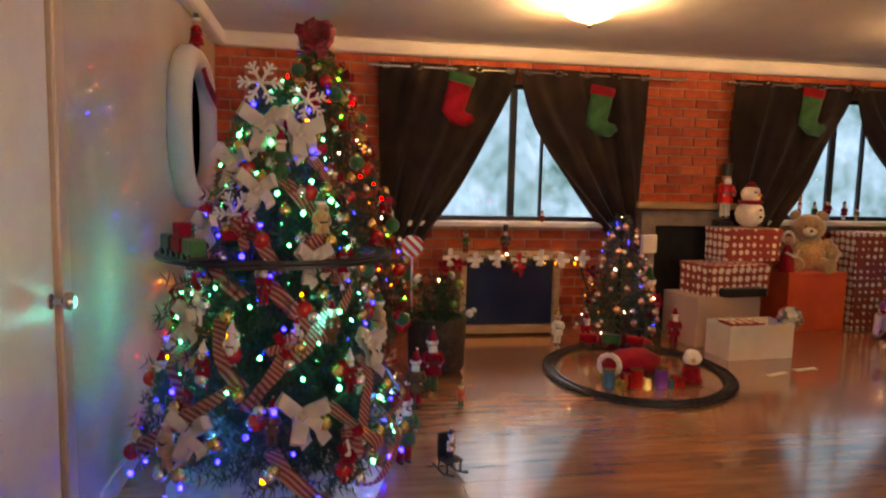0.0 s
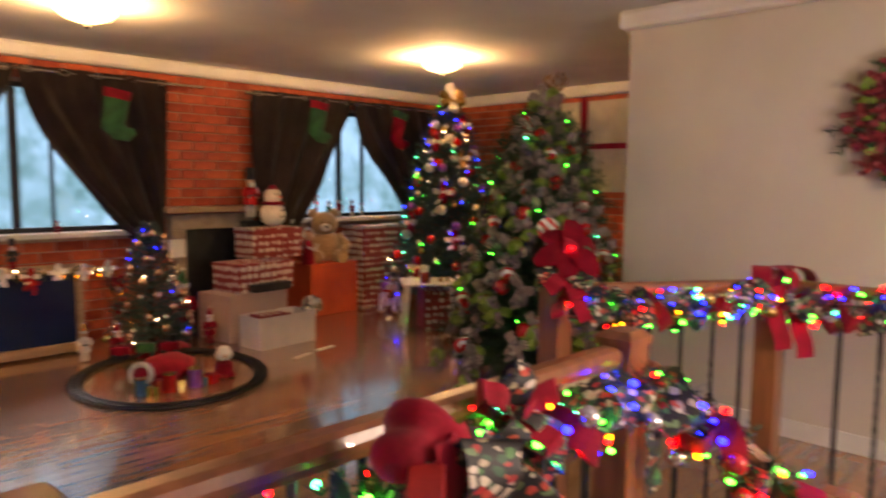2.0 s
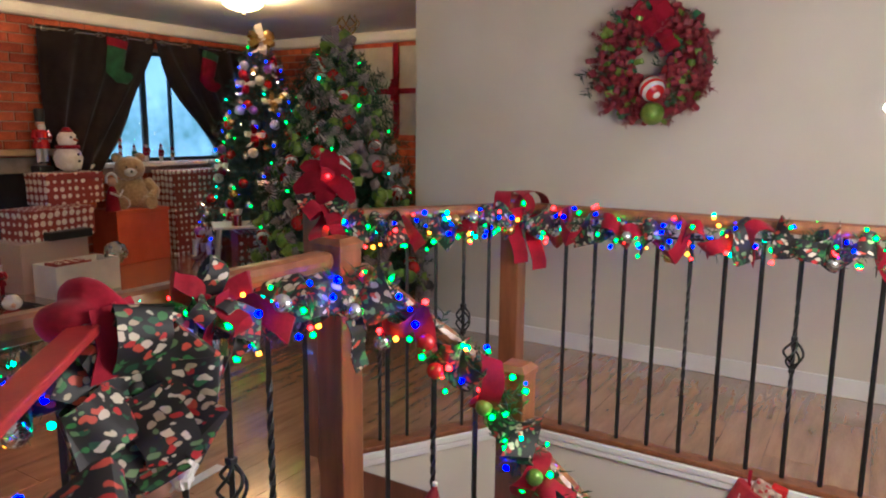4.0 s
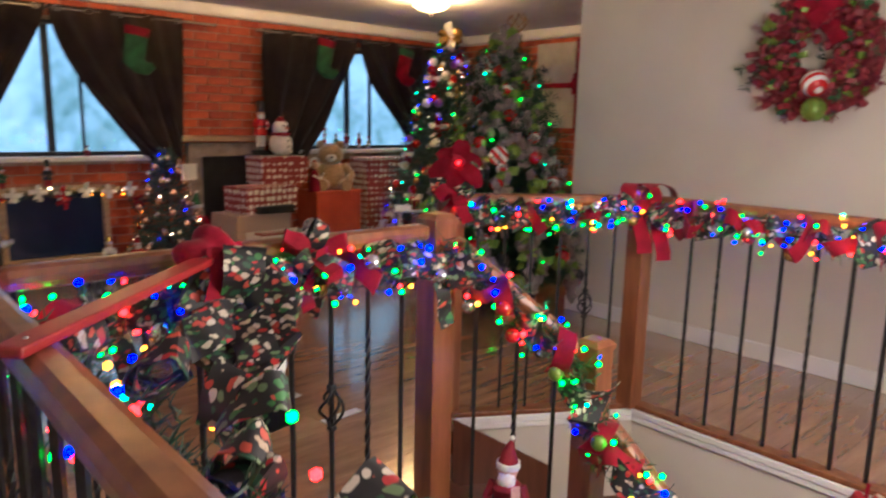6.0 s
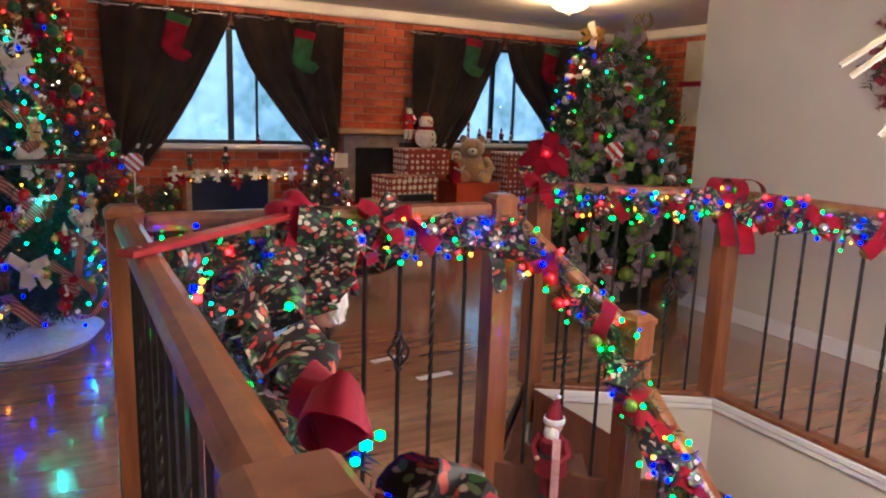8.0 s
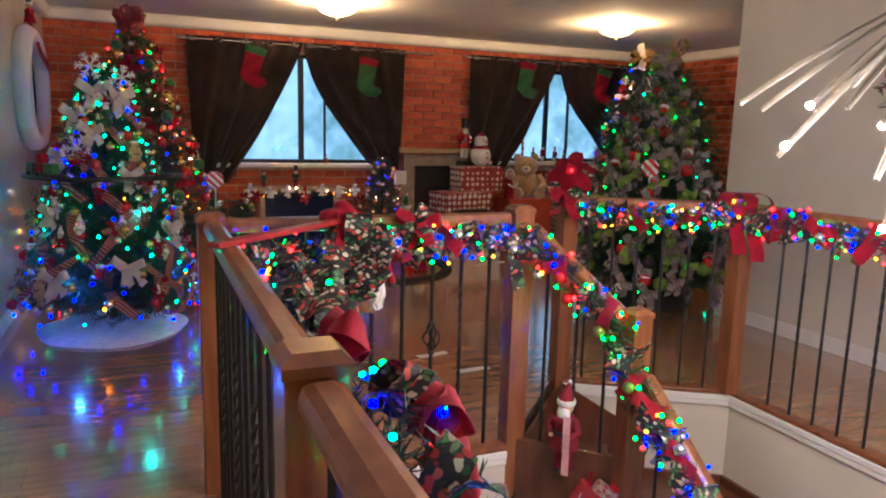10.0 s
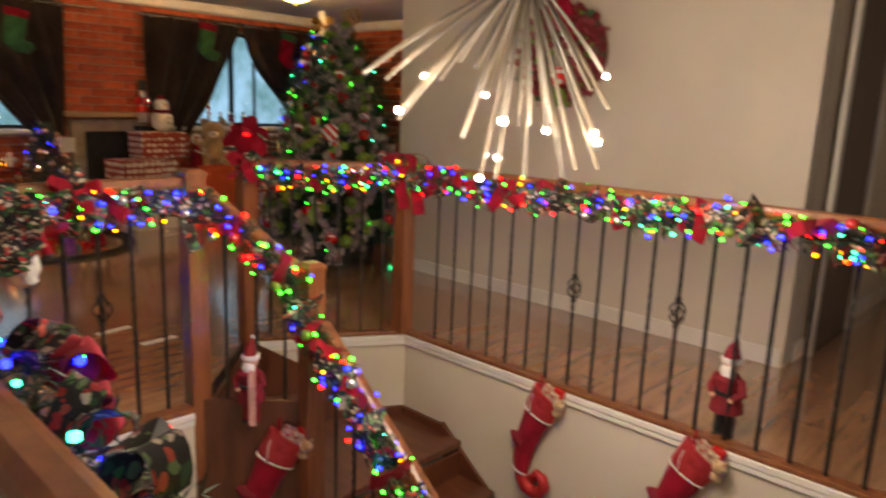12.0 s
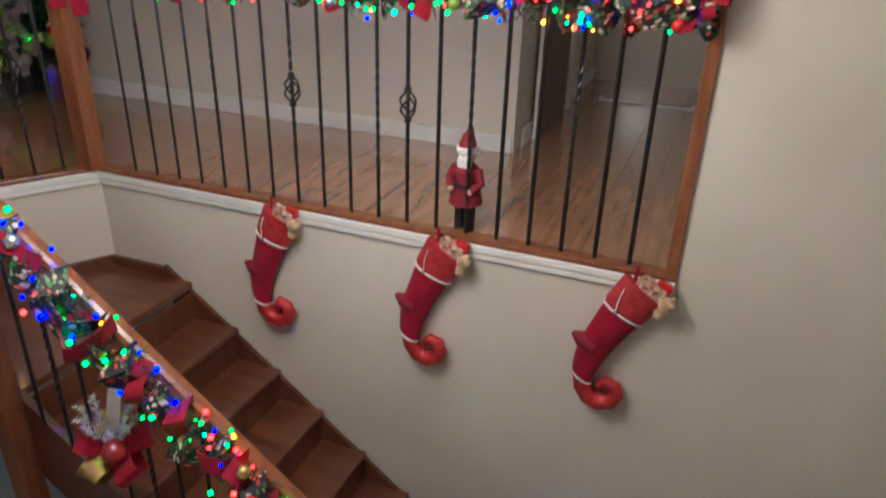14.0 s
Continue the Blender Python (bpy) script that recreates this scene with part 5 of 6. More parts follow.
bmesh.ops.solidify(bm, geom=bm.faces[:], thickness=0.008)
part("glass", bm, MIRROR, mr)
figure("small red elf doll seated on the mirror frame", LEFT_X + 0.055, 5.62, 2.03, 0.30, RED, RED, GREENFELT, None, 90, category="doll", name="elf_doll", group="elf dolls")
sc = thing("red_scarf", (LEFT_X + 0.10, 5.5, 1.95), "red ribbon sash over the mirror frame", "ribbon")
part("sash", strip([(0, 0, 0.05), (0.02, 0.10, -0.08), (0.05, 0.25, -0.17), (0.05, 0.40, -0.20)], 0.06, (0.2, 0.2, 1)), RED, sc)

# ---- fireplace with its mantel ----
fp = thing("fireplace", (0, 0, 0), "pale fireplace surround with a black opening", "fireplace")
Y0 = BRICK_Y - 0.012
for c, s in (((3.50, 0.455), (0.14, 0.91)), ((4.19, 0.455), (0.14, 0.91)), ((3.845, 0.98), (0.83, 0.14))):
    part("surround", bx((c[0], Y0 - 0.05, c[1]), (s[0], 0.10, s[1]), 0.006), STONE, fp)
part("firebox", bx((3.845, Y0 - 0.012, 0.455), (0.55, 0.02, 0.90)), BLACK, fp, "black fire opening")
part("mantel", bx((3.84, Y0 - 0.09, 1.095), (0.98, 0.20, 0.055), 0.008), PALEWOOD, fp, "pale timber mantel shelf")

# ---- low cabinet with a blue panel, its garland and figures ----
cb = thing("cabinet", (2.14, 6.56, 0), "low pine cabinet with a dark blue front panel", "cabinet")
for c, s in (((-0.40, 0, 0.32), (0.05, 0.30, 0.64)), ((0.40, 0, 0.32), (0.05, 0.30, 0.64)), ((0, 0, 0.055), (0.75, 0.30, 0.07)), ((0, 0, 0.66), (1.04, 0.34, 0.04))):
    part("board", bx(c, s, 0.004), PALEWOOD, cb)
part("panel", bx((0, -0.10, 0.36), (0.75, 0.02, 0.54), 0.003), NAVY, cb, "dark blue panel")
G_C, F_C = garland([(1.52, 6.36, 0.42), (1.60, 6.37, 0.66), (2.14, 6.36, 0.70), (2.70, 6.36, 0.68), (2.80, 6.36, 0.42), (2.82, 6.36, 0.16)], "fir garland with white bows and warm lights on the cabinet", 26, ["white", "white", "yellow"], 26, 0.075, 0.02, group="cabinet garland")
rg = random.Random(61)
for k, xx in enumerate((1.60, 1.80, 1.98, 2.16, 2.34, 2.52, 2.70)):
    bow(Matrix.Translation((xx, 6.29, 0.67 - 0.02 * (k % 2))) @ Matrix.Rotation(radians(80), 4, "X"), 0.075, [FLUFF, REDGLOSS if k in (3,) else FLUFF], 4, 2, parent=G_C, seed=60 + k, tail=0.9)
for k, (xx, zz) in enumerate(((1.55, 0.6), (2.78, 0.55), (2.80, 0.35), (2.16, 0.60), (1.66, 0.62))):
    bow(Matrix.Translation((xx, 6.28, zz)) @ Matrix.Rotation(radians(80), 4, "X"), 0.07, [RED], 5, 1, parent=G_C, seed=70 + k)
figure("small nutcracker figure in a black hat on the cabinet", 2.12, 6.55, 0.68, 0.24, BLACK, RED, BLACK, FLUFF, 0, True, group="nutcrackers", name="nutcracker")
figure("small green elf figure on the cabinet", 1.78, 6.55, 0.68, 0.20, GREENFELT, RED, GREENFELT, None, 0, group="nutcrackers", name="elf_doll")

# ---- figures about the hearth and on the sills ----
figure("large wooden nutcracker in red coat and black hat", 4.14, 6.585, 1.0, 0.485, REDGLOSS, CARD, BLACK, FLUFF, 0, True, group="nutcrackers", name="nutcracker")
t = thing("plinth", (4.14, 6.60, 0.0), "narrow dark stand under the nutcracker", "stand")
part("column", bx((0, 0, 0.49), (0.14, 0.14, 0.98), 0.01), BLACK, t)
for k, (xx, hh, cm, hm, tl) in enumerate(((5.20, 0.19, GREENFELT, RED, False), (5.34, 0.24, RED, BLACK, True), (5.52, 0.20, RED, RED, False), (5.66, 0.15, GOLD, RED, True))):
    figure("small painted " + ("nutcracker" if tl else "santa") + " figure on the window sill", xx, BRICK_Y - 0.06, 0.972, hh, cm, CARD, hm, FLUFF, 0, tl, group="sill figures", name="nutcracker" if tl else "santa_figure")
cp = thing("candy_pole", (5.05, BRICK_Y - 0.05, 0.972), "striped candy pole with a lollipop top on the sill", "decoration")
part("pole", tube([(0, 0, 0), (0, 0, 0.30)], 0.018, seg=10), CANDY, cp, smooth=True)
part("lollipop", ball((0, 0, 0.36), 0.055, sq=(1, 0.4, 1)), LIME, cp, smooth=True)
figure("tiny red santa hung before the window sill", 2.50, BRICK_Y - 0.10, 0.90, 0.14, RED, RED, RED, FLUFF, 0, group="sill figures", name="santa_figure")
sm = [(ball((0, 0, 0.12), 0.13, sq=(1, 0.9, 0.95)), FLUFF), (ball((0, 0, 0.29), 0.085), FLUFF), (lathe([(0.05, 0.355), (0.055, 0.365), (0.035, 0.375), (0.03, 0.395), (0.0, 0.40)], seg=14), RED),
      (tube([(0, -0.08, 0.29), (0, -0.13, 0.28)], [0.014, 0.003], seg=6), ORANGE), (tube([(0.09 * math.cos(a), 0.085 * math.sin(a), 0.225) for a in np.linspace(0, 6.28, 15)], 0.018, seg=6), RED),
      (ball((0.03, -0.075, 0.31), 0.012, sub=1), BLACK), (ball((-0.03, -0.075, 0.31), 0.012, sub=1), BLACK), (ball((0, -0.115, 0.16), 0.013, sub=1), BLACK), (ball((0, -0.12, 0.10), 0.013, sub=1), BLACK)]
multi("snowman_figure", sm, pose(4.28, 6.42, 0.925, 0, 0, 15), "white plush snowman with a red hat on a gift box", "snowman figure")

# ---- gifts by the hearth ----
gift("tall box in fine striped paper standing on the floor", (3.80, 6.15, 0), (0.62, 0.44, 0.40), PINSTRIPE, 8)
gift("gift in red paper with white dots on the striped box", (3.92, 6.17, 0.40), (0.62, 0.36, 0.25), GIFT, 10, lid=0.05)
gift("small gift in red paper with white dots under a snowman", (4.22, 6.40, 0.65), (0.54, 0.30, 0.275), GIFT, 4, lid=0.06)
gift("tall stand of stacked gifts in dotted red paper", (5.72, 6.62, 0.0), (0.66, 0.34, 0.46), GIFT, 2)
gift("upper stacked gift in dotted red paper", (5.72, 6.62, 0.462), (0.66, 0.34, 0.42), GIFT, 1, lid=0.03)
gift("large plain orange red gift box on the floor", (4.97, 6.58, 0.0), (0.60, 0.40, 0.53), ORANGE, 2, lid=0.04)
wb = thing("carton", (3.84, 5.66, 0, 0, 0, 4), "open white card carton of wrapped sweets on the floor", "carton")
for c, s in (((0, -0.14, 0.13), (0.56, 0.012, 0.26)), ((0, 0.14, 0.13), (0.56, 0.012, 0.26)), ((-0.275, 0, 0.13), (0.012, 0.268, 0.26)), ((0.275, 0, 0.13), (0.012, 0.268, 0.26)), ((0, 0, 0.008), (0.54, 0.268, 0.012))):
    part("card_side", bx(c, s, 0.002), CARD, wb)
rg = random.Random(8)
for k in range(12):
    ob = gift("small dotted wrapped parcel in the carton", (3.66 + 0.07 * (k % 4) + rg.uniform(-0.01, 0.01), 5.60 + 0.055 * (k // 4), 0.215), (0.075, 0.05, 0.05), GIFT, rg.uniform(-30, 30), name="parcel", group="parcels in the carton")
t = thing("foil_balloon", (4.20, 5.68, 0.27), "crumpled silver foil ball on the carton", "foil ball")
bm = ball((0, 0, 0.0), 0.11, sub=3)
for v in bm.verts:
    v.co *= 0.86 + 0.2 * noise.noise(v.co * 22) + 0.08 * noise.noise(v.co * 60)
part("foil", bm, SILVER, t)
t = thing("games_console", (3.95, 5.96, 0.402, 0, 0, 6), "flat black box lying on the striped gift", "black box")
part("case", bx((0, 0, 0.035), (0.40, 0.12, 0.07), 0.01), BLACK, t)
td = [(ball((0, 0, 0.16), 0.17, sq=(1, 0.85, 1.0)), TEDDY), (ball((-0.02, -0.03, 0.39), 0.135, sq=(1.1, 1, 0.95)), TEDDY), (ball((-0.03, -0.15, 0.36), 0.055, sq=(1.1, 1, 0.8)), FLUFF)]
for sg in (-1, 1):
    td += [(ball((sg * 0.11 - 0.02, 0, 0.50), 0.05, sq=(1, 0.6, 1)), TEDDY), (tube([(sg * 0.13, -0.02, 0.26), (sg * 0.20, -0.10, 0.16), (sg * 0.15, -0.17, 0.10)], [0.06, 0.055, 0.05], seg=9), TEDDY), (tube([(sg * 0.10, -0.06, 0.06), (sg * 0.14, -0.22, 0.06)], [0.075, 0.065], seg=9), TEDDY),
           (ball((sg * 0.045 - 0.02, -0.145, 0.41), 0.011, sub=1), BLACK)]
td.append((ball((-0.03, -0.20, 0.37), 0.016, sub=1), BLACK))
multi("teddy_bear", td, pose(5.02, 6.60, 0.53, 0, 0, -25), "honey plush teddy bear sitting on the orange gift", "teddy bear")
kf = [(lathe([(0.07, 0), (0.06, 0.10), (0.04, 0.20), (0.02, 0.24)], seg=10), RED), (ball((0, 0, 0.28), 0.045), SKIN), (tube([(0.055 * math.cos(a), 0, 0.30 + 0.06 * math.sin(a)) for a in np.linspace(-0.5, 3.6, 10)], 0.014, seg=6), FLUFF), (tube([(-0.04, -0.03, 0.18), (0.04, -0.06, 0.14), (0.09, -0.04, 0.20)], 0.012, seg=6), FLUFF)]
multi("elf_doll", kf, pose(4.70, 6.45, 0.53), "red dressed rag doll with white hair on the gift", "doll", "elf dolls")

# ---- rocking horse, white table ----
rh = thing("rocking_horse", (5.42, 6.02, 0, 0, 0, 35), "small cream and brown toy rocking horse", "rocking horse")
part("body", ball((0, 0, 0.26), 0.11, sq=(1.6, 0.85, 0.9)), FLUFF, rh, smooth=True)
part("head", join(tube([(0.13, 0, 0.30), (0.19, 0, 0.43)], [0.065, 0.045], seg=9), ball((0.24, 0, 0.43), 0.05, sq=(1.5, 0.8, 0.8))), TEDDY, rh, smooth=True)
part("mane", tube([(0.10, 0, 0.36), (0.15, 0, 0.48), (0.20, 0, 0.50)], [0.03, 0.035, 0.02], seg=7), BROWN, rh)
part("saddle", ball((0, 0, 0.34), 0.06, sq=(1.3, 1.2, 0.5)), BROWN, rh, smooth=True)
for sx in (-0.12, 0.12):
    for sy in (-0.06, 0.06):
        part("leg", tube([(sx, sy, 0.22), (sx * 1.25, sy * 1.2, 0.05)], [0.035, 0.022], seg=7), FLUFF, rh)
for sy in (-0.075, 0.075):
    part("rocker", tube([(-0.25, sy, 0.075), (-0.12, sy, 0.025), (0, sy, 0.014), (0.12, sy, 0.025), (0.25, sy, 0.075)], 0.013, seg=7), PALEWOOD, rh)
tb = thing("table", (5.14, 5.18, 0, 0, 0, -38), "small white children's table with splayed pine legs", "table")
part("tabletop", bx((0, 0, 0.445), (0.50, 0.44, 0.022), 0.006), WHITE, tb)
for sx in (-1, 1):
    for sy in (-1, 1):
        part("leg", tube([(sx * 0.19, sy * 0.16, 0.435), (sx * 0.235, sy * 0.20, 0.0)], [0.018, 0.013], seg=8), WHITE, tb)
gift("dotted red gift under the white table", (5.30, 5.22, 0), (0.32, 0.30, 0.36), GIFT, -30)
cu = thing("mug", (5.12, 5.22, 0.456), "white ceramic mug on the small table", "mug", "things on the table")
part("cup", lathe([(0.035, 0), (0.038, 0.01), (0.04, 0.09), (0.036, 0.09), (0.033, 0.012), (0.0, 0.01)], seg=16), CARD, cu, smooth=True)
part("handle", tube([(0.038, 0, 0.07), (0.065, 0, 0.06), (0.065, 0, 0.035), (0.038, 0, 0.02)], 0.006, seg=6), CARD, cu)
gift("little cream parcel on the small table", (5.22, 5.05, 0.456), (0.12, 0.07, 0.04), CARD, 10, GOLD, name="parcel", group="things on the table")
gift("little gold parcel on the small table", (5.02, 5.10, 0.456), (0.07, 0.07, 0.09), GOLD, 30, RED, name="parcel", group="things on the table")

# ---- toy railway on the floor ----
rw = thing("toy_railway", (2.74, 5.28, 0, 0, 0, -18), "oval black plastic toy railway track on the floor", "toy railway")
oval = [Vector((0.60 * math.cos(a), 0.72 * math.sin(a), 0)) for a in np.linspace(0, 2 * math.pi, 73)]
for f in (0.955, 1.045):
    part("rail", tube([p * f + Vector((0, 0, 0.022)) for p in oval], 0.007, seg=6), BLACK, rw)
part("track_bed", strip([p + Vector((0, 0, 0.008)) for p in oval], 0.085, [Vector((p.x, p.y, 0)).normalized() for p in oval], thick=0.005), BLACK, rw)
bm = bx((0, 0, 0), (0.10, 0.022, 0.010), 0.002)
sl = bpy.data.meshes.new("sleeper")
bm.to_mesh(sl)
bm.free()
sl.materials.append(BLACK)
for k in range(72):
    p = oval[k]
    ob = new("sleeper", sl)
    ob.parent, ob.matrix_basis = rw, Matrix.Translation(p + Vector((0, 0, 0.014))) @ Matrix.Rotation(math.atan2(p.y, p.x), 4, "Z")
en = thing("toy_train", (2.98, 5.83, 0.026, 0, 0, 150), "red toy train engine with wagons on the track", "toy train")
for k in range(3):
    c = part("wagon", bx((0.17 * k, 0.02 * k * k, 0.06), (0.14, 0.07, 0.07), 0.01), RED if k != 1 else GREENFELT, en)
    for sx in (-0.045, 0.045):
        for sy in (-0.036, 0.036):
            part("wheel", tube([(0.17 * k + sx, 0.02 * k * k + sy - 0.006, 0.018), (0.17 * k + sx, 0.02 * k * k + sy + 0.006, 0.018)], 0.02, seg=12), BLACK, c)
part("funnel", lathe([(0.018, 0.09), (0.018, 0.13), (0.026, 0.15)], (-0.03, 0, 0), seg=10), BLACK, en)
rg = random.Random(12)
TOYS = [BLUEPAPER, LIME, ORANGE, REDGLOSS, GREENFELT, GOLD, PURPLE, BLUEPAPER, REDGLOSS, LIME]
for k in range(14):
    xx, yy = 2.42 + 0.055 * (k % 9) + rg.uniform(-0.015, 0.015), 4.98 + 0.09 * (k // 9) + rg.uniform(-0.04, 0.06)
    s = rg.uniform(0.045, 0.085)
    if k % 3 == 0:
        t = thing("toy_drum", (xx, yy, 0), "little coloured cylinder gift inside the track", "toy", "little gifts in the track")
        part("drum", lathe([(s * 0.5, 0), (s * 0.5, s * 1.5)], seg=14), TOYS[k % 10], t, smooth=False)
        part("rim", lathe([(s * 0.53, s * 1.42), (s * 0.53, s * 1.52)], seg=14), GOLD, t)
    else:
        gift("little coloured parcel inside the track", (xx, yy, 0), (s, s, s * rg.uniform(0.8, 1.3)), TOYS[k % 10], rg.uniform(0, 80), GOLD if k % 2 else RED, name="parcel", group="little gifts in the track")
sk = thing("santa_sack", (2.66, 5.20, 0, 0, 0, 20), "red felt sack lying full of small gifts", "gift sack")
bm = ball((0, 0, 0.09), 0.16, sq=(1.5, 0.9, 0.6), sub=3)
for v in bm.verts:
    v.co += Vector((0, 0, 0.02 * noise.noise(v.co * 14)))
    v.co.z = max(v.co.z, 0.002)
part("bag", bm, RED, sk, smooth=True)
part("trim", tube([(-0.20 + 0.02 * math.cos(a), 0.09 * math.sin(a), 0.10 + 0.06 * math.cos(a)) for a in np.linspace(0, 6.28, 14)], 0.02, seg=6), FLUFF, sk)


def gnome(x, y, s, label, turn):
    p = [(lathe([(0.08 * s, 0), (0.11 * s, 0.05 * s), (0.09 * s, 0.16 * s), (0.03 * s, 0.2 * s)], seg=12), RED), (ball((0, -0.02 * s, 0.26 * s), 0.085 * s, sq=(1.2, 0.9, 0.9)), FLUFF), (ball((0, -0.09 * s, 0.25 * s), 0.03 * s, sub=1), SKIN),
         (ball((0, 0, 0.31 * s), 0.07 * s, sq=(1.1, 1, 0.6)), FLUFF), (ball((0.07 * s, -0.06 * s, 0.03 * s), 0.05 * s, sq=(1, 1.4, 0.7), sub=1), RED), (ball((-0.07 * s, -0.06 * s, 0.03 * s), 0.05 * s, sq=(1, 1.4, 0.7), sub=1), RED)]
    multi("toy_gnome", p, pose(x, y, 0, 0, 0, turn), label, "toy gnome", "gnomes")


gnome(3.01, 5.04, 0.62, "fluffy white bearded toy gnome sitting by the track", -20)
figure("red santa figure kneeling by the small tree", 3.40, 6.00, 0, 0.32, RED, RED, RED, FLUFF, -10, group="floor santas", name="santa_figure")
figure("red suited santa figure beside the small tree", 2.66, 6.02, 0, 0.28, RED, BLACK, RED, FLUFF, 10, group="floor santas", name="santa_figure")
figure("cream dressed angel figure by the small tree", 2.45, 6.10, 0, 0.30, CARD, CARD, GOLD, None, 0, group="floor santas", name="angel_figure")
figure("tall thin red elf beside the striped gift", 3.30, 6.28, 0, 0.62, RED, GREENFELT, GREENFELT, None, -15, group="floor santas", name="elf_doll")
for k, (x, y, h, cm, hm, lb) in enumerate(((0.96, 3.97, 0.38, GREENFELT, RED, "green nutcracker figure standing beside the tree"), (1.26, 5.02, 0.40, RED, RED, "red santa figure holding gifts beside the tree"), (1.12, 4.75, 0.34, BROWN, RED, "brown reindeer figure in a red cap beside the tree"), (1.38, 4.70, 0.16, ORANGE, GOLD, "small orange fox figure on the floor"))):
    figure(lb, x, y, 0, h, cm, GREENFELT if k % 2 else RED, hm, FLUFF if k < 3 else None, 20 - 15 * k, group="floor figures", name="floor_figure")
ec = thing("toy_chair", (1.15, 3.82, 0, 0, 0, 25), "tiny dark rocking chair with a small figure", "toy chair")
part("seat", bx((0, 0, 0.07), (0.085, 0.08, 0.010), 0.002), BLACK, ec)
part("backrest", bx((0, 0.04, 0.13), (0.085, 0.010, 0.11), 0.002), BLACK, ec)
for sx in (-0.036, 0.036):
    part("rocker", tube([(sx, -0.08, 0.03), (sx, 0, 0.008), (sx, 0.08, 0.03)], 0.006, seg=6), BLACK, ec)
    for sy in (-0.03, 0.035):
        part("leg", tube([(sx, sy, 0.012), (sx, sy, 0.07)], 0.005, seg=6), BLACK, ec)
figure("tiny grey figure seated in a toy chair", 1.15, 3.82, 0.075, 0.14, SILVER, BLACK, BLACK, FLUFF, 25, group="floor figures", name="floor_figure")

# ---- planter and lollipop beside the tall tree ----
pl = thing("planter", (1.36, 5.45, 0), "dark basket planter filled with decorated greenery", "planter")
part("basket", lathe([(0.16, 0), (0.19, 0.05), (0.20, 0.36), (0.18, 0.38), (0.17, 0.30), (0.0, 0.28)], seg=18), surface("dark_wicker", (0.02, 0.012, 0.008), (0.07, 0.04, 0.025), 0.8, scale=40, bump=0.7), pl, smooth=True)
rg = random.Random(77)
st = []
for k in range(60):
    a, e = rg.uniform(0, 6.28), rg.uniform(0.1, 1.3)
    tip = Vector((0.26 * math.cos(a) * math.cos(e), 0.26 * math.sin(a) * math.cos(e), 0.34 + 0.34 * math.sin(e)))
    st.append([Vector((0.05 * math.cos(a), 0.05 * math.sin(a), 0.30)), tip * 0.6 + Vector((0, 0, 0.14)), tip])
needle_mesh("greenery", st, FIR, pl, 0.04, 0.006, 6, 0.022, 9)
for k in range(16):
    q = st[k * 3][2]
    part("flower", ball(q, rg.uniform(0.018, 0.03), sub=1), rg.choice([GOLD, RED, FLUFF, LIME]), pl, smooth=True)
lo = thing("lollipop", (1.20, 5.58, 0), "giant swirled lollipop on a white stick", "decoration")
part("stick", tube([(0, 0, 0), (0, 0, 0.78)], 0.008, seg=7), CARD, lo)
part("sweet", tube([(0, -0.012, 0.84), (0, 0.012, 0.84)], 0.075, seg=22), CANDY, lo)

# ---- paper slips on the floor ----
for x, y, r in ((3.72, 5.14, 20), (4.01, 5.23, 12), (2.30, 2.30, 5), (2.18, 2.62, 10), (5.2, 5.8, 40)):
    t = thing("paper_slip", (x, y, 0.001, 0, 0, r), "pale paper slip lying on the floor", "paper", "paper slips")
    part("sheet", bx((0, 0, 0.002), (0.20, 0.045, 0.003)), CARD, t)


# ---- stockings pinned to the curtains ----
def felt_stocking(x, z, a, b, turn):
    t = thing("stocking", pose(x, BRICK_Y - 0.19, z, 0, turn, 0), ("red" if a is RED else "green") + " felt stocking pinned on a dark curtain", "christmas stocking", "curtain stockings")
    k = 0.0052
    cl = [(0, -22, 20), (0, -8, 19), (-1, 10, 19), (-1, 22, 20), (10, 32, 15), (24, 34, 11), (33, 27, 6)]
    pts = [Vector((0, -p * k, -q * k)) for p, q, _ in cl]
    ob = part("sock", flat_tube(pts, [r * k for *_, r in cl], 0.02), a, t, smooth=True)
    ob.matrix_basis = pose(0, 0, 0, 0, 0, 90)
    ob = part("cuff", flat_tube([Vector((0, 0, 34 * k)), Vector((0, 0, 19 * k))], [22 * k, 21 * k], 0.026), b, t, smooth=True)
    ob.matrix_basis = pose(0, 0, 0, 0, 0, 90)


felt_stocking(1.70, 1.98, RED, GREENFELT, 14)
felt_stocking(2.95, 1.93, GREENFELT, RED, 8)
felt_stocking(4.98, 2.00, GREENFELT, RED, 8)
felt_stocking(6.10, 1.98, RED, GREENFELT, 12)

# ---- wrapped picture panels on the end wall ----
for y in (5.28, 4.60):
    for z in (1.50, 2.02):
        t = thing("wall_panel", (RIGHT_X - 0.002, y, z), "cream paper panel wrapped with red ribbon on brick", "wall panel", "wall panels")
        part("board", bx((-0.012, 0, 0), (0.024, 0.58, 0.46), 0.003), surface("cream_paper", (0.52, 0.46, 0.34), (0.66, 0.60, 0.46), 0.7, scale=5, fine=30), t)
rb = thing("panel_ribbon", (RIGHT_X - 0.03, 4.94, 1.76), "dark red ribbon cross over the wall panels", "ribbon")
part("band", bx((0, 0, 0), (0.012, 0.07, 1.06), 0.002), RED, rb)
part("band", bx((-0.002, 0, 0), (0.012, 1.36, 0.06), 0.002), RED, rb)
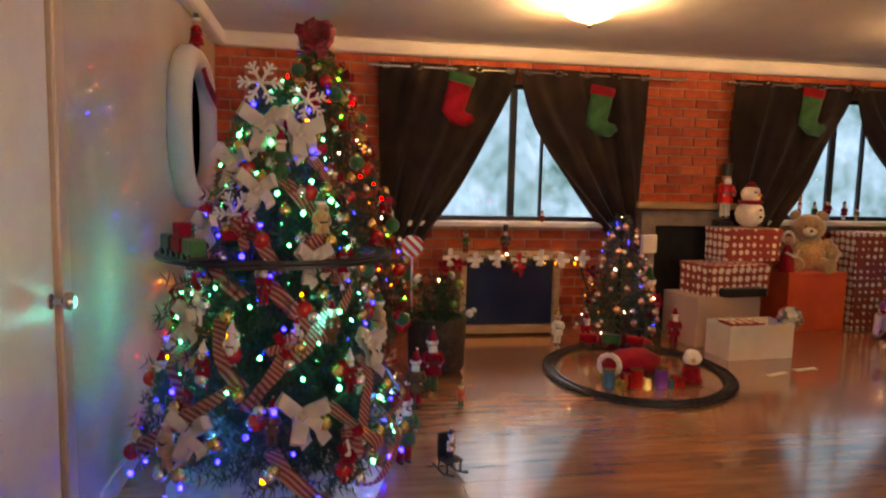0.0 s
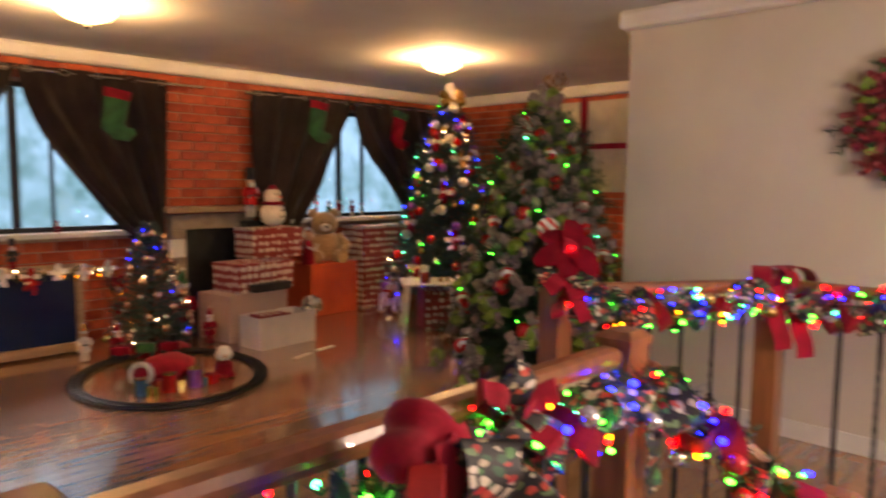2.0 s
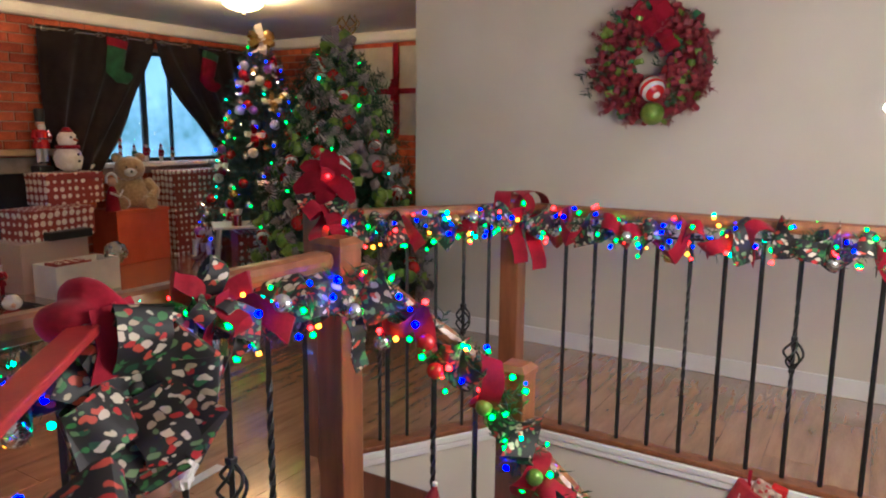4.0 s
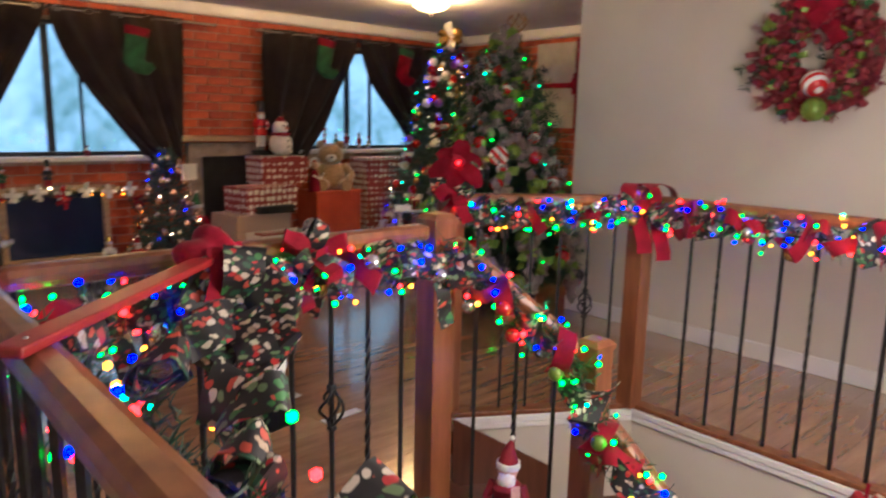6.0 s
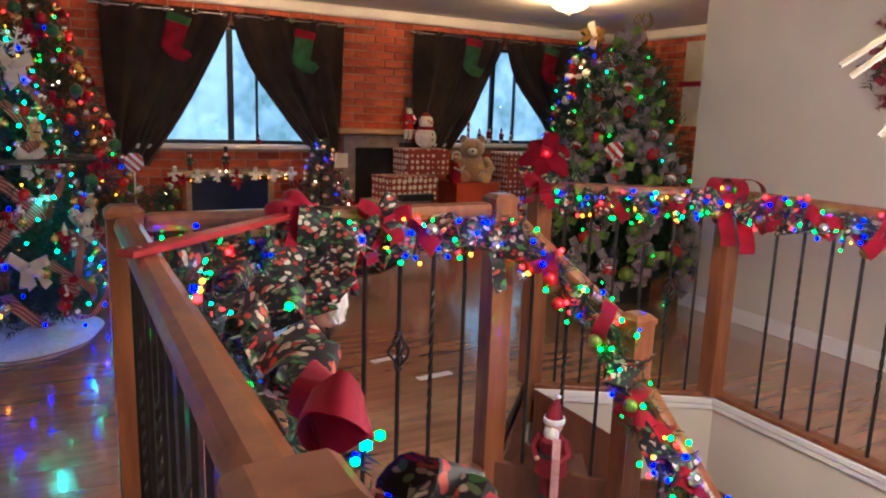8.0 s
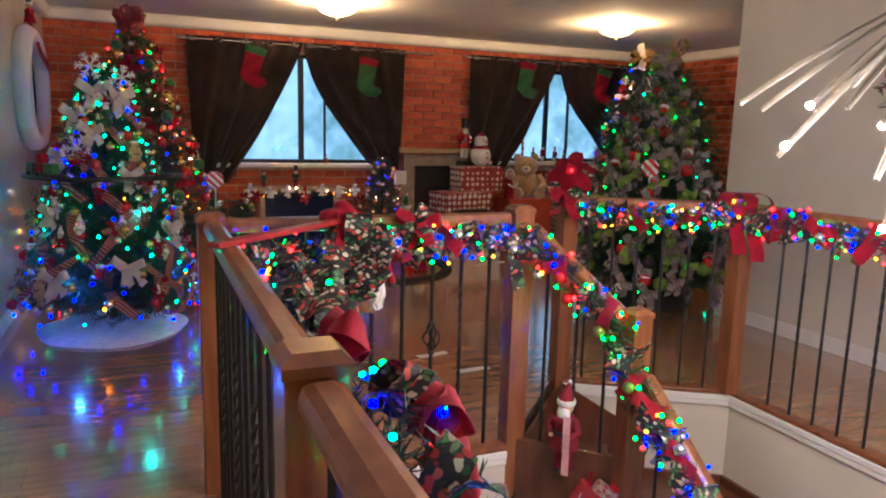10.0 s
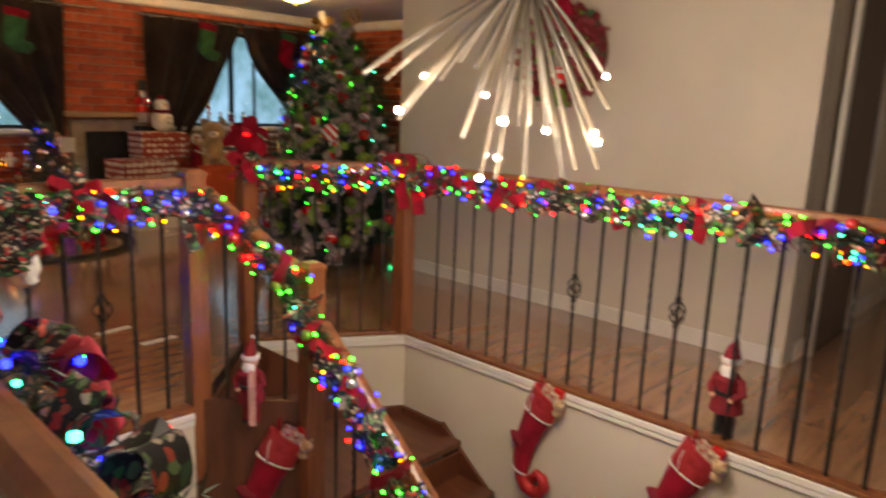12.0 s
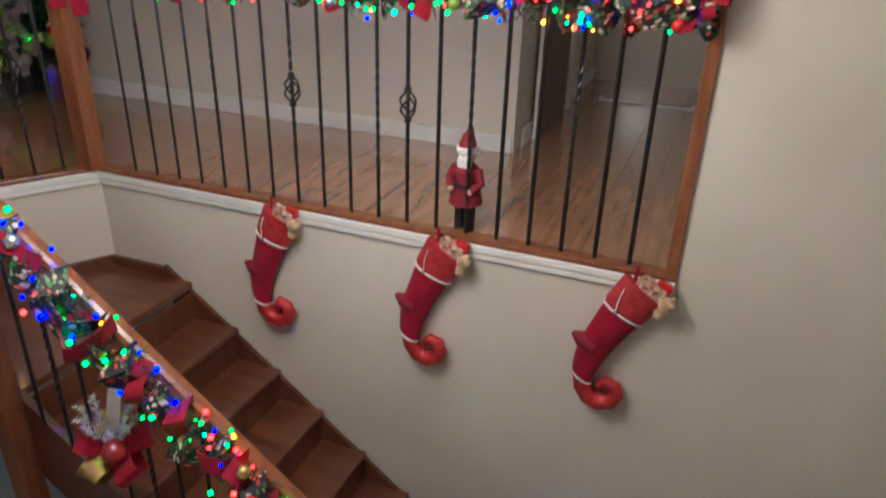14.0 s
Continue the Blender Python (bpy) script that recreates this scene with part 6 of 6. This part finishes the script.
bow(Matrix.Translation((RIGHT_X - 0.05, 4.94, 1.74)) @ Matrix.Rotation(radians(-90), 4, "Y") @ Matrix.Rotation(radians(90), 4, "Z"), 0.12, [RED], 4, 2, "dark red bow on the wall panels", seed=91)

# ---- ornaments of the first tree ----
x, y, h, r = T1
skirt = thing("tree_skirt", (x, y, 0), "white plush tree skirt spread on the floor", "tree skirt")
bm = lathe([(0.06, 0.075), (0.20, 0.058), (0.34, 0.040), (0.43, 0.022), (0.45, 0.004)], seg=40)
for v in bm.verts:
    a = math.atan2(v.co.y, v.co.x)
    f = math.hypot(v.co.x, v.co.y) / 0.45
    v.co.x *= 1 + 0.05 * math.sin(5 * a) * f
    v.co.y *= 1 + 0.05 * math.sin(4 * a + 1) * f
    v.co.z += 0.012 * math.sin(9 * a) * f * (1 - f) * 4
part("cloth", bm, FLUFF, skirt, smooth=True)
TREECREAM = surface("cream_tree_ribbon", (0.54, 0.47, 0.41), (0.72, 0.66, 0.59), 0.8, scale=12, bump=0.2)
for k, (u, da, sz, mats) in enumerate(((0.88, -1.85, 0.12, [TREECREAM, TREECREAM]), (0.86, -1.05, 0.13, [TREECREAM, TREECREAM]), (0.78, -2.35, 0.115, [TREECREAM]), (0.20, -1.35, 0.115, [TREECREAM]), (0.55, -1.15, 0.10, [TREECREAM]), (0.72, -1.8, 0.10, [TREECREAM, TREECREAM]), (0.16, -2.15, 0.11, [TREECREAM]), (0.40, -2.4, 0.10, [TREECREAM]), (0.33, -0.6, 0.11, [TREECREAM]), (0.62, -2.5, 0.10, [TREECREAM]))):
    p = on_tree(x, y, h, r, u, da, 1.04)
    bow(facing(p, da, 75, 0.4), sz * 0.9, mats, 3, 2, "soft white ribbon bow on the tree", seed=100 + k, tail=1.25, wide=0.5, group="white tree bows")
rg = random.Random(52)
for k in range(26):
    # short lengths tucked in at both ends, arching between
    u0, a0 = 0.90 - 0.80 * (k + 0.5) / 26, -3.0 + 3.2 * ((k * 0.618034) % 1.0)
    lean, drop = rg.choice((-1, 1)) * rg.uniform(0.25, 0.75), rg.uniform(0.10, 0.20)
    pts, ac = [], []
    for q in range(13):
        f = q / 12
        a = a0 + lean * f
        pts.append(on_tree(x, y, h, r, max(u0 - drop * f, 0.01), a, 0.90 + 0.17 * math.sin(math.pi * f) ** 0.7 + 0.03 * math.sin(9 * f + k)))
        ac.append(Vector((-math.sin(a), math.cos(a), 0.7 * lean + 0.4 * math.sin(5 * f + k))))
    t = thing("tree_ribbon", (0, 0, 0), "red and cream checked ribbon tucked into the tree", "ribbon", "tree ribbons")
    part("band", strip(pts, 0.056, ac), PLAID, t, smooth=True)
hang(bauble_kind(REDGLOSS, 0.034, "glossy red bauble hanging on the tree", "baubles of the first tree"), [Matrix.Translation(p) for p, a, u in front(T1, 18, 1, span=SOUTH)])
hang(bauble_kind(SILVER, 0.026, "silver bauble hanging on the tree", "baubles of the first tree"), [Matrix.Translation(p) for p, a, u in front(T1, 44, 2, span=SOUTH)])
hang(bauble_kind(GOLD, 0.028, "gold bauble hanging on the tree", "baubles of the first tree"), [Matrix.Translation(p) for p, a, u in front(T1, 40, 3, span=SOUTH)])


def snowflake(m, s):
    t = thing("snowflake", m, "white glitter snowflake ornament on the tree", "snowflake", "snowflakes")
    bm = bmesh.new()
    for k in range(6):
        a = k * math.pi / 3
        d, w = Vector((math.cos(a), math.sin(a), 0)), Vector((-math.sin(a), math.cos(a), 0))
        tube([(0, 0, 0), d * s], s * 0.07, bm, 6)
        for f in (0.45, 0.72):
            for sg in (-1, 1):
                tube([d * s * f, d * s * (f + 0.22) + w * sg * s * 0.25], s * 0.06, bm, 5)
    part("flake", bm, FLUFF, t)


snowflake(facing(Vector((0.35, 3.62, 1.66)), -1.6, 80), 0.085)
snowflake(facing(Vector((0.52, 3.62, 1.60)), -1.5, 80, 0.3), 0.075)
snowflake(facing(on_tree(x, y, h, r, 0.66, -2.1, 1.1), -2.1, 80), 0.09)
for k, (u, a, cm, hm) in enumerate(((0.44, -2.35, FLUFF, RED), (0.40, -1.0, BROWN, RED), (0.36, -1.9, FLUFF, CARD), (0.28, -0.9, RED, FLUFF), (0.50, -1.65, RED, GREENFELT), (0.52, -0.7, CARD, RED))):
    p = on_tree(x, y, h, r, u, a, 1.05)
    figure("small plush snowman ornament in a cap on the tree", p.x, p.y, p.z - 0.08, 0.17, cm, cm, hm, FLUFF, math.degrees(a) + 90, group="plush tree ornaments", name="plush_ornament")
for k, (p, a, u) in enumerate(front(T1, 18, 41, us=(0.04, 0.80), out=(0.98, 1.06), span=SOUTH)):
    cm, hm = ((FLUFF, RED), (RED, FLUFF), (TEDDY, GREENFELT), (CARD, RED), (BROWN, RED), (GREENFELT, RED))[k % 6]
    figure(("white", "red", "honey", "cream", "brown", "green")[k % 6] + " plush figure ornament in a cap on the tree", p.x, p.y, p.z - 0.08, 0.13 + 0.05 * (k % 3), cm, cm, hm, FLUFF if k % 2 else None, math.degrees(a) + 90, group="plush tree ornaments", name="plush_ornament")
for k, (p, a, u) in enumerate(front(T1, 9, 43, us=(0.05, 0.75), span=SOUTH)):
    bow(facing(p, a, 75, 0.5 * k), 0.07, [RED, PLAID], 4, 2, "small red and checked ribbon bow on the tree", seed=300 + k, tail=1.1, group="red tree bows")
# a toy railway shelf ringing the tree at mid height
rt = thing("tree_railway", (x, y, 1.0), "black toy railway ring fixed round the tree", "toy railway")
ring = [Vector((0.42 * math.cos(a), 0.42 * math.sin(a), 0)) for a in np.linspace(0, 2 * math.pi, 61)]
part("track_bed", strip(ring, 0.09, [p.normalized() for p in ring], thick=0.007), BLACK, rt)
for f in (0.94, 1.06):
    part("rail", tube([p * f + Vector((0, 0, 0.012)) for p in ring], 0.005, seg=5), BLACK, rt)
for k in range(4):
    a = k * math.pi / 2 + 0.5
    part("bracket", tube([(0, 0, -0.06), (0.40 * math.cos(a), 0.40 * math.sin(a), -0.006)], 0.009, seg=6), BLACK, rt)
en = thing("toy_train", (x - 0.37, y - 0.20, 1.018, 0, 0, -60), "small red and black toy train on the tree railway", "toy train")
for k in range(3):
    c = part("wagon", bx((0.11 * k, 0.0, 0.045), (0.095, 0.055, 0.06), 0.008), (BLACK, RED, GREENFELT)[k], en)
    for sx in (-0.03, 0.03):
        part("wheel", tube([(0.11 * k + sx, -0.032, 0.012), (0.11 * k + sx, 0.032, 0.012)], 0.014, seg=10), BLACK, c)
part("cab", bx((0.11, 0, 0.10), (0.06, 0.05, 0.05), 0.006), RED, en)

# ---- ornaments of the other trees ----
x, y, h, r = T2
bow(facing(Vector((x, y - 0.06, 2.20)), -1.5, 70), 0.14, [MESHRED], 9, 3, "large red mesh bow at the tall tree's top", seed=120, tail=1.2, wide=0.5)
for mt, rr2, nn, sd, lb in ((REDGLOSS, 0.045, 22, 4, "glossy red"), (GOLD, 0.042, 20, 5, "gold"), (GREENFELT, 0.05, 14, 6, "dark green"), (SILVER, 0.03, 16, 7, "silver")):
    hang(bauble_kind(mt, rr2, lb + " bauble hanging on the tall tree", "baubles of the second tree"), [Matrix.Translation(p) for p, a, u in front(T2, nn, sd, span=(-2.4, 0.6))])
for k, (p, a, u) in enumerate(front(T2, 12, 8, span=(-2.2, 0.5))):
    bow(facing(p, a, 75), 0.11, [RED] if k % 3 else [MESHRED, GOLD], 4, 2, "dark red ribbon bow on the tall tree", seed=130 + k, group="red tree bows")
x, y, h, r = T3
for mt, rr2, nn, sd, lb in ((REDGLOSS, 0.05, 20, 14, "glossy red"), (GOLD, 0.04, 8, 15, "gold"), (SILVER, 0.04, 30, 16, "silver"), (PURPLE, 0.045, 10, 17, "purple"), (FLUFF, 0.05, 14, 18, "white plush")):
    hang(bauble_kind(mt, rr2, lb + " bauble hanging on the corner tree", "baubles of the corner tree"), [Matrix.Translation(p) for p, a, u in front(T3, nn, sd, span=(-3.6, -0.6))])
for k, (p, a, u) in enumerate(front(T3, 12, 19, span=(-3.4, -0.9))):
    bow(facing(p, a, 75), 0.11, [TREECREAM, GOLD] if k % 3 == 0 else [FLUFF, RED], 4, 2, "red and cream ribbon bow on the corner tree", seed=150 + k, group="corner tree bows")
bow(facing(Vector((x, y - 0.05, 2.20)), -2.2, 60), 0.16, [GOLD, GOLD, FLUFF], 7, 2, "gold ribbon bow at the corner tree's top", seed=165)
x, y, h, r = T4
WEST = (-3.9, -1.2)
for k, (p, a, u) in enumerate(front(T4, 62, 24, us=(0.0, 0.95), span=WEST)):
    bow(facing(p, a, 75), 0.10, [BWSTRIPE] if k % 3 != 2 else [LIME, BWSTRIPE], 3, 2, "black and white striped ribbon loops on the tree" if k % 3 != 2 else "lime ribbon loops on the tree", seed=200 + k, group="striped tree bows", wide=0.55)
for mt, rr2, nn, sd, lb in ((LIME, 0.055, 22, 25, "lime green"), (REDGLOSS, 0.05, 18, 26, "glossy red"), (CANDY, 0.045, 16, 27, "red and white candy"), (BLACK, 0.05, 8, 28, "black")):
    hang(bauble_kind(mt, rr2, lb + " bauble hanging on the ribbon tree", "baubles of the ribbon tree"), [Matrix.Translation(p) for p, a, u in front(T4, nn, sd, span=WEST)])
bow(facing(Vector((x - 0.04, y - 0.05, 1.86)), -2.5, 60), 0.13, [BWSTRIPE, LIME, BWSTRIPE], 7, 2, "striped and lime bow at the ribbon tree's top", seed=240)
cur = thing("curly_twigs", (x + 0.08, y - 0.04, 1.80), "gold glitter curly twigs at the tree top", "decoration")
for k in range(7):
    a = k * 0.9
    pts = [Vector((0.05 * math.cos(a) * q / 5 + 0.03 * math.sin(q * 1.9 + k), 0.05 * math.sin(a) * q / 5 + 0.03 * math.cos(q * 1.9 + k), 0.045 * q)) for q in range(7)]
    part("twig", tube(pts, 0.005, seg=5), GOLD, cur)
for k, (u, a) in enumerate(((0.93, -3.3), (0.55, -2.4))):
    p = on_tree(x, y, h, r, u, a, 1.25)
    t = thing("lollipop", facing(p, a, 85), "red and white swirl lollipop in the tree", "decoration", "tree lollipops")
    part("sweet", tube([(0, 0, -0.01), (0, 0, 0.012)], 0.065, seg=20), CANDY, t)
    part("stick", tube([(0, -0.06, 0), (0, -0.22, -0.02)], 0.006, seg=6), CARD, t)
lowl = thing("dark_basket", (T4[0], T4[1], 0), "black skirt basket around the ribbon tree's foot", "tree skirt")
part("skirt", lathe([(0.30, 0.0), (0.31, 0.10), (0.26, 0.22), (0.24, 0.22), (0.10, 0.20)], seg=24), BLACK, lowl, smooth=True)
hang(bauble_kind(PINKGOLD, 0.034, "rose gold bauble hanging on the small tree", "baubles of the small tree"), [Matrix.Translation(p) for p, a, u in front(T5, 26, 34, span=(-3.3, 0.2))])
hang(bauble_kind(SILVER, 0.024, "silver bauble hanging on the small tree", "baubles of the small tree"), [Matrix.Translation(p) for p, a, u in front(T5, 16, 35, span=(-3.3, 0.2))])
gift("flat red gift tag hanging on the small tree", (3.12, 5.96, 0.76), (0.13, 0.02, 0.13), REDGLOSS, 15, CARD, name="gift_tag", group="")
bs = thing("tree_skirt", (T5[0], T5[1], 0), "red cloth gathered round the small tree's foot", "tree skirt")
part("cloth", lathe([(0.08, 0.05), (0.2, 0.04), (0.28, 0.015), (0.29, 0.002)], seg=28), RED, bs, smooth=True)

# ---- floor planks and bricks ----
REGIONS = [[(LEFT_X, -3.3), (0.86, -3.3), (0.86, 1.40), (LEFT_X, 1.40)], [(LEFT_X, 2.08), (RIGHT_X, 2.08), (RIGHT_X, BRICK_Y), (LEFT_X, BRICK_Y)],
           [(LEFT_X, 1.40), (2.05, 1.40), (2.70, 2.08), (LEFT_X, 2.08)], [(2.70, 2.08), (3.49, 1.57), (HALL_X, 1.57), (HALL_X, 2.08)],
           [(3.50, -3.3), (HALL_X, -3.3), (HALL_X, 1.57), (3.50, 1.57)], [(HALL_X, -3.3), (RIGHT_X, -3.3), (RIGHT_X, -0.2), (HALL_X, -0.2)]]
floor = tagged(new("floor"), "honey brown laminate plank floor, softly shining", "floor", kind="structure")
for i, reg in enumerate(REGIONS):
    part("underlay", prism(reg, -0.20, -0.009), UNDER, floor)
rg = random.Random(9)
PW, PL = 0.19, 1.28
row = 0
yy = -3.3
while yy < BRICK_Y:
    xx = LEFT_X - rg.random() * PL
    while xx < RIGHT_X:
        quad = [(xx + 0.0008, yy + 0.0008), (xx + PL - 0.0008, yy + 0.0008), (xx + PL - 0.0008, yy + PW - 0.0008), (xx + 0.0008, yy + PW - 0.0008)]
        for reg in REGIONS:
            poly = clip(quad, reg)
            if len(poly) > 2 and max(p[0] for p in poly) - min(p[0] for p in poly) > 0.01 and max(p[1] for p in poly) - min(p[1] for p in poly) > 0.005:
                part("plank", prism(poly, -0.008, 0.0), FLOOR, floor)
        xx += PL
    yy += PW

BL, BH, JT = 0.230, 0.076, 0.010


def brick_shape(w, h, d=0.012):
    bm = bmesh.new()
    e = 0.004
    rings = [[bm.verts.new((sx * (w / 2 - k), y, sz * (h / 2 - k))) for sx, sz in ((-1, -1), (1, -1), (1, 1), (-1, 1))] for k, y in ((0, 0.010), (0, 0.004 - d + 0.008), (e, -d + 0.008))]
    for a, b in zip(rings, rings[1:]):
        for k in range(4):
            bm.faces.new((a[k], a[(k + 1) % 4], b[(k + 1) % 4], b[k]))
    bm.faces.new(rings[-1])
    return bm


def lay(wall, a, b, wins, near):
    """Courses of bricks on a wall: single ones in the near stretch, the rest joined."""
    meshes, vs, fs = {}, [], []
    rg = random.Random(4)
    course, z = 0, 0.0
    while z + BH <= CEIL:
        x = a - (0.12 if course % 2 else 0.0)
        while x < b:
            x0, x1 = max(x, a), min(x + BL, b)
            pieces = [(x0, x1)]
            for w0, w1, z0, z1 in wins:
                if z + BH > z0 - 0.04 and z < z1:
                    nxt = []
                    for p, q in pieces:
                        if q <= w0 or p >= w1:
                            nxt.append((p, q))
                        else:
                            nxt += [s for s in ((p, w0), (w1, q)) if s[1] - s[0] > 0.02]
                    pieces = nxt
            for p, q in pieces:
                if q - p < 0.02:
                    continue
                w, c = round(q - p, 2), ((p + q) / 2, rg.uniform(-0.0015, 0.0015), z + BH / 2)
                if near(c):
                    if w not in meshes:
                        bm = brick_shape(w - 0.001, BH)
                        me = bpy.data.meshes.new("brick")
                        bm.to_mesh(me)
                        bm.free()
                        me.materials.append(BRICK)
                        meshes[w] = me
                    ob = new("brick", meshes[w])
                    ob.parent, ob.location = wall, c
                else:
                    bm = brick_shape(q - p, BH)
                    k = len(vs)
                    bm.verts.index_update()
                    vs += [(v.co + Vector(c))[:] for v in bm.verts]
                    fs += [[v.index + k for v in f.verts] for f in bm.faces]
                    bm.free()
            x += BL + JT
        z += BH + JT
        course += 1
    tagged(raw("bricks", vs, fs, BRICK, wall), kind="stuff")


lay(NORTH, LEFT_X, RIGHT_X, WINDOWS, lambda c: 3.2 < c[0] < 4.5 or (1.3 < c[0] < 3.2 and c[2] < 0.95 and c[2] > 0.45))
lay(EAST, -BRICK_Y, -2.9, [], lambda c: False)
